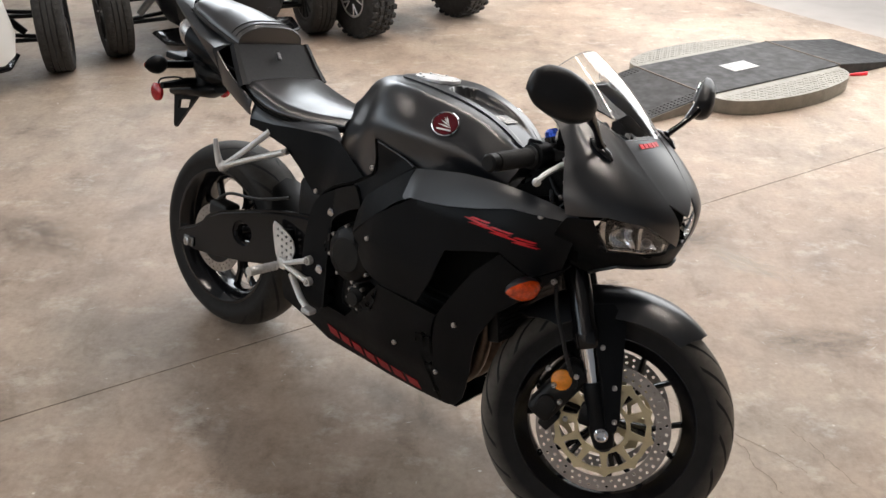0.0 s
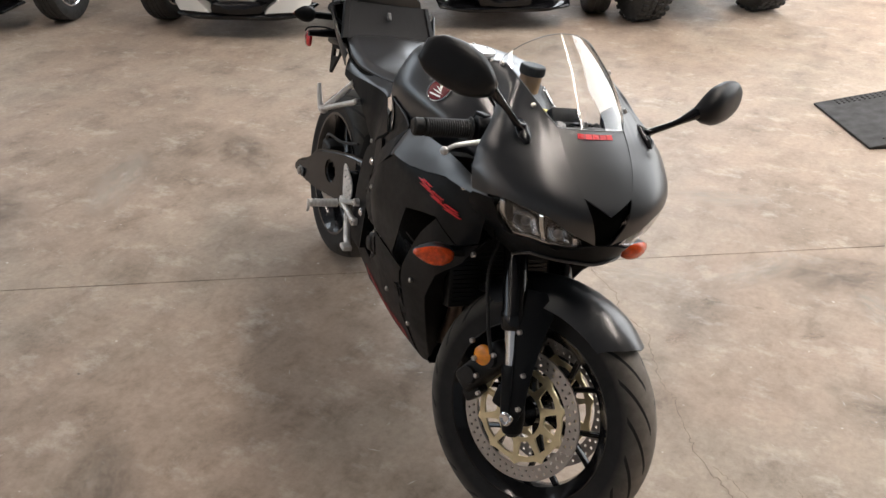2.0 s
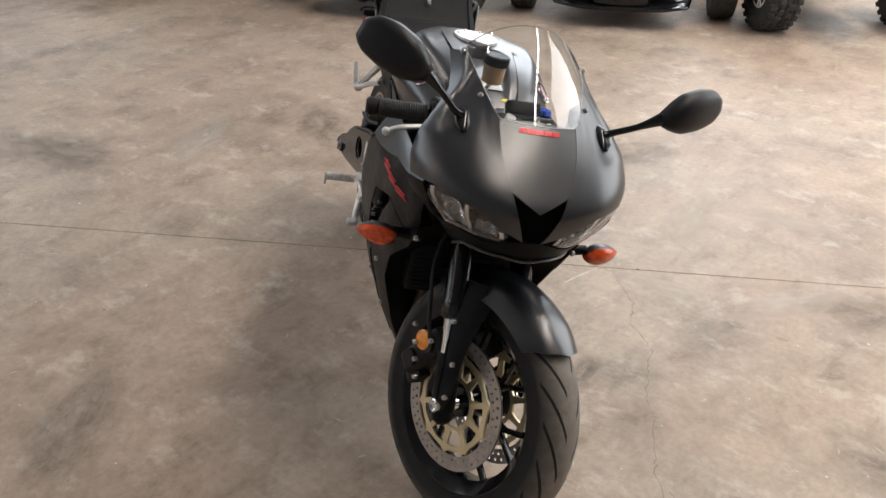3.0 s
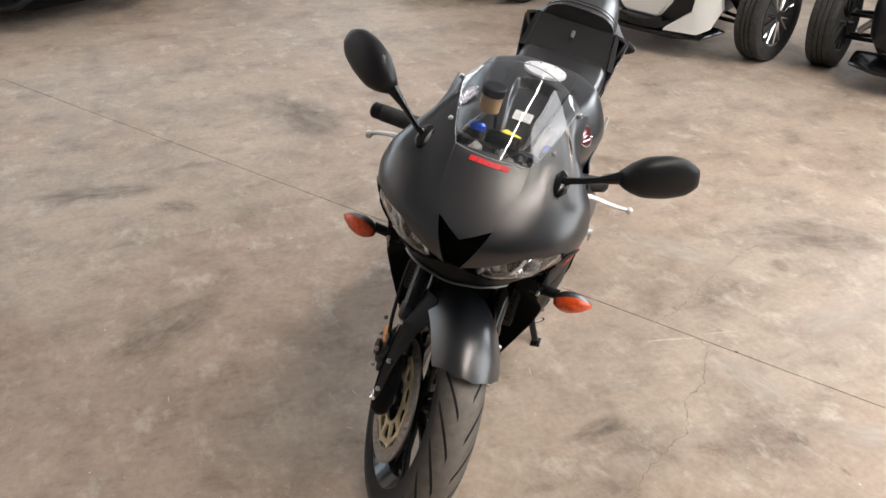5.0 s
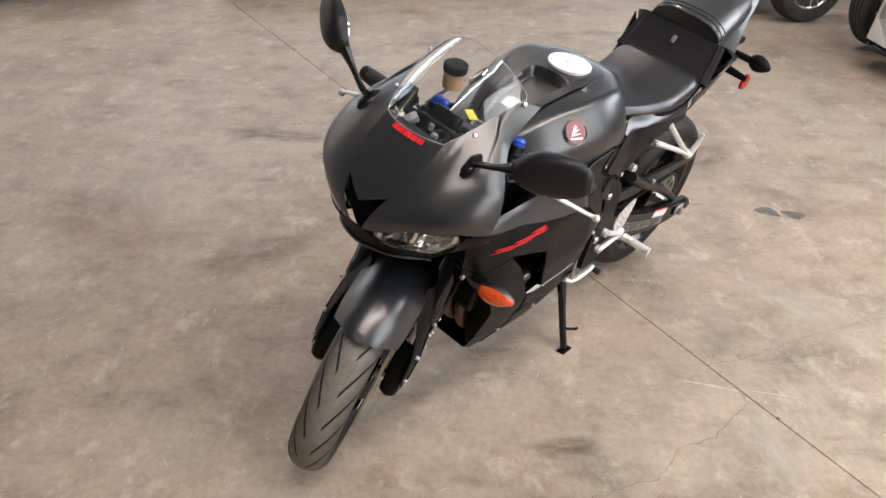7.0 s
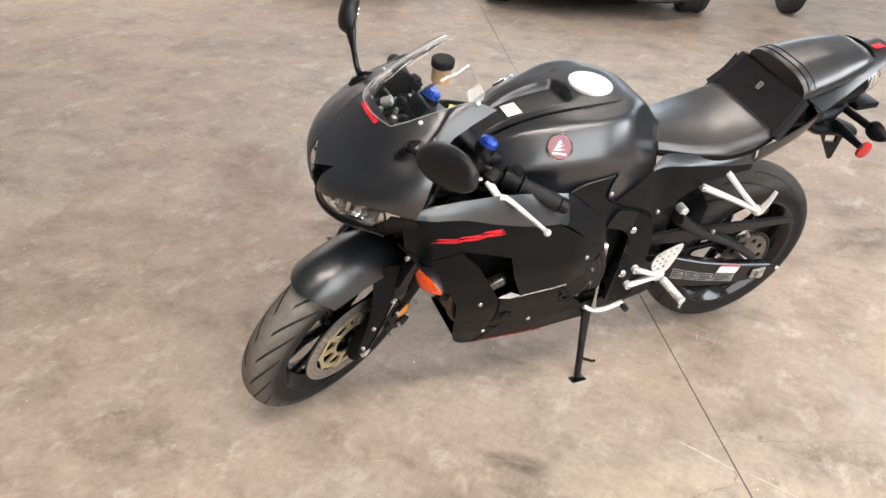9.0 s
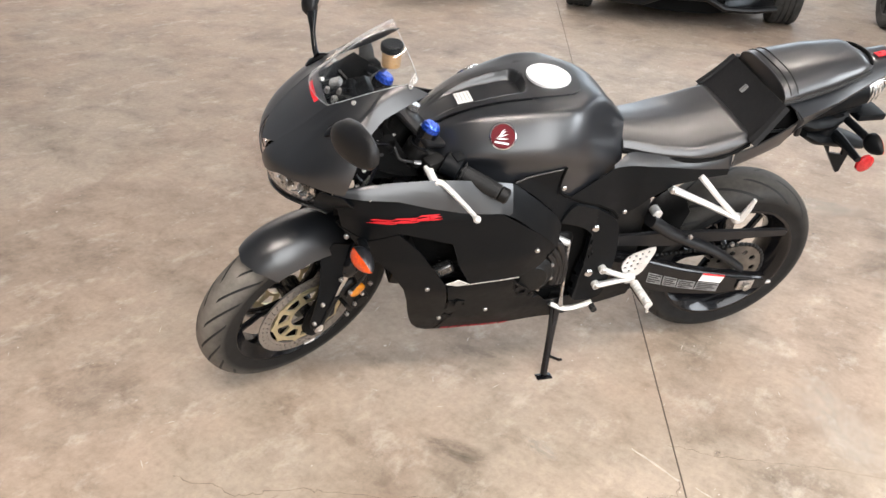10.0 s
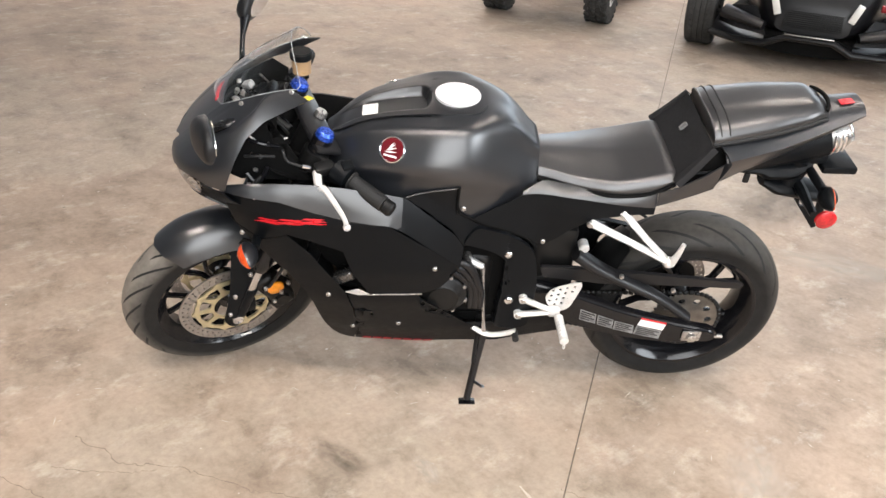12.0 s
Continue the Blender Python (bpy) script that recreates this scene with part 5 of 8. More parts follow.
        bike_part("decal", skin([(a0, 0.9535), (a0 + 4.4, 0.9535), (a0 + 4.7, 0.9610), (a0 + 0.3, 0.9610)], lambda a, z: nose(a, z, 0.0025), 0.001, 0.006, (330, 1.0)), RED, "red decal block", cowl)
    for s in (1, -1):
        for p in ((1.243, s * 0.118, 0.993), (1.120, s * 0.141, 1.042)):
            bolt(p, (0.25, s * 0.75, 0.62), 0.0055, 0.003, STEEL, cowl)
    # inner cockpit trays, near-black to stand in for the shade there
    for s in (1, -1):
        def tray():
            return skin([(1.08, 0.79), (1.26, 0.79), (1.36, 0.84), (1.30, 0.93), (1.20, 0.99), (1.16, 0.96), (1.17, 0.88)], lambda u, v: Vector((u, 0.118 + 0.10 * (1.0 - v), v)), 0.003, 0.03)
        bike_part("cockpit_side_shade", tray() if s > 0 else flipped(tray()), VOID, "near-black sheet for the shade inside the cockpit", cowl)
    return cowl


cowl = nose_fairing()


def windscreen():
    def place(b, t):
        """b: -1 to 1 across, t: 0 at the base to 1 at the top edge; the screen bows up from its two side edges to the middle."""
        f = t * (len(SCREEN_EDGE_LINE) - 1)
        i = min(int(f), len(SCREEN_EDGE_LINE) - 2)
        edge = Vector(SCREEN_EDGE_LINE[i]).lerp(Vector(SCREEN_EDGE_LINE[i + 1]), f - i) + Vector((0, 0, 0.001))
        crest = Vector((1.326 - 0.196 * t, 0, 0.9735 + 0.1465 * t + 0.012 * math.sin(math.pi * t)))
        k = abs(b) ** 2.1
        return Vector((crest.x + (edge.x - crest.x) * k, edge.y * b, crest.z + (edge.z - crest.z) * k))

    outline = [(-1, 0.0), (0, 0.0), (1, 0.0), (1, 0.45), (1, 0.90), (0.94, 0.96), (0.7, 0.99), (0.35, 1.0), (0, 1.0), (-0.35, 1.0), (-0.7, 0.99), (-0.94, 0.96), (-1, 0.90), (-1, 0.45)]
    screen = bike_part("windscreen", skin(outline, place, 0.0028, 0.06), GLASS, "clear plastic windscreen", cowl, False, 70)
    screen.visible_shadow = False
    line = []
    for (b0, t0), (b1, t1) in zip(outline, outline[1:] + outline[:1]):
        line += [place(b0 + (b1 - b0) * k / 6, t0 + (t1 - t0) * k / 6) for k in range(6)]
    bike_part("screen_rim", tube(line + line[:1], 0.0008, 6), SCREEN_EDGE, "polished pale edge of the screen", screen)


windscreen()


def instruments():
    body = block((0.032, 0.140, 0.058), 0.014, (0, 0, 0), None, 3)
    block((0.026, 0.080, 0.046), 0.010, (-0.004, 0, 0.040), body, 2)
    m = Matrix.Translation((1.225, 0, 0.925)) @ Matrix.Rotation(radians(-42), 4, "Y")
    dash = bike_part("instrument_panel", moved(body, m), FLAT, "black instrument cluster behind the screen")
    dial = moved(tube([(-0.016, 0, 0.020), (-0.020, 0, 0.020)], [0.036, 0.034], 28), m)
    bike_part("dial", dial, GREY_LABEL, "pale dial face", dash)
    bike_part("display", moved(block((0.003, 0.050, 0.024), 0.001, (-0.018, -0.030, -0.008)), m), CHROME_DIM, "dull grey display", dash)
    for s in (1, -1):
        stay = tube(spline([(1.330, s * 0.050, 0.890), (1.285, s * 0.082, 0.930), (1.235, s * 0.072, 0.925), (1.190, s * 0.045, 0.900)], 4), 0.0055, 8)
        bike_part("bracket", stay, STEEL if s > 0 else DARK, "", dash)
        bike_part("bracket", tube([(1.285, s * 0.082, 0.930), (1.262, s * 0.098, 0.962)], 0.0045, 8), DARK, "", dash)
        bolt((1.284, s * 0.084, 0.937), (0, s * 0.5, 0.8), 0.007, 0.006, STEEL, dash)
        bike_part("connector", moved(block((0.030, 0.022, 0.018), 0.004), Matrix.Translation((1.255, s * 0.048, 0.948)) @ Euler((0.3 * s, 0.5, 0.6 * s)).to_matrix().to_4x4()), FLAT if s > 0 else PRINT_GREY, "", dash)
    # looms and cables that cross behind the screen
    rng = random.Random(11)
    for k in range(7):
        y = -0.075 + 0.025 * k
        loom = spline([(1.300 + rng.uniform(-0.02, 0.01), y, 0.900 + rng.uniform(-0.02, 0.02)), (1.262, y * 0.7 + rng.uniform(-0.02, 0.02), 0.940 + rng.uniform(-0.012, 0.016)), (1.215, y * 0.9 + rng.uniform(-0.025, 0.025), 0.925 + rng.uniform(-0.03, 0.03)), (1.150, y * 1.15, 0.850 + rng.uniform(-0.02, 0.03))], 5)
        bike_part("cable", tube(loom, (0.0035, 0.006, 0.004, 0.009, 0.0045, 0.006, 0.0035)[k], 8), (GRIP, DARK, GLOSS, GRIP, DARK, GLOSS, GRIP)[k], "black cable", dash)
    for x, y, z, r in ((1.272, 0.035, 0.950, 0.009), (1.258, 0.012, 0.957, 0.006), (1.280, -0.028, 0.938, 0.007), (1.245, 0.064, 0.938, 0.007)):
        bolt((x, y, z), (-0.2, 0.1, 1.0), r, 0.010, STEEL, dash)
    # cables and small fittings between the bars and the nose
    for s_ in (1, -1):
        for k in range(5):
            a = Vector((1.140 + 0.016 * k, s_ * (0.115 + 0.010 * k), 0.900 - 0.022 * k))
            b = Vector((1.245 + rng.uniform(-0.02, 0.02), s_ * (0.120 + 0.012 * k), 0.940 - 0.040 * k))
            mid = a.lerp(b, 0.5) + Vector((0, s_ * 0.012, rng.uniform(-0.035, 0.010)))
            bike_part("cable", tube(spline([a, mid, b], 6), (0.0030, 0.0055, 0.0040, 0.0070, 0.0045)[k], 8), (STEEL, GLOSS, GRIP, GLOSS, DARK)[k], "", dash)
            bolt(tuple(a.lerp(b, 0.28 + 0.1 * k)), (0.2, s_ * 0.7, 0.6), 0.0055, 0.006, STEEL, dash)
        for k in range(4):
            c = Vector((1.165 + 0.022 * k, s_ * (0.100 + 0.014 * (k % 2)), 0.862 - 0.030 * (k % 3)))
            bike_part("connector", moved(block((0.034, 0.022, 0.026), 0.006, (0, 0, 0), None, 2), Matrix.Translation(c) @ Euler((0.4 * k, 0.3 - 0.2 * k, 0.5 * s_ + 0.3 * k)).to_matrix().to_4x4()), (GLOSS, DARK, FLAT, GLOSS)[k], "", dash)
    # floor of the cockpit, well under the screen, its shade put in as black
    floor_ = skin([(1.36, -0.04), (1.36, 0.04), (1.30, 0.10), (1.16, 0.15), (1.12, 0.15), (1.12, -0.15), (1.16, -0.15), (1.30, -0.10)], lambda u, v: Vector((u, v, 0.800 + 0.30 * (u - 1.12))), 0.003, 0.05)
    bike_part("cockpit_floor_shade", floor_, VOID, "near-black sheet for the shade under the instruments", dash)


instruments()


def mirrors():
    for s in (1, -1):
        foot = nose(s * 47, 0.955, 0.003)
        joint, tip = (Vector((1.297, 0.272, 1.019)), Vector((1.254, 0.414, 1.050))) if s > 0 else (Vector((1.284, -0.253, 1.036)), Vector((1.224, -0.386, 1.088)))
        base = tube([foot + Vector((-0.030, -s * 0.006, 0.012)), foot + Vector((-0.012, 0, 0.006)), foot + Vector((0.018, s * 0.002, -0.010)), foot + Vector((0.030, s * 0.0, -0.020))], [0.006, 0.017, 0.015, 0.006], 14, flat=0.45)
        mirror = bike_part("mirror", base, GLOSS, "black rear-view mirror on a stalk")
        stalk = tube(spline([foot + Vector((0, s * 0.004, 0.004)), foot + Vector((0.004, s * 0.022, 0.014)), foot.lerp(joint, 0.55) + Vector((0.004, 0, 0)), joint], 5), [0.011, 0.010, 0.009, 0.008, 0.0075, 0.0075, 0.0072, 0.007, 0.007, 0.007, 0.007, 0.008, 0.010, 0.012, 0.014, 0.015], 14)
        bike_part("stalk", stalk, GLOSS, "black stalk", mirror)
        # a tear-shaped shell: flat behind, bulged ahead
        way = (tip - joint).normalized()
        fwd = Vector((1, 0, 0)) - way * way.x
        fwd.normalize()
        up = way.cross(fwd) * (1 if s > 0 else -1)
        if up.z < 0:
            up = -up
        length = 0.160
        start = joint - way * 0.012
        bm = bmesh.new()
        rings = []
        for k in range(15):
            u = k / 14
            half = soft1([(0, 0.012), (0.10, 0.028), (0.3, 0.044), (0.6, 0.047), (0.85, 0.040), (0.95, 0.030), (1, 0.016)], u, 0.05)
            deep = 0.010 + 0.024 * math.sin(math.pi * u ** 0.6) ** 0.8
            c = start + way * length * u + up * 0.004 * math.sin(math.pi * u * 0.9)
            rings.append(ring(bm, [c + up * half * math.copysign(abs(math.sin(t)) ** 0.8, math.sin(t)) + fwd * (deep * max(0, math.cos(t)) ** 0.8 + 0.010 * min(0, math.cos(t))) for t in (2 * math.pi * q / 20 for q in range(20))]))
        for a, b in zip(rings, rings[1:]):
            bridge(bm, a, b)
        bm.faces.new(rings[0])
        bm.faces.new(rings[-1])
        bike_part("shell", bm, MIRROR_SHELL, "matte black mirror shell", mirror, False, 70)
        glass = bmesh.new()
        vs = []
        for q in range(24):
            t = 2 * math.pi * q / 24
            vs.append(start + way * length * (0.53 + 0.40 * math.cos(t)) + up * (0.003 + 0.034 * math.sin(t)) - fwd * 0.0125)
        glass.faces.new(ring(glass, vs))
        thicken(glass, 0.002)
        bike_part("mirror_glass", glass, MIRROR, "", mirror)


mirrors()


def lamp_pod(p, out, ahead, length, fat, name, lens_material, label, shell=FLAT, lens_deep=0.95):
    """A tear-shaped indicator on a short stalk: out is the way it sticks out, ahead the way its lens faces."""
    out, ahead = Vector(out).normalized(), Vector(ahead).normalized()
    up = ahead.cross(out).normalized()
    def body(front):
        bm = bmesh.new()
        rings = []
        for k in range(11):
            u = k / 10
            w = fat * math.sin(math.pi * (0.06 + 0.90 * u) ** 0.8) ** 0.7
            c = p + out * length * (u - 0.5)
            rings.append(ring(bm, [c + up * w * math.sin(t) + ahead * (w * (lens_deep if front else 0.95) * math.cos(t) if (math.cos(t) > 0) == front else 0.0) for t in (2 * math.pi * q / 16 for q in range(16))]))
        for a, b in zip(rings, rings[1:]):
            bridge(bm, a, b)
        bm.faces.new(rings[0])
        bm.faces.new(rings[-1])
        bmesh.ops.remove_doubles(bm, verts=bm.verts, dist=1e-5)
        return bm
    pod = bike_part(name, body(False), shell, label)
    bike_part("lens", body(True), lens_material, "", pod, False, 60)
    return pod


def indicators():
    for s in (1, -1):
        p = Vector((1.236, s * 0.271, 0.647))
        pod = lamp_pod(p, (-0.25, s, 0.05), (0.85, s * 0.25, -0.45), 0.088, 0.027, "indicator", AMBER, "orange front indicator on a dark grey stalk", PAINT)
        bm = tube([Vector((1.225, s * 0.165, 0.642)), p - Vector((0.012, s * 0.036, 0))], [0.013, 0.012], 12)
        bike_part("stalk", bm, FLAT, "", pod)
        bulb = bmesh.new()
        bmesh.ops.create_icosphere(bulb, subdivisions=2, radius=0.010, matrix=Matrix.Translation(p + Vector((0.004, 0, 0))))
        bike_part("bulb", bulb, AMBER_SOLID, "", pod)


indicators()


# -- tank, seat, tail
TANK = (
    (1.052, 0.848, 0.040, 0.058, 0.836, 0.104, 0.802, 0.104, 0.765),
    (1.030, 0.874, 0.059, 0.083, 0.855, 0.129, 0.817, 0.120, 0.765),
    (0.960, 0.923, 0.082, 0.113, 0.902, 0.156, 0.856, 0.145, 0.765),
    (0.870, 0.949, 0.096, 0.135, 0.929, 0.182, 0.870, 0.185, 0.770),
    (0.770, 0.962, 0.110, 0.155, 0.951, 0.205, 0.875, 0.184, 0.735),
    (0.680, 0.965, 0.109, 0.155, 0.946, 0.195, 0.856, 0.172, 0.700),
    (0.610, 0.957, 0.082, 0.114, 0.901, 0.152, 0.818, 0.154, 0.690),
    (0.550, 0.914, 0.062, 0.081, 0.855, 0.112, 0.785, 0.130, 0.690),
    (0.505, 0.851, 0.048, 0.062, 0.812, 0.087, 0.765, 0.114, 0.690),
)


def tank_row(x):
    cols = [[(r[0], r[k]) for r in TANK[::-1]] for k in range(1, 9)]
    return [soft1(c, x, 0.03) for c in cols]


def tank_half(x, dip=True):
    """Half a cross-section of the tank, from the middle of the top to the lower edge."""
    zt, ft, ys, zs, ym, zm, yb, zb = tank_row(x)
    pts = spline([(0, ft * 0.0, zt), (0, ft, zt - 0.004), (0, ys, zs), (0, ym, zm), (0, (ym + yb) / 2 - 0.003, (zm + zb) / 2), (0, yb, zb)], 5)
    out = []
    for p in pts:
        z = p.z
        if dip and abs(p.y) < 0.72 * ft:
            z -= 0.040 * soft1([(0.775, 0), (0.795, 1), (0.99, 1), (1.02, 0)], x, 0.004)
        out.append((p.y, z))
    return out


def trough(x, y):
    """How deep the trough of the tank top lies at x, y: it ends in a curved wall ahead of the cap and fades out at the front."""
    wide = soft1([(0.79, 0.058), (0.90, 0.052), (1.00, 0.036)], x, 0.02)
    k = min(1.0, max(0.0, (wide - abs(y)) / 0.011)) * min(1.0, max(0.0, (x - 0.788 - 0.016 * (y / 0.055) ** 2) / 0.010))
    return 0.027 * k * k * (3 - 2 * k) * soft1([(0.80, 1.0), (0.88, 0.85), (0.96, 0.40), (1.02, 0.0)], x, 0.02)


def tank_top(x, y):
    half = tank_half(x, False)
    for (y0, z0), (y1, z1) in zip(half, half[1:]):
        if y0 <= abs(y) <= y1:
            return z0 + (z1 - z0) * (abs(y) - y0) / max(1e-6, y1 - y0)
    return half[0][1]


def tank_side(x, z):
    """Half the width of the tank at x, z, below its shoulder."""
    half = tank_half(x)
    for (y0, z0), (y1, z1) in zip(half, half[1:]):
        if z0 >= z >= z1:
            return y0 + (y1 - y0) * (z0 - z) / max(1e-6, z0 - z1)
    return half[-1][0]


def tank():
    bm = bmesh.new()
    rings = []
    n = 40
    for k in range(n + 1):
        x = 1.055 - (1.055 - 0.505) * k / n
        half = tank_half(x)
        rings.append(ring(bm, [(x, y, z) for y, z in half[::-1]] + [(x, -y, z) for y, z in half[1:]]))
    for a, b in zip(rings, rings[1:]):
        bridge(bm, a, b, False)
    # close front, back and bottom
    bm.faces.new(rings[0])
    bm.faces.new(rings[-1][::-1])
    body = bike_part("fuel_tank", bm, PAINT, "matte black fuel tank with a satin sheen", None, False, 50)
    # the insert on top of the tank, row by row from front to back
    rows = []
    for k in range(73):
        x = 1.036 - 0.388 * k / 72
        wide = soft1([(0.648, 0.030), (0.656, 0.060), (0.675, 0.081), (0.70, 0.086), (0.76, 0.086), (0.86, 0.077), (0.96, 0.062), (1.02, 0.042), (1.036, 0.030)], x, 0.006)
        mid = sum(tank_top(x + d, 0.0) for d in (-0.020, -0.010, 0.0, 0.010, 0.020)) / 5
        side = sum(tank_top(x + d, wide) for d in (-0.020, -0.010, 0.0, 0.010, 0.020)) / 5
        rows.append([Vector((x, wide * q / 22, mid + (side - mid) * (q / 22) ** 2 + 0.0045 - trough(x, wide * q / 22))) for q in range(-22, 23)])
    bike_part("tank_insert", sheet(rows, 0.004), INSERT, "satin black tank top insert with a trough", body, False, 50)
    c = Vector((0.722, 0, tank_top(0.722, 0) + 0.004))
    tilt = Matrix.Translation(c) @ Matrix.Rotation(radians(-2), 4, "Y") @ Matrix.Rotation(radians(90), 4, "X")
    cap = moved(lathe([(0.001, -0.009), (0.036, -0.009), (0.039, -0.008), (0.040, -0.006), (0.054, -0.006), (0.058, -0.003), (0.058, 0.004), (0.001, 0.004)], 40), tilt)
    cap_ob = bike_part("filler_cap", cap, CAP_SILVER, "bright silver filler cap", body)
    for k in range(7):
        a = 2 * math.pi * k / 7
        p = c + Vector((0.047 * math.cos(a), 0.047 * math.sin(a), 0.006))
        bolt(p, (0, 0, 1), 0.0035, 0.0008, CAP_SILVER, cap_ob)
    bike_part("lock_cover", moved(block((0.026, 0.014, 0.002), 0.0008), Matrix.Translation(c + Vector((0, 0, 0.0098)))), CAP_SILVER, "", cap_ob)
    # white label with grey print bars
    z = tank_top(0.943, 0.0) + 0.0055 - trough(0.943, 0.0)
    lab = moved(block((0.040, 0.048, 0.0015), 0.0003), Matrix.Translation((0.943, 0.002, z)) @ Matrix.Rotation(radians(11), 4, "Y"))
    label = bike_part("label", lab, WHITE, "white warning label", body)
    for q in range(4):
        bar = moved(block((0.004, 0.036, 0.0006), 0), Matrix.Translation((0.943 - 0.013 + 0.009 * q, 0.002, z + 0.0012 - 0.194 * (-0.013 + 0.009 * q))) @ Matrix.Rotation(radians(11), 4, "Y"))
        bike_part("print_bar", bar, LABEL_INK, "", label)
    for s in (1, -1):
        # round badge in a chrome ring, with a plain wing shape
        y0, y1, ya, yb = (tank_side(x, z) for x, z in ((0.884, 0.902), (0.884, 0.912), (0.874, 0.902), (0.894, 0.902)))
        p = Vector((0.884, s * (y0 + 0.0025), 0.902))
        n = Vector(((ya - yb) / 0.02, s, (y0 - y1) / 0.01)).normalized()
        m = Matrix.Translation(p) @ n.to_track_quat("Y", "Z").to_matrix().to_4x4()
        badge = bike_part("badge", moved(lathe([(0.001, 0.003), (0.028, 0.003), (0.0298, 0.000), (0.001, -0.014)], 36), m), BADGE_RED, "round red badge in a chrome ring", body)
        bike_part("badge_ring", moved(lathe([(0.0290, 0.002), (0.0308, 0.0038), (0.0330, 0.002), (0.0330, -0.012), (0.0290, -0.012)], 40, closed=True), m), CHROME, "thin chrome ring", badge)
        for q in range(4):
            a, far = radians(8 + 17 * q), 0.033 - 0.0045 * q
            x0, z0 = -0.017 + 0.003 * q, -0.009 + 0.0035 * q
            c, d = math.cos(a), math.sin(a)
            wing = [(x0, z0), (x0 + 0.35 * far * c + 0.0022 * d, z0 + 0.35 * far * d - 0.0022 * c), (x0 + far * c, z0 + far * d), (x0 + 0.5 * far * c - 0.0020 * d, z0 + 0.5 * far * d + 0.0020 * c)]
            bike_part("badge_mark", moved(plate([(x * -s, z) for x, z in wing], 0.0012), m @ Matrix.Translation((0, 0.0028, 0))), CAP_SILVER, "", badge)
        bike_part("badge_mark", moved(block((0.034, 0.0012, 0.0045), 0.0004, (0, 0.0034, -0.0165)), m), CAP_SILVER, "", badge)
    return body


tank()


def tail_y(x, z):
    y = soft1([(0.04, 0.135), (0.18, 0.150), (0.35, 0.150), (0.48, 0.142), (0.60, 0.150), (0.72, 0.168)], x, 0.03)
    return y - 0.10 * max(0.0, 0.70 - z)


SEAT_W = ((0, 0.082), (0.25, 0.112), (0.55, 0.140), (0.85, 0.143), (1, 0.138))
SEAT_FOOT = ((0, 0.780), (0.3, 0.772), (0.65, 0.772), (0.85, 0.786), (1, 0.818))
SEAT_EDGE = ((0, 0.812), (0.3, 0.804), (0.6, 0.809), (0.85, 0.830), (1, 0.846))


def body_y(x, z):
    """Half the width of the bodywork between tank, side panel and frame."""
    u, v = x - 0.65, z - 0.70
    return 0.176 + 0.244 * u - 0.115 * v - 0.111 * u * u - 0.182 * u * v - 0.083 * v * v


def panel_y(x, z):
    k = min(1.0, max(0.0, (x - 0.44) / 0.12))
    y = tail_y(x, z) + (body_y(x, z) - tail_y(x, z)) * k * k * (3 - 2 * k)
    return max(y, tank_side(x, z) + 0.0030) if x > 0.515 else y


def knee_y(x, z):
    return max(body_y(x, z) - 0.004, tank_side(x, z) + 0.004) if z > 0.70 else body_y(x, z) - 0.004


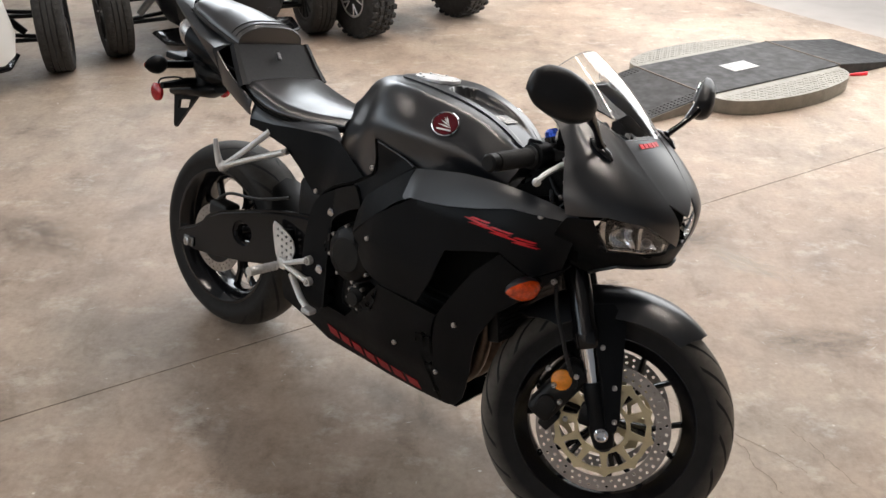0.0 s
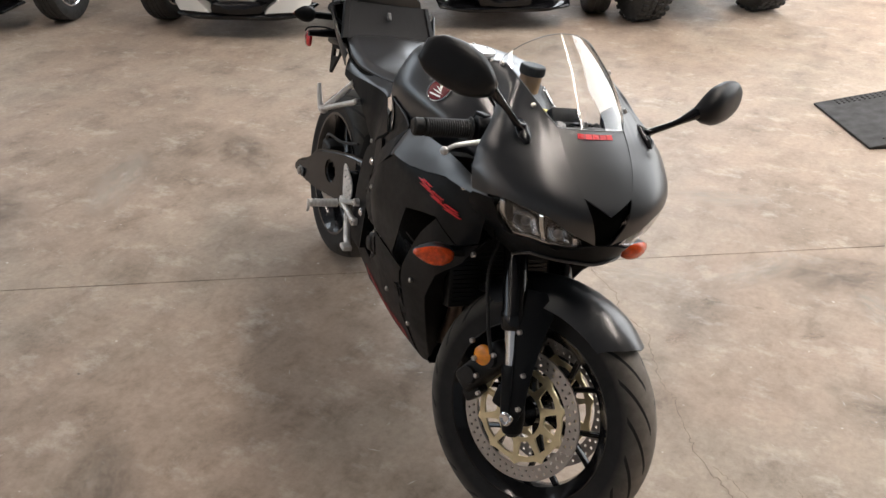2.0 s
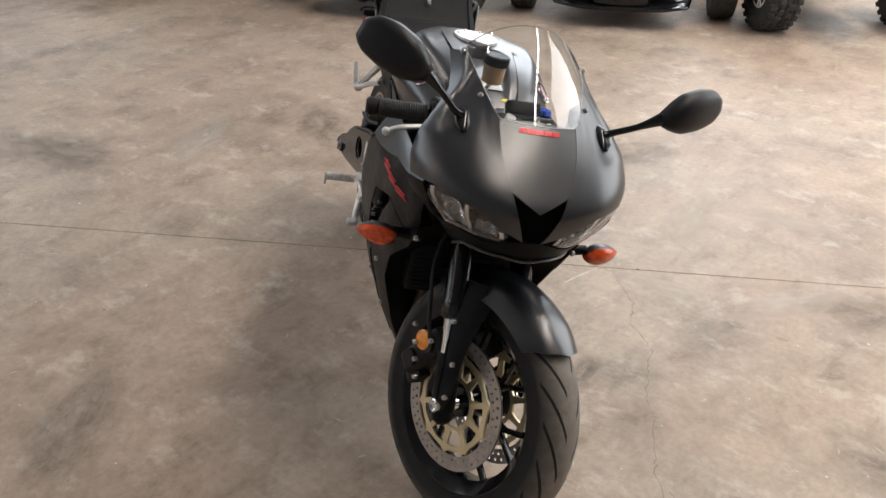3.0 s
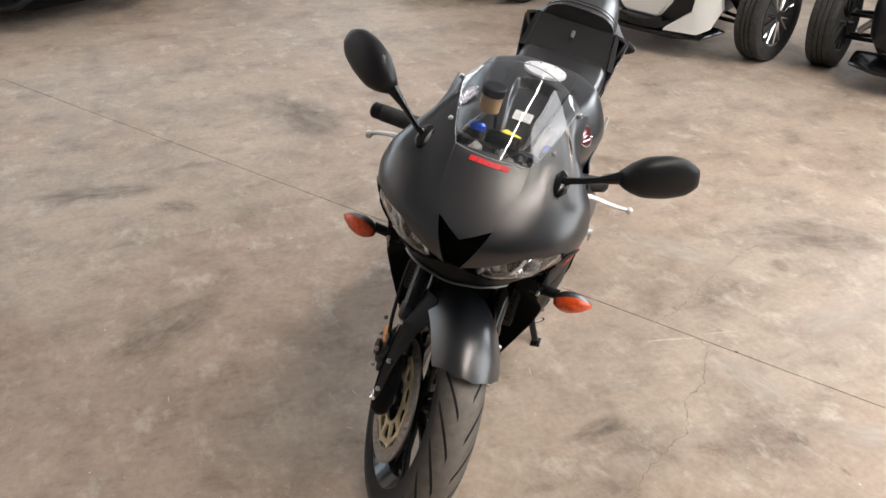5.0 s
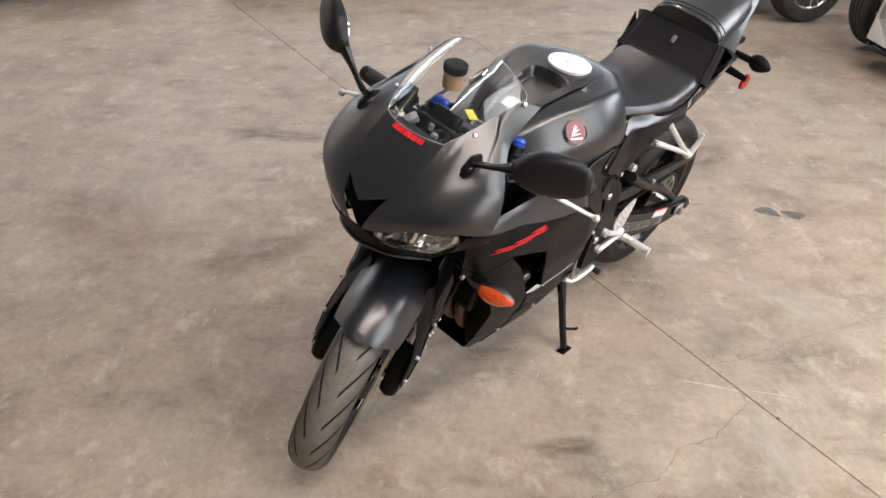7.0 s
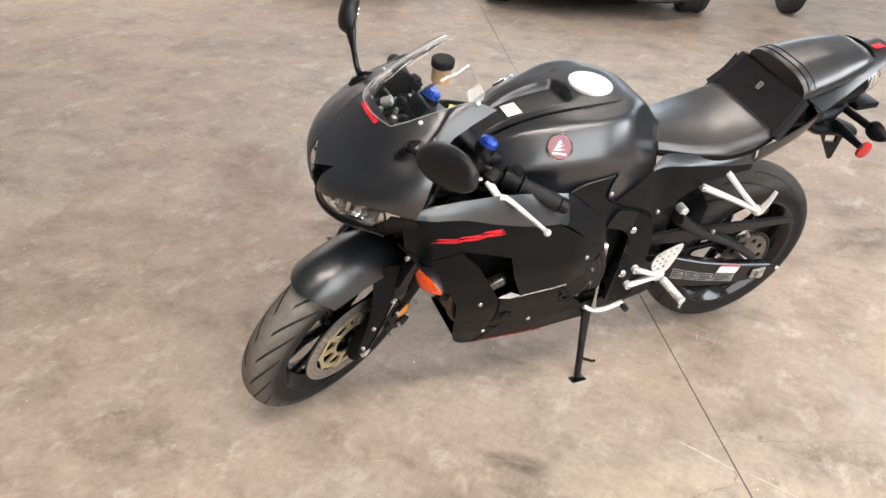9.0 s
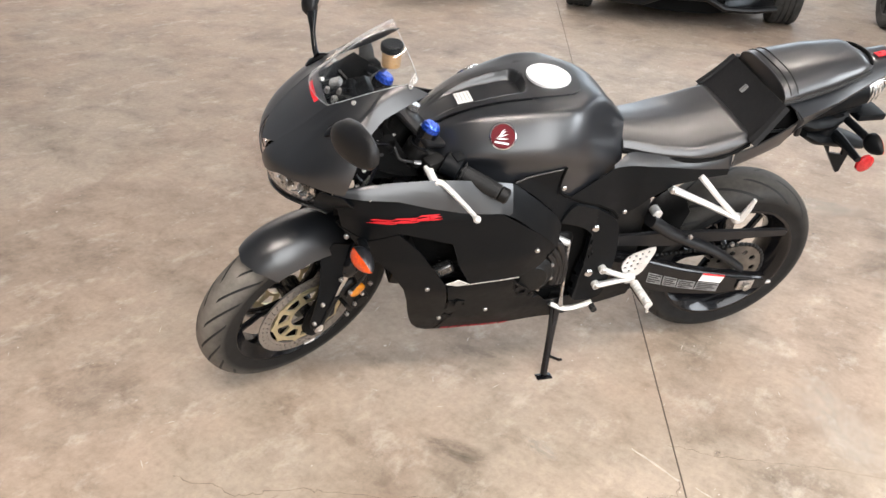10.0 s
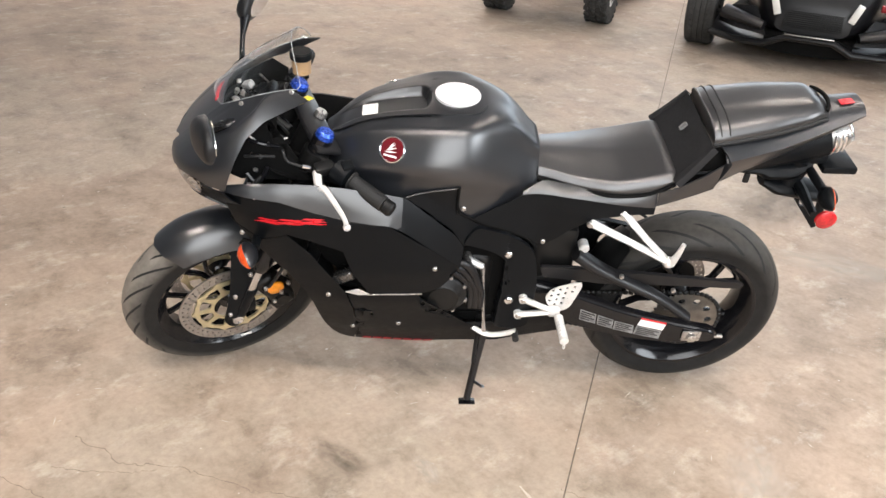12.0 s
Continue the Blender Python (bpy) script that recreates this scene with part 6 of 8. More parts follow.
def rear_body():
    # side panels under the seat
    side = [(0.674, 0.714), (0.634, 0.690), (0.568, 0.660), (0.517, 0.627), (0.494, 0.602), (0.466, 0.600), (0.441, 0.619), (0.409, 0.655), (0.352, 0.700), (0.253, 0.718), (0.198, 0.722), (0.198, 0.742), (0.292, 0.748), (0.378, 0.760), (0.460, 0.767), (0.508, 0.768), (0.540, 0.768), (0.610, 0.741)]
    # upright faces take darker FLAT as their shade
    panels = both(lambda: skin(side, lambda u, v: Vector((u, panel_y(u, v), v)), 0.003, 0.010), "side_panel", FLAT, "matte black side panel under the seat in the shaded tone", False, None, 30)
    for s, k in ((1, 0), (-1, 1)):
        bolt((0.474, s * (panel_y(0.474, 0.609) + 0.002), 0.609), (0, s, 0), 0.007, 0.004, STEEL, panels[k])
    # the slanted shoulder between the side panel and the seat
    def shoulder():
        rows = []
        for k in range(29):
            x = 0.546 - 0.348 * k / 28
            low, high = soft1([(0.198, 0.742), (0.292, 0.748), (0.378, 0.760), (0.46, 0.767), (0.508, 0.768), (0.546, 0.765)], x, 0.02), soft1([(0.198, 0.794), (0.240, 0.783), (0.300, 0.780), (0.44, 0.786), (0.500, 0.793), (0.546, 0.771)], x, 0.012)
            y, deep = panel_y(x, low), soft1([(0.198, 0.012), (0.30, 0.026), (0.48, 0.034), (0.546, 0.006)], x, 0.02)
            rows.append([Vector((x, y - deep * t ** 1.5, low + (high - low) * t)) for t in (0, 0.15, 0.4, 0.7, 1.0)])
        return sheet(rows)
    # lighter PAINT paints in the light on this upward slant
    both(shoulder, "panel_shoulder", PAINT, "matte black shoulder under the seat in the lighter, lit tone", False, None, 60)
    # frame cover ahead of the tank's lower point; black strip as gap shade
    knee = [(0.848, 0.792), (0.785, 0.807), (0.722, 0.821), (0.722, 0.787), (0.721, 0.755), (0.710, 0.729), (0.676, 0.705), (0.640, 0.683), (0.650, 0.645), (0.692, 0.630), (0.722, 0.680), (0.790, 0.745)]
    covers = both(lambda: skin(knee, lambda u, v: Vector((u, knee_y(u, v), v)), 0.003, 0.012), "knee_panel", FLAT, "matte black frame cover below the tank")
    for s, k in ((1, 0), (-1, 1)):
        line = spline([(x, s * (knee_y(x, z) - 0.0015), z) for x, z in ((0.717, 0.824), (0.717, 0.787), (0.716, 0.755), (0.705, 0.730), (0.672, 0.708), (0.634, 0.686), (0.568, 0.655), (0.517, 0.622), (0.490, 0.589))], 4)
        bike_part("gap_strip", tube(line, 0.0042, 8), VOID, "black strip that stands in for the gap's shade", covers[k])
        rim = [(x, s * (knee_y(x, z) + 0.0005), z) for x, z in ((0.848, 0.792), (0.816, 0.800), (0.785, 0.807), (0.754, 0.814), (0.724, 0.821))]
        # lighter tone than the panel, so the edge shows a highlight
        bike_part("rim", tube(rim, 0.0022, 8), PAINT, "rounded upper edge", covers[k])
        bolt((0.700, s * (tank_side(0.700, 0.745) + 0.001), 0.745), (0, s, 0), 0.007, 0.004, STEEL, covers[k])

    # rider's seat: a flat plateau with a clear edge all round
    bm = bmesh.new()
    rings = []
    for k in range(27):
        u = k / 26
        x = 0.505 - 0.345 * u
        w, zb, zt = soft1(SEAT_W, u, 0.06), soft1(SEAT_FOOT, u, 0.06), soft1(SEAT_EDGE, u, 0.08)
        zt = zt if u < 0.98 else zt - 0.006
        up = 0.004 + 0.010 * math.sin(math.pi * min(1.0, 0.25 + 0.75 * u))
        pts = [(-w, zb), (-w - 0.005, zb + 0.012), (-w - 0.001, zb + 0.6 * (zt - zb)), (-w * 0.96, zt - 0.007), (-w * 0.90, zt - 0.001), (-w * 0.80, zt + 0.002), (-w * 0.4, zt + 0.002 + 0.72 * up), (0, zt + 0.002 + up)]
        row = spline([(0, y, z) for y, z in pts], 3)
        rings.append(ring(bm, [(x, p.y, p.z) for p in row] + [(x, -p.y, p.z) for p in row[-2::-1]]))
    for a, b in zip(rings, rings[1:]):
        bridge(bm, a, b, False)
    bm.faces.new(rings[0])
    bm.faces.new(rings[-1])
    seat = bike_part("rider_seat", bm, VINYL, "black vinyl rider's seat", None, False, 42)
    for s in (1, -1):
        pts = [(0.505 - 0.345 * u, s * (soft1(SEAT_W, u, 0.06) + 0.003), soft1(SEAT_FOOT, u, 0.06) + 0.001) for u in (0.0, 0.1, 0.25, 0.4, 0.55, 0.7, 0.8, 0.9, 1.0)]
        bike_part("seat_edge", tube(spline(pts, 4), 0.0060, 8), VOID, "black rubber seat edge", seat)

    # seat back: a flat panel that rises from the seat to the passenger pad, with raised side ridges
    def back(b, t):
        return Vector((0.168 - 0.078 * t, b * (0.140 - 0.014 * t), 0.830 + 0.099 * t - 0.004 * math.sin(math.pi * t)))
    panel = bike_part("seat_back", sheet([[back(b / 6, t / 8) for b in range(-6, 7)] for t in range(9)]), BACK_PLASTIC, "matte black panel behind the seat")
    for s in (1, -1):
        rows = [[back(s, t / 8), back(s, t / 8) + Vector((0.004, s * 0.004, 0.003)), back(s, t / 8) + Vector((0.002, s * (0.016 + 0.006 * (1 - t / 8)), 0.001)), back(s, t / 8) + Vector((-0.012, s * (0.018 + 0.006 * (1 - t / 8)), -0.010))] for t in range(9)]
        bike_part("ridge", sheet(rows, 0.002), BACK_PLASTIC, "", panel)
    bike_part("seat_latch", moved(block((0.010, 0.012, 0.024), 0.003), Matrix.Translation((0.126, -0.002, 0.900)) @ Matrix.Rotation(radians(-38), 4, "Y")), PRINT_GREY, "small dull steel seat latch")

    # tail shell: a broad flat top that narrows to the tip, with a sharp edge and a side band
    stations = ((0.078, 0.178, 0.904, 0.930, 0.140, 0.806), (0.0, 0.150, 0.909, 0.941, 0.116, 0.836), (-0.09, 0.120, 0.917, 0.955, 0.092, 0.868), (-0.18, 0.090, 0.939, 0.976, 0.070, 0.904), (-0.26, 0.070, 0.966, 0.993, 0.052, 0.942), (-0.312, 0.054, 0.986, 1.003, 0.040, 0.972))
    def section(f):
        x, ye, ze, zc, yl, zl = along(stations, 20)[f]
        arc = [(0.0, zc), (0.35 * ye, zc - 0.06 * (zc - ze)), (0.66 * ye, zc - 0.25 * (zc - ze)), (0.85 * ye, zc - 0.60 * (zc - ze)), (ye, ze), (ye - 0.001, ze - 0.006), (0.45 * ye + 0.55 * yl + 0.004, 0.5 * (ze + zl)), (yl, zl)]
        return [Vector((x - (0.030 * (y / ye) ** 2 if f == 0 else 0), y, z)) for y, z in arc]
    rows = []
    for f in range(21):
        half = section(f)
        rows.append([Vector((p.x, -p.y, p.z)) for p in half[:0:-1]] + half)
    bm = sheet(rows, 0)
    bm.verts.ensure_lookup_table()
    bm.faces.new([bm.verts[20 * 15 + q] for q in range(15)])
    tail = bike_part("tail_fairing", thicken(bm, 0.004), PAINT, "matte dark grey tail fairing", None, False, 32)
    bike_part("decal", moved(block((0.034, 0.024, 0.002), 0.0006), Matrix.Translation((-0.272, 0.010, 0.9985)) @ Matrix.Rotation(radians(11), 4, "Y")), RED, "small red decal on the tail tip", tail)
    for s in (1, -1):
        # arm from the side panel up to the tail's outer corner, and the dark scoop behind it
        top = along([(0.070, s * 0.178, 0.904), (0.105, s * 0.171, 0.866), (0.150, s * 0.160, 0.825), (0.200, s * 0.150, 0.793)], 12)
        low = along([(0.060, s * 0.138, 0.806), (0.100, s * 0.143, 0.790), (0.150, s * 0.147, 0.770), (0.200, s * 0.150, 0.752)], 12)
        rows = [[p, tuple(0.5 * (a + b) + (0.004 * s if i == 1 else 0) for i, (a, b) in enumerate(zip(p, q))), q] for p, q in zip(top, low)]
        arm = bike_part("tail_arm", sheet(rows, 0.004), PAINT, "matte dark grey arm below the scoop", tail)
        deep = [[(0.160, s * 0.130, 0.812), (0.085, s * 0.100, 0.915)], [(0.120, s * 0.140, 0.800), (0.020, s * 0.120, 0.905)], [(0.090, s * 0.140, 0.800), (0.020, s * 0.150, 0.895)]]
        bike_part("scoop", sheet(deep, 0.003), VOID, "black scoop opening", tail)
        bike_part("rib", tube([(0.128, s * 0.150, 0.858), (0.080, s * 0.160, 0.868)], 0.004, 8), FLAT, "", tail)

    # passenger pad: crowned, with a dark upright front face and two seams
    def crown(u, t):
        w = soft1([(0, 0.118), (0.06, 0.122), (0.5, 0.108), (0.85, 0.086), (1, 0.060)], u, 0.03)
        zb = 0.926 + 0.060 * u
        h = soft1([(0, 0.050), (0.04, 0.056), (0.5, 0.054), (0.88, 0.040), (1, 0.012)], u, 0.02)
        edge = 0.016 if h > 0.03 else 0.5 * h
        k = abs(t)
        z = zb + edge + (h - edge) * (1 - k ** 3.2)
        return Vector((0.096 - 0.306 * u - 0.012 * k * k * (1 - u), w * t * (1 - 0.03 * (k > 0.99)), z)), zb
    bm = bmesh.new()
    rings = []
    for k in range(23):
        u = k / 22
        arc = [crown(u, t / 10)[0] for t in range(-10, 11)]
        zb = crown(u, 0)[1]
        foot = [Vector((arc[0].x, arc[0].y * 1.02, zb - 0.012)), Vector((arc[0].x, arc[0].y * 1.035, zb + 0.008))]
        rings.append(ring(bm, foot + arc + [Vector((p.x, -p.y, p.z)) for p in foot[::-1]]))
    for a, b in zip(rings, rings[1:]):
        bridge(bm, a, b, False)
    bm.faces.new(rings[0])
    bm.faces.new(rings[-1])
    pad = bike_part("passenger_seat", bm, VINYL, "black vinyl passenger pad", None, False, 36)
    for u in (0.0, 0.055, 0.125):
        pts = [crown(u, t / 8)[0] + Vector((0, 0, 0.0006)) for t in range(-8, 9)]
        bike_part("piping", tube(pts, 0.0030 if u == 0 else 0.0020, 6), VINYL if u == 0 else GRIP, "", pad)
    for s in (1, -1):
        rim = [(crown(u / 10, s)[0] + Vector((0, s * 0.003, -0.018))) for u in range(0, 11)]
        bike_part("pad_edge", tube(rim, 0.006, 8), GRIP, "black rubber pad edge", pad)

    # black tube laid in to darken the line behind the pad
    gap = [crown(1.0, t / 8)[0] + Vector((-0.010 + 0.018 * abs(t / 8) ** 2, 0, 0.004)) for t in range(-8, 9)]
    bike_part("pad_gap", tube(gap, 0.0055, 8), VOID, "black strip put in as the gap behind the pad", pad)

    # tail lamp, under tray, number plate bracket
    exhaust = spline([(0.060, 0, 0.812), (-0.06, 0, 0.834), (-0.16, 0, 0.858), (-0.262, 0, 0.884)], 6)
    n = len(exhaust)
    muffler = bike_part("silencer", tube(exhaust, [0.050 + 0.006 * math.sin(math.pi * k / n) for k in range(n)], 20, flat=1.0), FLAT, "matte black under-tail silencer")
    bike_part("heat_shield", tube(spline([(-0.060, 0, 0.786), (-0.130, 0, 0.780), (-0.200, 0, 0.784), (-0.240, 0, 0.812)], 4), [0.030] * 4 + [0.045] * 5 + [0.040] * 4, 12, flat=0.6), FLAT, "black under-tail shield", muffler)
    bike_part("hook", block((0.016, 0.012, 0.030), 0.004, (-0.058, 0.060, 0.786)), DARK, "", muffler)
    lamp = bike_part("tail_lamp", tube([(-0.258, 0, 0.884), (-0.264, 0, 0.886), (-0.290, 0, 0.894), (-0.312, 0, 0.902)], [0.040, 0.049, 0.047, 0.036], 20), STEEL, "silver tail lamp housing with a clear lens")
    for k in range(3):
        bike_part("rib", tube([(-0.268 - 0.014 * k, 0.046 - 0.003 * k, 0.862 + 0.003 * k), (-0.268 - 0.014 * k, 0.052 - 0.004 * k, 0.888 + 0.003 * k), (-0.268 - 0.014 * k, 0.042 - 0.003 * k, 0.914 + 0.003 * k)], 0.004, 8), CHROME, "bright rib", lamp)
    bike_part("lens", tube([(-0.312, 0, 0.902), (-0.322, 0, 0.906), (-0.326, 0, 0.907)], [0.034, 0.030, 0.020], 20), LENS, "", lamp)
    bm = block((0.095, 0.10, 0.022), 0.006, (-0.312, 0, 0.808))
    block((0.09, 0.06, 0.03), 0.008, (-0.235, 0, 0.828), bm)
    stay = bike_part("plate_bracket", bm, FLAT, "black number plate bracket without a plate")
    holder = tube([(-0.130, 0, 0.742), (-0.170, 0, 0.728), (-0.230, 0, 0.722), (-0.300, 0, 0.706), (-0.352, 0, 0.690)], [0.026, 0.044, 0.050, 0.044, 0.034], 16, flat=0.50)
    bike_part("plate_holder", holder, FLAT, "", stay)
    bike_part("stem", tube([(-0.205, 0, 0.722), (-0.213, 0, 0.765), (-0.222, 0, 0.815)], [0.040, 0.030, 0.036], 14), FLAT, "", stay)
    bars = moved(plate([(-0.226, 0.700), (-0.290, 0.690), (-0.290, 0.674), (-0.262, 0.679), (-0.272, 0.650), (-0.326, 0.637), (-0.322, 0.666), (-0.292, 0.673), (-0.292, 0.690), (-0.352, 0.680), (-0.350, 0.664), (-0.344, 0.574), (-0.334, 0.570)], 0.010), Matrix.Translation((0, -0.014, 0)))
    bike_part("plate_frame", bars, FLAT, "black triangular plate frame", stay)
    bike_part("wire", tube(spline([(-0.226, -0.162, 0.744), (-0.236, -0.145, 0.757), (-0.250, -0.080, 0.757), (-0.262, -0.025, 0.740)], 4), 0.003, 6), FLAT, "", stay)
    bike_part("crossbar", tube([(-0.225, -0.15, 0.738), (-0.225, -0.06, 0.745), (-0.225, 0.06, 0.745), (-0.225, 0.15, 0.738)], [0.010, 0.016, 0.016, 0.010], 8), FLAT, "", stay)
    for s in (1, -1):
        p = Vector((-0.278, s * 0.130, 0.706))
        disc = moved(lathe([(0.001, 0.010), (0.020, 0.009), (0.028, 0.004), (0.029, -0.004), (0.001, -0.006)], 24), Matrix.Translation(p) @ Matrix.Scale(s, 4, (0, 1, 0)))
        bike_part("reflector", disc, RED_LENS, "round red side reflector", stay)
        q = Vector((-0.240, s * 0.168, 0.800))
        pod = lamp_pod(q, (0.1, s, 0), (-1, s * 0.1, 0), 0.078, 0.029, "rear_indicator", AMBER, "black rear indicator with an orange lens", FLAT, 0.35)
        bike_part("stalk", tube([(-0.236, s * 0.03, 0.800), (-0.238, s * 0.135, 0.800)], 0.012, 10), FLAT, "", pod)


rear_body()


# -- frame, engine, swingarm, controls
def engine():
    bm = block((0.36, 0.26, 0.24), 0.035, (0.77, 0, 0.43), None, 3)
    block((0.20, 0.30, 0.20), 0.03, (0.93, 0, 0.52), bm, 2)
    block((0.16, 0.20, 0.24), 0.03, (0.575, 0, 0.345), bm, 2)
    motor = bike_part("engine", bm, DARK, "black engine block behind the fairing")
    for k in range(6):
        bike_part("cooling_fin", block((0.16, 0.31, 0.006), 0.001, (0.93, 0, 0.45 + 0.025 * k)), DARK, "", motor)
    # generator cover left, clutch cover right
    for s, c, r in ((1, Vector((0.735, 0.150, 0.440)), 0.066), (-1, Vector((0.648, -0.135, 0.492)), 0.074), (-1, Vector((0.705, -0.150, 0.393)), 0.030)):
        m = Matrix.Translation(c) @ Matrix.Scale(s, 4, (0, 1, 0))
        cov = moved(lathe([(0.001, 0.046), (r * 0.62, 0.044), (r * 0.70, 0.038), (r * 0.90, 0.034), (r, 0.026), (r * 1.06, 0.012), (r * 1.10, -0.02)], 40), m)
        cover = bike_part("engine_cover", cov, DARK, "round black engine cover", motor)
        for k in range(8):
            a = 2 * math.pi * k / 8 + 0.3
            bolt(c + Vector((r * 1.0 * math.cos(a), s * 0.022, r * 1.0 * math.sin(a))), (0, s, 0), 0.006, 0.008, STEEL, cover)
    for k in range(3):
        hose = spline([(0.86, 0.16, 0.47 - 0.01 * k), (0.74 - 0.02 * k, 0.175, 0.535 + 0.012 * k), (0.665 - 0.014 * k, 0.165, 0.47), (0.655 - 0.014 * k, 0.155, 0.38)], 7)
        bike_part("hose", tube(hose, 0.011, 10), BODY_DARK, "black rubber hose", motor)
    # radiator and lower pipes seen from ahead
    rad = block((0.035, 0.30, 0.26), 0.008, (0, 0, 0))
    radiator = bike_part("radiator", moved(rad, Matrix.Translation((1.085, 0, 0.56)) @ Matrix.Rotation(radians(-16), 4, "Y")), DARK, "dark radiator", motor)
    for k in range(22):
        fin = block((0.004, 0.28, 0.003), 0, (0.0185, 0, -0.115 + 0.011 * k))
        bike_part("fin", moved(fin, Matrix.Translation((1.085, 0, 0.56)) @ Matrix.Rotation(radians(-16), 4, "Y")), BODY_DARK, "", radiator)
    for y in (-0.075, -0.025, 0.025, 0.075):
        pipe = spline([(1.00, y, 0.50), (1.05, y, 0.42), (1.03, y, 0.29), (0.90, y * 0.7, 0.225), (0.62, y * 0.4, 0.215)], 6)
        bike_part("exhaust_pipe", tube(pipe, 0.018, 12), PIPE, "discoloured steel exhaust pipe", motor)
    # filler between the bars and the tank
    bike_part("air_box", block((0.30, 0.20, 0.16), 0.04, (0.90, 0, 0.76), None, 3), DARK, "", motor)
    bike_part("steering_head", tube([fork_at(0.48, 0, -0.03), fork_at(0.64, 0, -0.03)], 0.038, 20), DARK, "black steering head")


engine()


def frame_parts():
    # main frame plate round the swingarm pivot
    outline = [(0.664, 0.690), (0.634, 0.677), (0.568, 0.646), (0.513, 0.611), (0.491, 0.575), (0.478, 0.500), (0.474, 0.454), (0.480, 0.360), (0.486, 0.300), (0.586, 0.300), (0.580, 0.349), (0.578, 0.425), (0.554, 0.469), (0.557, 0.522), (0.579, 0.568), (0.620, 0.601), (0.665, 0.625), (0.700, 0.640)]
    def face(u, v):
        return Vector((u, 0.147 + 0.26 * max(0.0, u - 0.57) + 0.02 * max(0.0, v - 0.6), v))
    frames = both(lambda: skin(rounded(outline, 2), face, 0.014, 0.008), "frame_plate", FLAT, "matte black frame plate", False, None, 30)
    # near-black plate added to darken the recess behind the frame
    both(lambda: moved(plate([(0.72, 0.665), (0.60, 0.660), (0.51, 0.600), (0.49, 0.250), (0.72, 0.300)], 0.006), Matrix.Translation((0, 0.112, 0))), "frame_recess_shade", VOID, "near-black plate for the shade behind the frame")
    both(lambda: tube(spline([(0.64, 0.105, 0.640), (0.80, 0.125, 0.700), (0.95, 0.115, 0.760), (1.08, 0.060, 0.800)], 5), 0.038, 14, flat=0.55), "frame_beam", DARK, "black frame beam")
    for s, k in ((1, 0), (-1, 1)):
        for x, z, r in ((0.566, 0.582, 0.011), (0.548, 0.412, 0.013)):
            bolt((x, s * (face(x, z).y + 0.014), z), (0, s, 0), r, 0.008, CHROME, frames[k])
    # rear subframe strut and small parts
    for s in (1, -1):
        bike_part("subframe", tube(spline([(0.50, s * 0.10, 0.66), (0.35, s * 0.105, 0.72), (0.15, s * 0.10, 0.82), (-0.05, s * 0.08, 0.89)], 5), 0.014, 12), DARK, "black subframe rail")
    def guard(a, b):
        t = radians(a)
        r = REAR_R + 0.012 - 0.030 * abs(b) ** 2.5
        return REAR_AXLE + Vector((r * math.cos(t), 0.085 * b, r * math.sin(t)))
    bike_part("rear_hugger", skin([(5, -1), (34, -1), (48, -0.7), (52, 0), (48, 0.7), (34, 1), (5, 1)], guard, 0.003, 5.0, (1.0, 0.03)), DARK, "black tyre hugger")
    # dark pivot block and cross member between the frame plates
    bm = block((0.13, 0.20, 0.18), 0.02, (0.430, 0, 0.530))
    block((0.14, 0.19, 0.10), 0.02, (0.425, 0, 0.405), bm)
    bike_part("pivot_block", bm, DARK, "black swingarm pivot block")
    # suspension: spring and rod ahead of the wheel
    bike_part("shock_absorber", tube([(0.40, 0, 0.62), (0.44, 0, 0.36)], 0.030, 14), DARK, "black shock absorber")


frame_parts()


def arm_y(x):
    """The outer face of the swingarm, which spreads towards the axle."""
    return 0.145 - 0.13 * (x - 0.31)


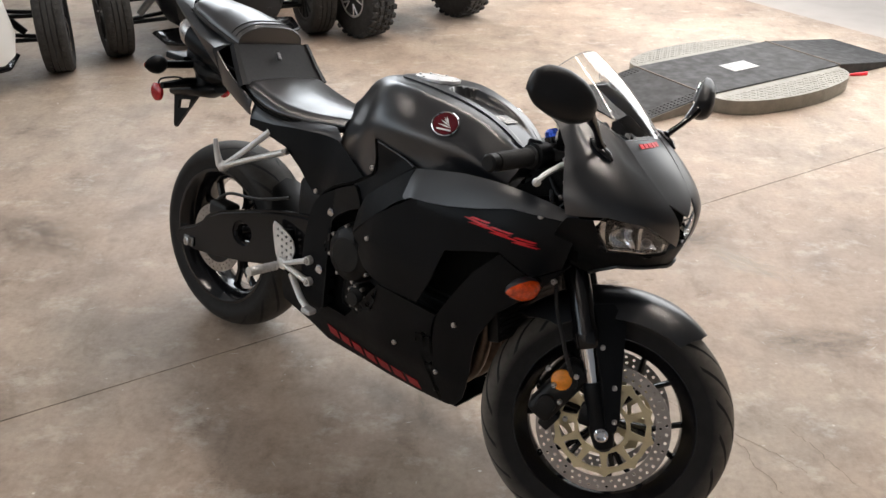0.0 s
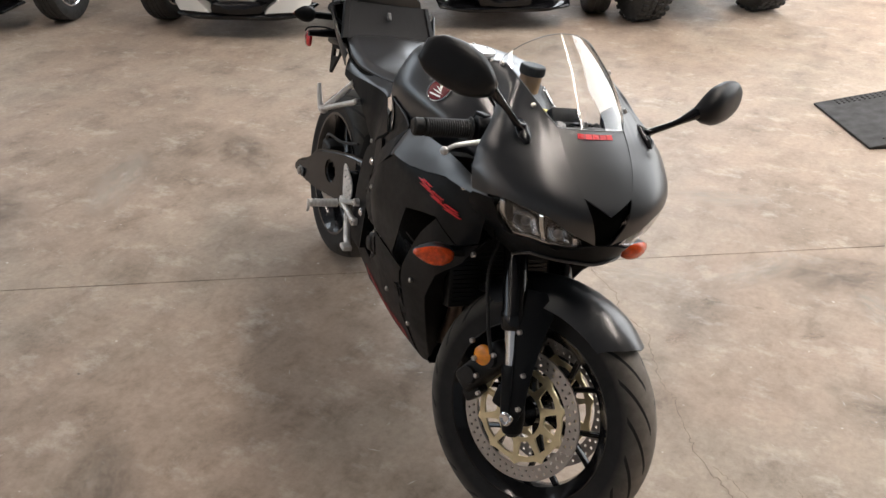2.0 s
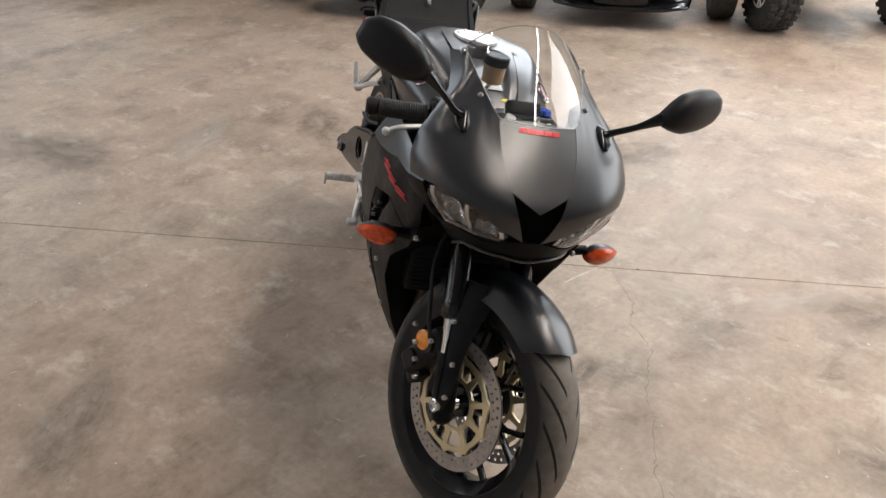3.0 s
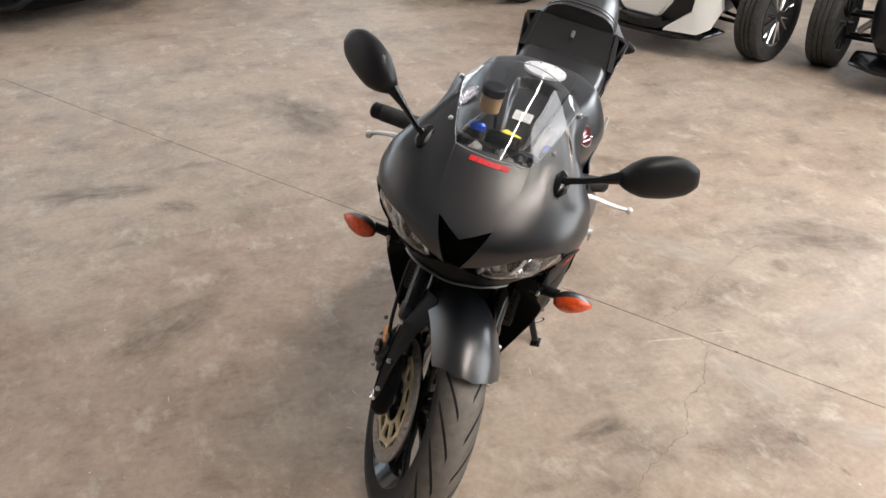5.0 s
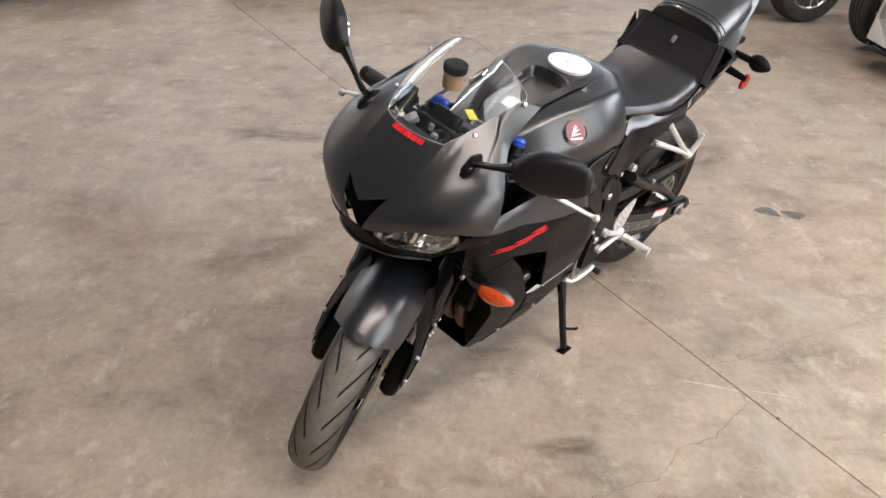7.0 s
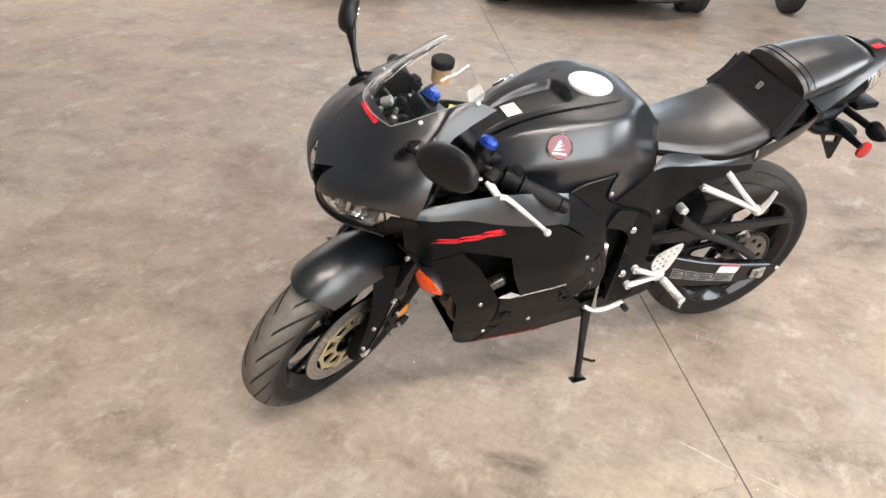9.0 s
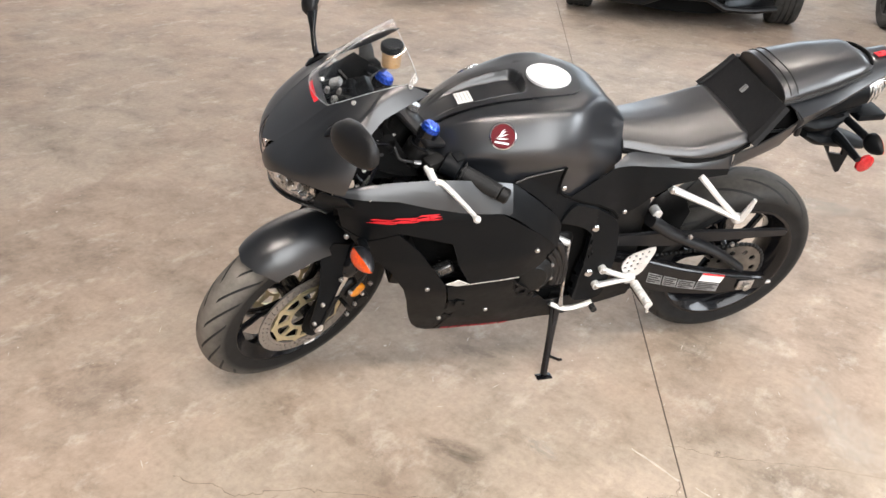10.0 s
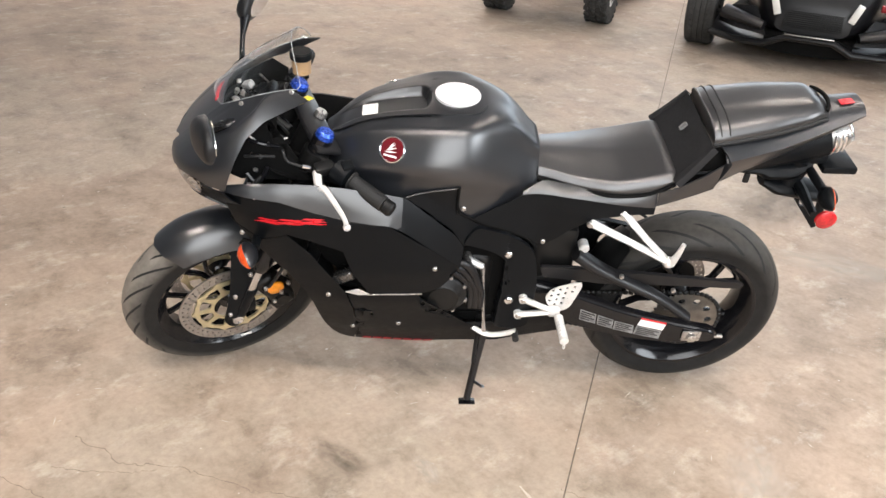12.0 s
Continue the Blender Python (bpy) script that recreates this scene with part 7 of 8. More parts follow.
def swingarm():
    out = [(0.52, 0.445), (0.442, 0.434), (0.355, 0.414), (0.299, 0.397), (0.206, 0.370), (0.077, 0.349), (0.004, 0.341), (-0.055, 0.336), (-0.076, 0.312), (-0.060, 0.286), (0.0, 0.271), (0.123, 0.259), (0.25, 0.268), (0.362, 0.296), (0.52, 0.360)]
    for s in (1, -1):
        broad = [(0.52, 0.520), (0.442, 0.524), (0.321, 0.504), (0.211, 0.472), (0.089, 0.430), (0.030, 0.372), (-0.030, 0.345), (-0.066, 0.318), (-0.056, 0.286), (0.057, 0.284), (0.210, 0.308), (0.382, 0.350), (0.52, 0.370)]
        bm = plate(rounded(out, 1), 0.036) if s > 0 else plate(rounded(broad, 1), 0.036, 0, [(0.214, 0.400, 0.030)])
        bmesh.ops.bevel(bm, geom=[e for e in bm.edges if len(e.link_faces) == 2 and e.calc_face_angle(0) > 1.0], offset=0.009, segments=3, affect="EDGES")
        top = max(v.co.y for v in bm.verts)
        for v in bm.verts:
            v.co.y += arm_y(v.co.x) - top
        arm = bike_part("swingarm", bm if s > 0 else flipped(bm), GLOSS, "gloss black swingarm", None, False, 30)
        if s > 0:
            brace = spline([(0.372, 0.118, 0.556), (0.305, 0.124, 0.510), (0.234, 0.128, 0.472), (0.118, 0.134, 0.414), (0.014, 0.145, 0.345)], 6)
            n = len(brace)
            bike_part("brace", tube(brace, [0.030 - 0.010 * k / n for k in range(n)], 16, flat=0.62), BODY_DARK, "curved black swingarm brace", arm)
            guard = plate([(0.465, 0.508), (0.327, 0.505), (0.200, 0.494), (-0.110, 0.467), (-0.130, 0.456), (-0.122, 0.440), (0.07, 0.446), (0.29, 0.448), (0.455, 0.468)], 0.014)
            bmesh.ops.bevel(guard, geom=[e for e in guard.edges if len(e.link_faces) == 2 and e.calc_face_angle(0) > 1.0], offset=0.003, segments=2, affect="EDGES")
            bike_part("chain_guard", moved(guard, Matrix.Translation((0, 0.112, 0))), BODY_DARK, "black chain guard", arm)
            for x, z in ((0.082, 0.452), (0.239, 0.500)):
                bolt((x, 0.150, z), (0, 1, 0), 0.007, 0.006, STEEL, arm)
            # printed labels
            def sticker(outline, mat, lift, name, label, parent):
                return bike_part(name, skin(outline, lambda u, v: Vector((u, arm_y(u) + lift, v)), 0.0008, 0.03), mat, label, parent)
            for quad_, mat in ((((0.331, 0.364), (0.284, 0.350), (0.281, 0.312), (0.330, 0.324)), PRINT_GREY), (((0.279, 0.348), (0.232, 0.336), (0.230, 0.300), (0.276, 0.311)), PRINT_GREY), (((0.228, 0.333), (0.171, 0.322), (0.169, 0.290), (0.227, 0.299)), PRINT_GREY), (((0.156, 0.350), (0.082, 0.340), (0.088, 0.315), (0.162, 0.326)), WHITE), (((0.155, 0.357), (0.081, 0.347), (0.082, 0.341), (0.156, 0.351)), RED), (((0.163, 0.322), (0.089, 0.311), (0.092, 0.280), (0.167, 0.290)), PRINT_GREY)):
                lab = sticker(quad_, mat, 0.0012, "warning_label", "printed warning label", arm)
                if mat is PRINT_GREY:
                    a, b, c, d = (Vector(q) for q in quad_)
                    for q in range(4):
                        t0, t1 = 0.10 + 0.22 * q, 0.22 + 0.22 * q
                        end = (0.92, 0.75, 0.90, 0.60)[q]
                        bars = [a.lerp(d, t0).lerp(b.lerp(c, t0), 0.07), a.lerp(d, t0).lerp(b.lerp(c, t0), end), a.lerp(d, t1).lerp(b.lerp(c, t1), end), a.lerp(d, t1).lerp(b.lerp(c, t1), 0.07)]
                        sticker([tuple(p) for p in bars], BODY_DARK, 0.0018, "print_bar", "", lab)
            y = arm_y(0.0)
            axle = bike_part("axle_plate", block((0.056, 0.006, 0.038), 0.004, (0.004, y + 0.002, 0.308)), STEEL, "silver axle adjuster plate", arm)
            bike_part("axle_nut", moved(tube([(0, 0, 0), (0, 0.012, 0), (0, 0.014, 0)], [0.015, 0.015, 0.012], 6), Matrix.Translation((0.006, y + 0.004, 0.309))), STEEL, "steel axle nut", axle)
            bike_part("adjuster_bolt", tube([(-0.040, y - 0.006, 0.306), (-0.090, y - 0.004, 0.303)], 0.006, 10), STEEL, "", axle)
        else:
            cal = block((0.085, 0.06, 0.05), 0.012, (0.055, -0.098, 0.415), None, 3)
            bike_part("rear_caliper", cal, DARK, "black rear brake caliper", arm)
            hose = spline([(0.06, -0.130, 0.455), (0.14, -0.150, 0.500), (0.26, -0.150, 0.520), (0.38, -0.140, 0.560)], 6)
            bike_part("brake_hose", tube(hose, 0.0045, 8), GRIP, "", arm)
            plate_ = bike_part("axle_plate", block((0.046, 0.005, 0.030), 0.004, (0.004, -arm_y(0.0) - 0.001, 0.310)), PRINT_GREY, "grey axle adjuster plate", arm)
            bike_part("axle_nut", tube([(0.006, -arm_y(0.0), 0.310), (0.006, -arm_y(0.0) - 0.012, 0.310), (0.006, -arm_y(0.0) - 0.014, 0.310)], [0.014, 0.014, 0.010], 6), STEEL, "steel axle nut", plate_)


swingarm()


def foot_controls():
    for s in (1, -1):
        # rider's peg hanger: two arms to the frame, a drilled heel plate, a ribbed folding peg
        hub = Vector((0.416, s * 0.176, 0.384))
        bm = bmesh.new()
        for q in ((0.508, 0.424), (0.516, 0.364)):
            tube([(q[0], s * 0.170, q[1]), hub], [0.0105, 0.0095], 12, bm, flat=0.8)
            tube([(q[0], s * 0.140, q[1]), (q[0], s * 0.176, q[1])], 0.0125, 14, bm)
        block((0.034, 0.018, 0.034), 0.008, hub, bm)
        hanger = bike_part("footrest_hanger", bm, ALLOY, "silver alloy footrest hanger")
        heel = [(0.446, 0.424), (0.430, 0.459), (0.352, 0.488), (0.346, 0.470), (0.357, 0.430), (0.372, 0.385), (0.400, 0.370), (0.432, 0.392)]
        holes = [(0.368 + 0.019 * i + 0.003 * j, 0.467 - 0.019 * j - 0.0055 * i, 0.0044) for i in range(4) for j in range(4) if (i, j) not in ((0, 3), (3, 3), (0, 2))]
        bike_part("heel_plate", moved(plate(rounded(heel, 1), 0.004, 0, holes), Matrix.Translation((0, s * 0.160 - 0.002, 0))), ALLOY, "silver drilled heel plate", hanger)
        way = Vector((-0.05, s * 1.0, -0.02)).normalized()
        pts = [hub + way * (0.012 + 0.0028 * k) + Vector((-0.012, 0, -0.010)) for k in range(34)]
        rad = [0.0115 + (0.0016 if k % 4 < 2 else 0.0) for k in range(34)]
        bike_part("footrest", tube(pts, rad, 12), ALLOY, "ribbed silver footrest", hanger)
        bike_part("feeler", tube([pts[-2], pts[-2] + Vector((-0.003, 0, -0.030))], 0.004, 8), ALLOY, "", hanger)
        for q in ((0.508, 0.424), (0.516, 0.364)):
            bolt((q[0], s * 0.176, q[1]), (0, s, 0), 0.008, 0.005, STEEL, hanger)
        # passenger hanger: a V of two arms and a folded peg
        end = Vector((0.135, s * 0.182, 0.586))
        bm = bmesh.new()
        tube([(0.362, s * 0.150, 0.690), (0.25, s * 0.165, 0.640), end], [0.015, 0.0125, 0.013], 12, bm, flat=0.65)
        tube([(0.280, s * 0.142, 0.725), (0.205, s * 0.165, 0.650), end], [0.015, 0.0125, 0.013], 12, bm, flat=0.65)
        bmesh.ops.create_icosphere(bm, subdivisions=2, radius=0.017, matrix=Matrix.Translation(end))
        rear = bike_part("passenger_hanger", bm, ALLOY, "silver alloy passenger footrest hanger")
        bike_part("footrest", tube([end + Vector((-0.006, s * 0.006, 0.0)), end + Vector((-0.014, s * 0.014, 0.040)), end + Vector((-0.020, s * 0.018, 0.078))], [0.011, 0.0085, 0.006], 10), ALLOY, "folded silver footrest", rear)
        bolt((0.362, s * 0.160, 0.690), (0, s, 0), 0.009, 0.006, STEEL, rear)
    # gear lever with its rod, left
    bm = tube(spline([(0.640, 0.150, 0.290), (0.600, 0.158, 0.270), (0.560, 0.165, 0.276), (0.515, 0.172, 0.298)], 4), 0.009, 10, flat=0.8)
    lever = bike_part("gear_lever", bm, ALLOY, "silver gear lever with a link rod")
    bike_part("pedal_rubber", tube([(0.517, 0.165, 0.290), (0.517, 0.200, 0.290)], 0.0095, 12), GRIP, "black pedal rubber", lever)
    bike_part("link_rod", tube([(0.606, 0.158, 0.282), (0.6105, 0.156, 0.32), (0.625, 0.152, 0.48), (0.629, 0.150, 0.524)], [0.007, 0.0048, 0.0048, 0.0065], 10), STEEL, "", lever)
    bike_part("shift_arm", tube([(0.672, 0.140, 0.540), (0.629, 0.152, 0.526)], [0.013, 0.009], 12), ALLOY, "", lever)
    bike_part("shift_shaft", tube([(0.672, 0.10, 0.540), (0.672, 0.158, 0.540)], 0.012, 12), STEEL, "", lever)
    # brake pedal, right
    bm = tube(spline([(0.445, -0.165, 0.360), (0.480, -0.175, 0.335), (0.520, -0.185, 0.310), (0.560, -0.192, 0.300)], 4), 0.010, 10, flat=0.8)
    pedal = bike_part("brake_pedal", bm, ALLOY, "silver rear brake pedal")
    bike_part("pedal_pad", block((0.035, 0.030, 0.016), 0.005, (0.562, -0.200, 0.303)), ALLOY, "", pedal)
    bike_part("master_cylinder", tube([(0.40, -0.140, 0.37), (0.385, -0.140, 0.47)], 0.016, 12), DARK, "", pedal)
    # round reservoir cap on the left of the shock
    bike_part("adjuster_knob", moved(lathe([(0.001, 0.012), (0.012, 0.011), (0.0145, 0.008), (0.0145, -0.02)], 24), Matrix.Translation((0.352, 0.112, 0.572))), ALLOY, "silver round knob")


foot_controls()


def side_stand():
    foot = Vector((0.642, 0.228, 0.0480))
    top = Vector((0.600, 0.120, 0.270))
    bm = tube([top, top.lerp(foot, 0.5), foot + Vector((0, 0, 0.010))], [0.016, 0.0115, 0.011], 12)
    stand = bike_part("side_stand", bm, GLOSS, "black steel side stand, folded out")
    pad = block((0.050, 0.030, 0.006), 0.0025)
    bike_part("foot", moved(pad, Matrix.Translation(foot + Vector((0.0, 0.004, 0.003))) @ Matrix.Rotation(radians(11.6), 4, "X")), GLOSS, "flat stand foot", stand)
    tang = top.lerp(foot, 0.72)
    bike_part("tang", tube([tang, tang + Vector((-0.028, 0.028, 0.004)), tang + Vector((-0.032, 0.034, 0.012))], 0.0045, 8), GLOSS, "", stand)
    bike_part("stand_bracket", block((0.06, 0.05, 0.06), 0.010, top + Vector((0.0, -0.02, 0.010))), DARK, "", stand)
    bike_part("spring", tube([top + Vector((0.02, 0.012, 0)), top.lerp(foot, 0.45) + Vector((0.010, 0.010, 0))], 0.006, 8), DARK, "", stand)


side_stand()


# ---------------------------------------------------------------- floor marks
def ribbon(pts, width, z=0.0012, wobble=0.0, steps=6):
    """A thin uneven strip lying on the floor along pts."""
    rnd = random.Random(7)
    line = []
    for p, q in zip(pts, pts[1:]):
        for k in range(steps):
            s = k / steps
            line.append(Vector((p[0] + (q[0] - p[0]) * s + rnd.uniform(-wobble, wobble), p[1] + (q[1] - p[1]) * s + rnd.uniform(-wobble, wobble), z)))
    line.append(Vector((*pts[-1], z)))
    bm = bmesh.new()
    prev = None
    for i, p in enumerate(line):
        d = (line[min(i + 1, len(line) - 1)] - line[max(i - 1, 0)]).normalized()
        side = Vector((-d.y, d.x, 0)) * width * rnd.uniform(0.35, 1.0) / 2
        row = ring(bm, [p + side, p - side])
        if prev:
            bm.faces.new((prev[0], prev[1], row[1], row[0]))
        prev = row
    return bm


def blot(c, rx, ry, turn, z, seed):
    """An uneven flat blot."""
    rnd = random.Random(seed)
    bm = bmesh.new()
    vs = []
    for k in range(28):
        a = 2 * math.pi * k / 28
        r = 1 + 0.18 * math.sin(3 * a + seed) + rnd.uniform(-0.12, 0.12)
        x, y = rx * r * math.cos(a), ry * r * math.sin(a)
        t = radians(turn)
        vs.append((c[0] + x * math.cos(t) - y * math.sin(t), c[1] + x * math.sin(t) + y * math.cos(t), z))
    bm.faces.new(ring(bm, vs))
    return bm


def floor_marks():
    def mark(name, bm, mat, label, category):
        part(name, bm, mat, None, label, category=category, kind="structure", smooth=False)
    crack = [(0.077, 2.690), (0.145, 2.702), (0.200, 2.650), (0.297, 2.579), (0.345, 2.470), (0.400, 2.440), (0.470, 2.388), (0.510, 2.307), (0.553, 2.210), (0.605, 2.150), (0.632, 2.122), (0.702, 2.010), (0.722, 1.963), (0.800, 1.880), (0.850, 1.840), (0.870, 1.760), (0.910, 1.660)]
    mark("floor_crack", ribbon(crack, 0.0030, 0.0012, 0.007), CRACK, "thin wandering crack in the concrete floor", "crack")
    mark("floor_crack", ribbon([(0.790, 1.918), (0.830, 1.895), (0.871, 1.865), (0.937, 1.813), (1.000, 1.740)], 0.0024, 0.0012, 0.005), CRACK, "faint hairline crack in the concrete floor", "crack")
    mark("floor_crack", ribbon([(1.000, 1.935), (1.034, 1.88), (1.071, 1.803), (1.122, 1.698)], 0.0028, 0.0012, 0.006), CRACK, "faint hairline crack in the concrete floor", "crack")
    mark("floor_crack", ribbon([(-0.025, 2.610), (-0.040, 2.650), (-0.085, 2.760), (-0.135, 2.845), (-0.235, 3.008), (-0.375, 3.330)], 0.0026, 0.0012, 0.007), CRACK, "faint hairline crack in the concrete floor", "crack")
    mark("floor_scuff", ribbon([(0.054, 2.533), (0.070, 2.61), (0.088, 2.686)], 0.011, 0.0014, 0.001), SCUFF, "pale scratch on the concrete floor", "scuff")
    mark("floor_scuff", ribbon([(0.083, 2.73), (0.095, 2.80), (0.105, 2.855)], 0.006, 0.0014, 0.001), SCUFF, "pale scratch on the concrete floor", "scuff")
    def smudge(x, y, rx, ry, turn, material, label):
        bm = bmesh.new()
        bmesh.ops.create_circle(bm, cap_ends=True, segments=24, radius=1.0)
        ob = part("floor_smudge", bm, material, None, label, category="stain", kind="structure", smooth=False)
        ob.matrix_world = pose(x, y, 0.0016, 0, 0, turn) @ Matrix.Diagonal((rx, ry, 1.0, 1.0))
    for x, y, rx, ry, turn in ((0.375, 2.15, 0.115, 0.05, 104), (0.599, 2.678, 0.045, 0.035, 20), (-0.195, 3.273, 0.06, 0.04, 0), (-0.082, 2.726, 0.018, 0.012, 0), (-1.68, 0.84, 0.36, 0.09, 86), (-1.44, 1.17, 0.12, 0.07, 60), (0.93, 2.626, 0.05, 0.022, 35), (0.75, 2.71, 0.022, 0.010, 10), (0.95, 3.05, 0.30, 0.16, 35), (-0.35, 3.55, 0.34, 0.18, 70), (1.25, 2.35, 0.22, 0.10, 10), (-0.55, 1.05, 0.30, 0.14, 130), (-2.3, 1.9, 0.42, 0.20, 20), (-1.6, 2.9, 0.30, 0.15, 150)):
        smudge(x, y, rx, ry, turn, STAIN, "dark smudge on the concrete floor")
    for x, y, rx, ry, turn in ((0.32, 2.72, 0.18, 0.06, 15), (0.70, 2.95, 0.22, 0.08, 60), (-0.45, 2.95, 0.25, 0.10, 40), (0.216, 2.335, 0.07, 0.03, 80), (0.15, 3.25, 0.26, 0.09, 100), (-1.0, 0.45, 0.30, 0.10, 30), (-1.9, 2.4, 0.35, 0.12, 120), (1.15, 2.85, 0.20, 0.07, 140), (0.45, 3.45, 0.22, 0.08, 20)):
        smudge(x, y, rx, ry, turn, PALE_STAIN, "pale scraped patch on the concrete floor")
    for x, y, rx, ry, turn in ((0.55, 2.42, 0.07, 0.03, 70), (-0.75, 0.35, 0.45, 0.25, 60)):
        smudge(x, y, rx, ry, turn, RED_STAIN, "faint reddish smudge on the concrete floor")
    mark("oil_spot", blot((-1.105, 3.075), 0.050, 0.034, 60, 0.0014, 3), OIL, "dark dried oil spot on the floor", "stain")
    mark("oil_spot", blot((-1.085, 3.175), 0.046, 0.032, 60, 0.0014, 5), OIL, "dark dried oil spot on the floor", "stain")
    rnd = random.Random(21)
    flecks = bmesh.new()
    for _ in range(420):
        x, y = rnd.uniform(-3.5, 2.2), rnd.uniform(-0.3, 4.6)
        a, w, l = rnd.uniform(0, math.pi), rnd.uniform(0.0008, 0.0022), rnd.uniform(0.004, 0.022)
        d = Vector((math.cos(a), math.sin(a), 0)) * l
        n = Vector((-math.sin(a), math.cos(a), 0)) * w
        p = Vector((x, y, 0.001))
        flecks.faces.new(ring(flecks, [p - d, p - n, p + d, p + n]))
    part("floor_flecks", flecks, SCUFF, None, "scattered pale chips and scratches on the floor", category="scuff", kind="stuff", smooth=False)


floor_marks()


# ---------------------------------------------------------------- lift table on the floor by the doorway
def lift_table():
    lift = thing("lift_table", ROOM @ pose(0, 0, 0), "low black vehicle lift table with silver tread-plate wings", "lift table")
    va, vb, h = 3.04, 3.61, 0.09
    def wedge(u0, u1, z0, z1):
        bm = bmesh.new()
        a = ring(bm, [(u0, va, 0.002), (u0, vb, 0.002), (u0, vb, z0), (u0, va, z0)])
        b = ring(bm, [(u1, va, 0.002), (u1, vb, 0.002), (u1, vb, z1), (u1, va, z1)])
        bridge(bm, a, b)
        bm.faces.new(a[::-1])
        bm.faces.new(b)
        return bm
    for name, bm, mat, label in (("approach_ramp", wedge(3.11, 3.635, 0.012, h), MAT_GREY, "black approach ramp"), ("deck", wedge(3.645, 4.775, h, h), MAT_GREY, "black deck"), ("approach_ramp", wedge(4.785, 5.49, h, 0.012), MAT_GREY, "black approach ramp")):
        bmesh.ops.bevel(bm, geom=bm.edges[:], offset=0.003, segments=1, affect="EDGES")
        part(name, bm, mat, lift, label)
    for v in (va - 0.004, vb + 0.004):
        part("side_plate", block((1.13, 0.006, 0.07), 0.001, (4.21, v, 0.048)), TREAD_PLATE, lift, "silver side plate")
        bm = bmesh.new()
        ring_a = ring(bm, [(3.22, v - 0.002, 0.004), (3.635, v - 0.002, 0.004), (3.635, v - 0.002, 0.080), (3.22, v - 0.002, 0.026)])
        ring_b = ring(bm, [(3.22, v + 0.003, 0.004), (3.635, v + 0.003, 0.004), (3.635, v + 0.003, 0.080), (3.22, v + 0.003, 0.026)])
        bridge(bm, ring_a, ring_b)
        bm.faces.new(ring_a[::-1])
        bm.faces.new(ring_b)
        part("side_plate", bm, TREAD_PLATE, lift, "silver side plate")
    # raised studs along the edges of the approach ramp
    studs = bmesh.new()
    for v0, s in ((va + 0.02, 1), (vb - 0.02, -1)):
        for i in range(16):
            for j in range(3):
                u = 3.21 + 0.026 * i
                z = 0.012 + (u - 3.11) / 0.525 * (h - 0.012)
                block((0.014, 0.008, 0.006), 0.002, (u, v0 + s * 0.022 * j, z + 0.001), studs, 1)
    part("grip_relief", studs, MAT_GREY, lift, "raised grip studs", kind="stuff")
    for s, v0, deep in ((-1, va - 0.008, 0.235), (1, vb + 0.008, 0.235)):
        out = []
        for k in range(25):
            a = math.pi * k / 24
            out.append((4.205 - 0.545 * math.cos(a), v0 + s * deep * math.sin(a) ** 0.8))
        bm = bmesh.new()
        lo = ring(bm, [(u, v, 0.003) for u, v in out])
        hi = ring(bm, [(u, v, 0.082) for u, v in out])
        bridge(bm, lo, hi)
        bm.faces.new(lo[::-1])
        bm.faces.new(hi)
        wing = part("wing", bm, TREAD_PLATE, lift, "rounded silver tread-plate wing", 30)
        lug = bmesh.new()
        for i in range(34):
            for j in range(9):
                u, v = 3.68 + 0.0320 * i, v0 + s * (0.055 + 0.030 * j)
                q = 1 - ((u - 4.205) / 0.53) ** 2
                if q <= 0 or abs(v - v0) > deep * 0.93 * q ** 0.42:
                    continue
                m = Matrix.Translation((u, v, 0.083)) @ Matrix.Rotation(radians(45 if (i + j) % 2 else -45), 4, "Z")
                block((0.022, 0.007, 0.003), 0.001, (0, 0, 0), lug, 1, m)
        part("tread_relief", lug, TREAD_PLATE, wing, "raised tread lugs", kind="stuff")
    sticker = part("label", block((0.21, 0.125, 0.002), 0.0004, (4.20, 3.315, h + 0.0015)), LABEL_INK, lift, "worn white printed label")
    for q in range(3):
        part("print_bar", block((0.17, 0.012, 0.001), 0, (4.20, 3.282 + 0.033 * q, h + 0.0030)), GREY_LABEL, sticker)
    part("pin_handle", tube([(4.77, 2.97, 0.045), (4.83, 2.95, 0.045), (4.90, 2.93, 0.045)], [0.006, 0.012, 0.012], 10), RED, lift, "red pin handle")
    # dark rubber strips in the two hinges
    for u in (3.64, 4.78):
        part("hinge", block((0.014, vb - va, 0.010), 0.002, (u, (va + vb) / 2, h - 0.001)), JOINT, lift, "dark hinge gap")


lift_table()


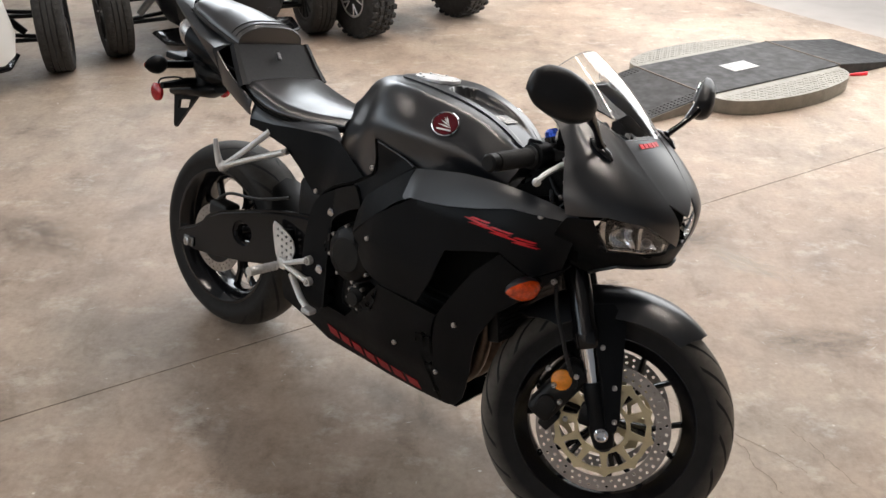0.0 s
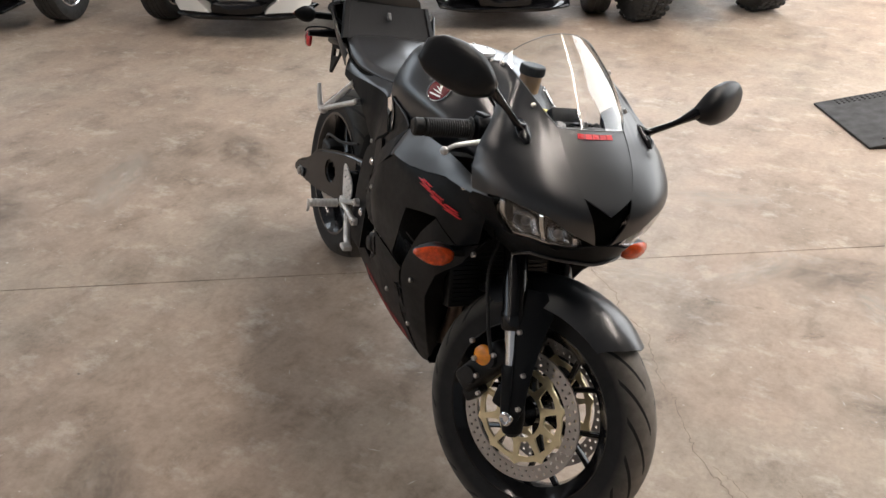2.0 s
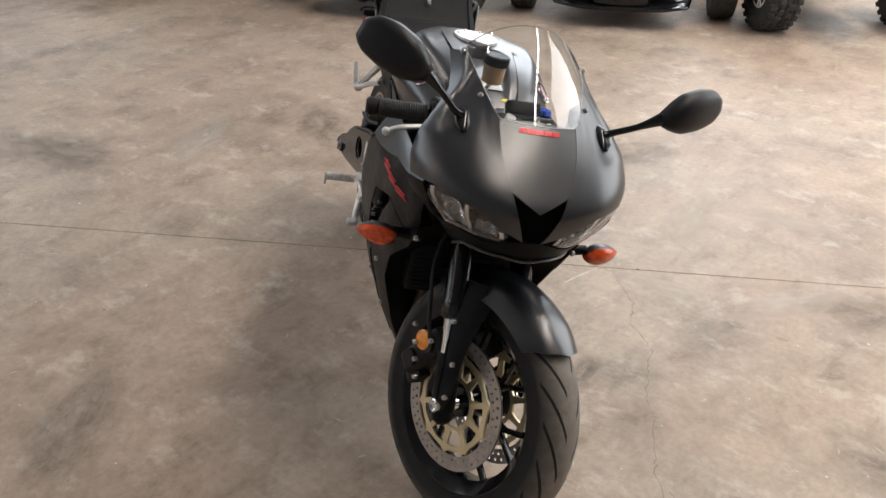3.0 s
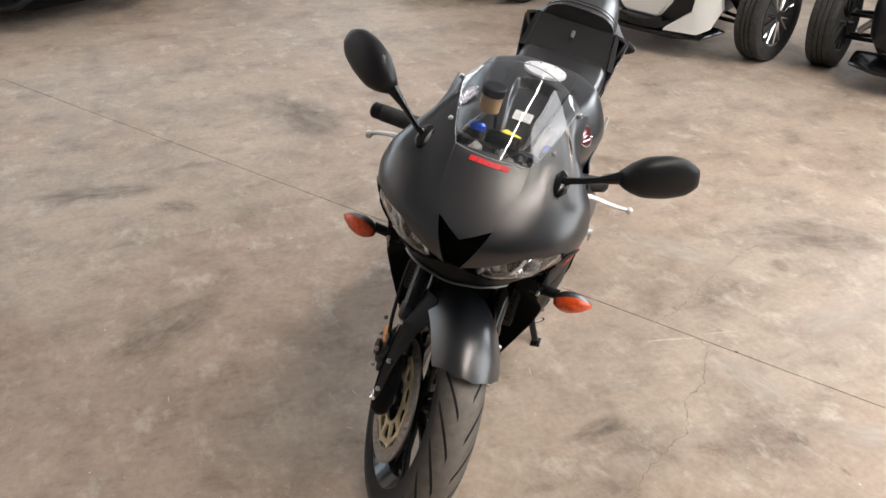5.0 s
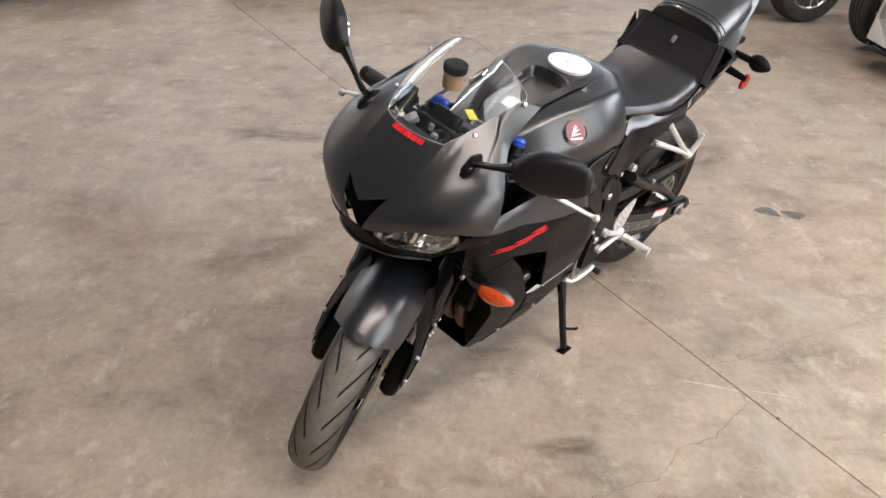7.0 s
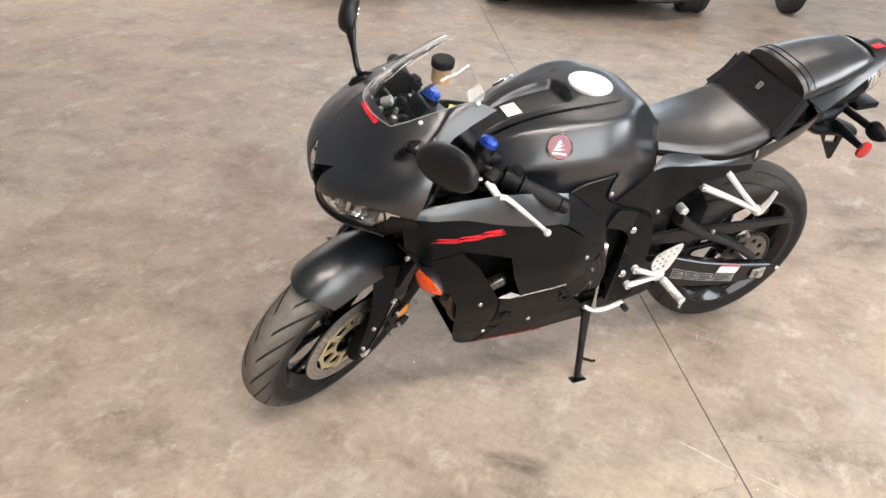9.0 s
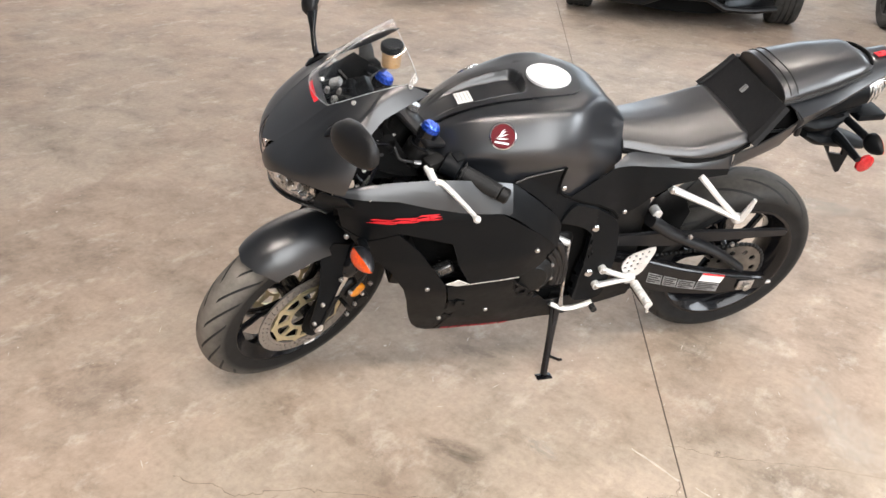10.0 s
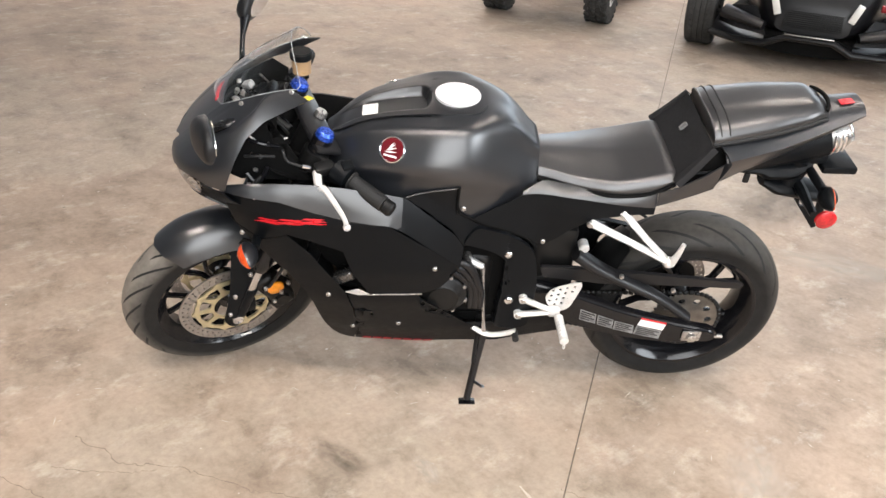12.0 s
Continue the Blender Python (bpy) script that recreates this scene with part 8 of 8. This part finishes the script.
# ---------------------------------------------------------------- parked three-wheelers and quads
def road_wheel(parent, x, y, r, w, rim_mat, spokes, knobs=False, turn=0.0):
    """A wheel standing on the floor: tyre with tread, spoked rim; the axle lies along y."""
    m = Matrix.Translation((x, y, r)) @ Matrix.Rotation(radians(turn), 4, "Z")
    bead = r * (0.66 if not knobs else 0.48)
    h = r - bead
    prof = [(bead, -0.40 * w), (bead + 0.25 * h, -0.48 * w), (bead + 0.6 * h, -0.5 * w), (r - 0.10 * h, -0.46 * w), (r, -0.36 * w), (r, -0.21 * w), (r - 0.008, -0.20 * w), (r - 0.008, -0.17 * w), (r, -0.16 * w), (r, -0.02 * w), (r - 0.008, -0.012 * w), (r - 0.008, 0.012 * w), (r, 0.02 * w), (r, 0.16 * w), (r - 0.008, 0.17 * w), (r - 0.008, 0.20 * w), (r, 0.21 * w), (r, 0.36 * w), (r - 0.10 * h, 0.46 * w), (bead + 0.6 * h, 0.5 * w), (bead + 0.25 * h, 0.48 * w), (bead, 0.40 * w)]
    rim = lathe([(bead + 0.006, -0.41 * w), (bead - 0.012, -0.36 * w), (bead - 0.025, 0), (bead - 0.012, 0.36 * w), (bead + 0.006, 0.41 * w), (bead - 0.006, 0.42 * w), (bead - 0.030, 0.30 * w), (bead - 0.040, 0), (bead - 0.030, -0.30 * w), (bead - 0.006, -0.42 * w)], 40, closed=True)
    wheel = part("wheel", moved(rim, m), rim_mat, parent)
    part("hub", moved(lathe([(0.012, -0.30 * w), (0.05, -0.34 * w), (0.055, 0), (0.05, 0.34 * w), (0.012, 0.30 * w)], 24), m), rim_mat, wheel)
    for k in range(spokes):
        for s in (-1, 1):
            a = 2 * math.pi * k / spokes
            b = a + s * 0.20
            for side in (-1, 1):
                spoke = tube([(0.04 * math.cos(a), side * 0.33 * w, 0.04 * math.sin(a)), ((bead - 0.01) * math.cos(b), side * 0.36 * w, (bead - 0.01) * math.sin(b))], [0.020, 0.013], 6, flat=0.6)
                part("spoke", moved(spoke, m), rim_mat, wheel)
    tyre = lathe(prof, 56)
    if knobs:
        for k in range(26):
            for j, yy in enumerate((-0.40, -0.14, 0.14, 0.40)):
                a = 2 * math.pi * (k + 0.5 * (j % 2)) / 26
                mm = Matrix.Rotation(-a, 4, "Y") @ Matrix.Translation((r - 0.004, yy * w, 0))
                block((0.026, 0.040, 0.034), 0.005, (0, 0, 0), tyre, 1, mm)
    else:
        for k in range(44):
            for s in (-1, 1):
                a = 2 * math.pi * (k + 0.25 * s) / 44
                mm = Matrix.Rotation(-a, 4, "Y") @ Matrix.Translation((r - 0.002, s * 0.30 * w, 0)) @ Matrix.Rotation(radians(20 * s), 4, "X")
                block((0.010, 0.13 * w, 0.020), 0.002, (0, 0, 0), tyre, 1, mm)
    part("tyre", moved(tyre, m), ROAD_RUBBER, wheel, "black rubber tyre")
    return wheel


def hull(rows, n=5):
    """A rounded body lofted along x; a row is (x, half width, low, high)."""
    bm = bmesh.new()
    rings = []
    for x, w, lo, hi in rows:
        c, hh = (lo + hi) / 2, (hi - lo) / 2
        pts = []
        for k in range(20):
            a = 2 * math.pi * k / 20
            ca, sa = math.cos(a), math.sin(a)
            pts.append((x, w * math.copysign(abs(ca) ** 0.55, ca), c + hh * math.copysign(abs(sa) ** 0.55, sa)))
        rings.append(ring(bm, pts))
    for a, b in zip(rings, rings[1:]):
        bridge(bm, a, b)
    bm.faces.new(rings[0])
    bm.faces.new(rings[-1])
    return bm


def three_wheeler(m, body, rim, label, white):
    """A road three-wheeler: two wheels ahead on arms, a low nose, one wheel behind."""
    v = thing("three_wheeler", m, label, "three-wheeler")
    for s in (1, -1):
        road_wheel(v, 0.0, s * 0.655, 0.285, 0.165, rim, 7)
        for x, z in ((0.09, 0.20), (-0.10, 0.20), (0.09, 0.34), (-0.10, 0.34)):
            part("suspension_arm", tube([(x * 0.4 + 0.0, s * 0.56, z), (x, s * 0.22, z + 0.02)], 0.013, 8), DARK, v)
        part("damper", tube([(0.02, s * 0.50, 0.24), (-0.02, s * 0.24, 0.50)], [0.020, 0.034], 10), ALLOY if not white else DARK, v, "suspension damper")
        def cover(a, b):
            t = radians(a)
            return Vector((0.325 * math.cos(t), s * 0.655 + 0.095 * b, 0.285 + 0.325 * math.sin(t)))
        part("wheel_cover", skin([(58, -1), (150, -1), (150, 1), (58, 1)], cover, 0.008, 8.0, (1.0, 0.05)), body, v, "wheel mudguard")
    part("nose", hull([(0.40, 0.20, 0.20, 0.44), (0.34, 0.33, 0.17, 0.58), (0.20, 0.40, 0.16, 0.70), (0.0, 0.40, 0.16, 0.80), (-0.4, 0.34, 0.18, 0.86), (-0.8, 0.26, 0.22, 0.84)]), BODY_DARK, v, "dark lower nose")
    part("upper_body", hull([(0.16, 0.20, 0.62, 0.74), (0.05, 0.34, 0.60, 0.92), (-0.30, 0.36, 0.62, 1.02), (-0.70, 0.24, 0.60, 0.90)]), body, v, "upper body")
    part("seat", hull([(-0.55, 0.16, 0.72, 0.86), (-0.85, 0.20, 0.70, 0.84), (-1.15, 0.20, 0.74, 0.92), (-1.40, 0.16, 0.80, 0.96)]), VINYL, v, "black seat")
    part("tail", hull([(-0.8, 0.20, 0.40, 0.74), (-1.3, 0.22, 0.50, 0.80), (-1.65, 0.14, 0.66, 0.84)]), body, v)
    road_wheel(v, -1.71, 0.0, 0.31, 0.22, rim, 7)
    part("lip", hull([(0.47, 0.10, 0.125, 0.150), (0.455, 0.30, 0.12, 0.155), (0.38, 0.43, 0.12, 0.160), (0.15, 0.46, 0.13, 0.17)]), GLOSS, v, "gloss black lower lip")
    part("lip_centre", hull([(0.470, 0.09, 0.160, 0.215), (0.455, 0.17, 0.155, 0.235), (0.36, 0.20, 0.15, 0.24)]), GLOSS, v, "gloss black lip centre")
    if white:
        # pale shield in the middle, pale wings low at both corners
        bm = bmesh.new()
        front = ring(bm, [(0.445, -0.13, 0.235), (0.445, 0.13, 0.235), (0.470, 0.21, 0.34), (0.40, 0.24, 0.56), (0.40, -0.24, 0.56), (0.470, -0.21, 0.34)])
        rear = ring(bm, [(0.30, -0.12, 0.235), (0.30, 0.12, 0.235), (0.30, 0.20, 0.34), (0.24, 0.22, 0.58), (0.24, -0.22, 0.58), (0.30, -0.20, 0.34)])
        bridge(bm, front, rear)
        bm.faces.new(front[::-1])
        bm.faces.new(rear)
        bmesh.ops.bevel(bm, geom=bm.edges[:], offset=0.012, segments=2, affect="EDGES")
        part("shield", bm, body, v, "pale front shield")
        for s in (1, -1):
            bm = bmesh.new()
            out = [(0.455, 0.185, 0.165), (0.400, 0.400, 0.165), (0.33, 0.455, 0.20), (0.25, 0.47, 0.30), (0.28, 0.44, 0.52), (0.36, 0.355, 0.52), (0.40, 0.345, 0.30), (0.44, 0.20, 0.190)]
            a = ring(bm, [(x, s * y, z) for x, y, z in out])
            b = ring(bm, [(x - 0.08, s * (y - 0.03), z) for x, y, z in out])
            bridge(bm, a, b)
            bm.faces.new(a)
            bm.faces.new(b)
            bmesh.ops.triangulate(bm, faces=[f for f in bm.faces if len(f.verts) > 4])
            part("front_wing", bm, body, v, "pale lower corner wing", 30)
    else:
        for k in range(5):
            part("rib", block((0.006, 0.52 - 0.03 * k, 0.010), 0.002, (0.412 - 0.020 * k, 0, 0.24 + 0.05 * k)), BODY_DARK, v)
    return v


def on_floor(a, b, size, back=0.0):
    """The pose of a vehicle whose left wheel stands at a and its right wheel at b."""
    a, b = Vector((*a, 0)), Vector((*b, 0))
    left = (a - b).normalized()
    mid = (a + b) / 2
    return pose(mid.x, mid.y, 0, 0, 0, math.degrees(math.atan2(-left.x, left.y)))


three_wheeler(on_floor((-2.36, 4.95), (-3.62, 4.44), 1), BODY_WHITE, CHROME, "white and black three-wheeled motorcycle parked facing the aisle", True)
three_wheeler(on_floor((-1.05, 5.90), (-2.13, 5.29), 1), BODY_DARK, BODY_DARK, "black three-wheeled motorcycle with bare suspension arms", False)
three_wheeler(on_floor((-4.22, 4.10), (-5.43, 3.60), 1), BODY_DARK, CHROME, "black three-wheeled motorcycle with chrome wheels", False)


def quad(m, label, rim, r, w):
    """A quad bike: four fat wheels, tube bumper, mudguards, saddle."""
    v = thing("quad_bike", m, label, "quad bike")
    for x in (0.0, -1.25):
        for s in (1, -1):
            road_wheel(v, x, s * 0.45, r, w, rim, 5, True, 0.0)
            part("suspension_arm", tube([(x, s * 0.38, r - 0.02), (x - 0.05, s * 0.14, r + 0.06)], 0.014, 8), DARK, v)
            def cover(a, b):
                t = radians(a)
                return Vector((x + (r + 0.09) * math.cos(t), s * 0.42 + 0.15 * b, r + (r + 0.09) * math.sin(t)))
            part("mudguard", skin([(25, -1), (155, -1), (155, 1), (25, 1)], cover, 0.008, 10.0, (1.0, 0.05)), BODY_DARK, v, "black mudguard")
    part("body", hull([(0.28, 0.14, 0.42, 0.60), (0.10, 0.22, 0.34, 0.80), (-0.4, 0.17, 0.30, 0.86), (-1.0, 0.19, 0.34, 0.84), (-1.5, 0.16, 0.52, 0.78)]), BODY_DARK, v, "black quad body")
    part("saddle", hull([(-0.45, 0.12, 0.82, 0.90), (-0.8, 0.16, 0.80, 0.92), (-1.3, 0.16, 0.80, 0.92)]), VINYL, v, "black saddle")
    for s in (1, -1):
        part("bumper_tube", tube(spline([(0.15, s * 0.12, 0.26), (0.36, s * 0.16, 0.32), (0.38, s * 0.15, 0.52), (0.20, s * 0.13, 0.62)], 4), 0.014, 10), DARK, v, "black bumper tube")
    part("crossbar", tube([(0.37, -0.16, 0.44), (0.37, 0.16, 0.44)], 0.014, 10), DARK, v)
    part("handlebar", tube(spline([(-0.30, -0.38, 0.98), (-0.22, -0.18, 1.0), (-0.22, 0.18, 1.0), (-0.30, 0.38, 0.98)], 4), 0.014, 10), DARK, v)
    return v


quad(on_floor((-0.05, 6.47), (-0.65, 5.90), 1), "black quad bike with knobbly tyres and silver rims", ALLOY, 0.26, 0.20)
quad(on_floor((-4.46, -1.06), (-4.02, -1.88), 1), "black quad bike with treaded tyres", ALLOY, 0.27, 0.20)


def open_roadster(m):
    """A low open three-wheeled roadster, black, with a wide front bumper."""
    v = thing("roadster", m, "low black open roadster with a wide front splitter and white accents", "roadster")
    for s in (1, -1):
        road_wheel(v, 0.0, s * 0.80, 0.31, 0.22, BODY_DARK, 6)
        part("suspension_arm", tube([(0.0, s * 0.70, 0.26), (0.05, s * 0.36, 0.28)], 0.018, 8), DARK, v)
        part("wheel_cover", skin([(40, -1), (150, -1), (150, 1), (40, 1)], lambda a, b: Vector((0.37 * math.cos(radians(a)), s * 0.80 + 0.13 * b, 0.31 + 0.37 * math.sin(radians(a)))), 0.01, 10.0, (1.0, 0.05)), BODY_DARK, v, "black wheel cover")
        # bumper: a flat blade that drops towards the wheels
        pts = [(0.50, s * 0.0, 0.235), (0.50, s * 0.16, 0.235), (0.47, s * 0.30, 0.165), (0.40, s * 0.52, 0.155), (0.31, s * 0.70, 0.165)]
        part("bumper", tube(pts, 0.030, 10, flat=0.8), BODY_DARK, v, "black tubular bumper blade")
        bm = tube([(0.44, s * 0.32, 0.28), (0.36, s * 0.62, 0.34)], [0.055, 0.085], 10, flat=0.6)
        part("cheek", bm, BODY_DARK, v, "dark bumper cheek")
        wing = sheet([[(0.46, s * 0.30, 0.185), (0.40, s * 0.52, 0.175), (0.30, s * 0.69, 0.185)], [(0.28, s * 0.32, 0.235), (0.22, s * 0.54, 0.230), (0.16, s * 0.69, 0.225)], [(0.05, s * 0.36, 0.270), (0.02, s * 0.54, 0.265), (0.00, s * 0.68, 0.255)]], 0.012)
        part("splitter", wing, BODY_DARK, v, "black splitter panel beside the nose")
        part("cheek_panel", sheet([[(0.44, s * 0.30, 0.22), (0.36, s * 0.40, 0.40)], [(0.34, s * 0.50, 0.22), (0.28, s * 0.56, 0.38)], [(0.20, s * 0.66, 0.23), (0.16, s * 0.66, 0.30)]], 0.012), BODY_DARK, v, "dark cheek panel")
        part("accent", moved(block((0.02, 0.05, 0.14), 0.006), Matrix.Translation((0.43, s * 0.27, 0.44)) @ Matrix.Rotation(radians(-20 * s), 4, "X")), BODY_WHITE, v, "white accent fin")
        part("lamp", moved(block((0.05, 0.16, 0.05), 0.012), Matrix.Translation((0.30, s * 0.50, 0.48))), RED_DARK, v, "dark red marker lamp")
    part("bumper_edge", block((0.020, 0.34, 0.008), 0.002, (0.522, 0, 0.262)), STEEL, v, "worn pale bumper edge")
    bm = bmesh.new()
    for k in range(9):
        block((0.01, 0.40, 0.006), 0, (0.40, 0, 0.29 + 0.014 * k), bm)
    part("grille", bm, DARK, v, "black mesh grille", kind="stuff")
    part("nose", hull([(0.38, 0.26, 0.24, 0.44), (0.30, 0.36, 0.22, 0.58), (0.0, 0.44, 0.20, 0.74), (-0.6, 0.60, 0.18, 0.84), (-1.3, 0.66, 0.18, 0.80), (-1.9, 0.40, 0.24, 0.76)]), BODY_DARK, v, "black body")
    part("underbody", hull([(0.40, 0.30, 0.10, 0.24), (0.20, 0.64, 0.09, 0.24), (-0.60, 0.68, 0.09, 0.24), (-1.80, 0.50, 0.12, 0.26)]), VOID, v, "black underbody")
    part("seat", hull([(-1.0, 0.50, 0.60, 0.90), (-1.2, 0.52, 0.60, 1.08), (-1.32, 0.48, 0.60, 1.10)]), VINYL, v, "black seats")
    road_wheel(v, -2.60, 0.0, 0.33, 0.28, BODY_DARK, 6)
    part("swingarm", tube([(-1.8, 0.12, 0.36), (-2.6, 0.16, 0.33)], 0.04, 10), DARK, v)
    return v


open_roadster(on_floor((-5.44, 1.36), (-4.60, -0.33), 1))


def parked_bike(m):
    """A black road motorcycle, of which little more than the front wheel is in sight."""
    v = thing("parked_motorcycle", m, "black parked motorcycle standing beside the roadster", "motorcycle")
    for x in (0.0, -1.40):
        road_wheel(v, x, 0.0, 0.30, 0.13, BODY_DARK, 5)
    for s in (1, -1):
        part("fork_leg", tube([(0.0, s * 0.09, 0.30), (-0.28, s * 0.09, 0.92)], 0.024, 10), DARK, v)
        part("swingarm", tube([(-1.40, s * 0.10, 0.30), (-0.85, s * 0.10, 0.40)], 0.022, 10), DARK, v)
    part("body", hull([(-0.28, 0.12, 0.62, 0.86), (-0.5, 0.17, 0.34, 0.98), (-0.85, 0.16, 0.32, 0.86), (-1.2, 0.12, 0.62, 0.82), (-1.6, 0.09, 0.74, 0.86)]), BODY_DARK, v, "black body")
    part("handlebar", tube([(-0.34, -0.36, 0.98), (-0.28, 0, 0.96), (-0.34, 0.36, 0.98)], 0.014, 10), DARK, v)
    part("stand", tube([(-0.75, 0.10, 0.34), (-0.70, 0.22, 0.01)], 0.010, 8), DARK, v)
    return v


parked_bike(pose(-5.92, 1.95, 0, 0, 0, 25))
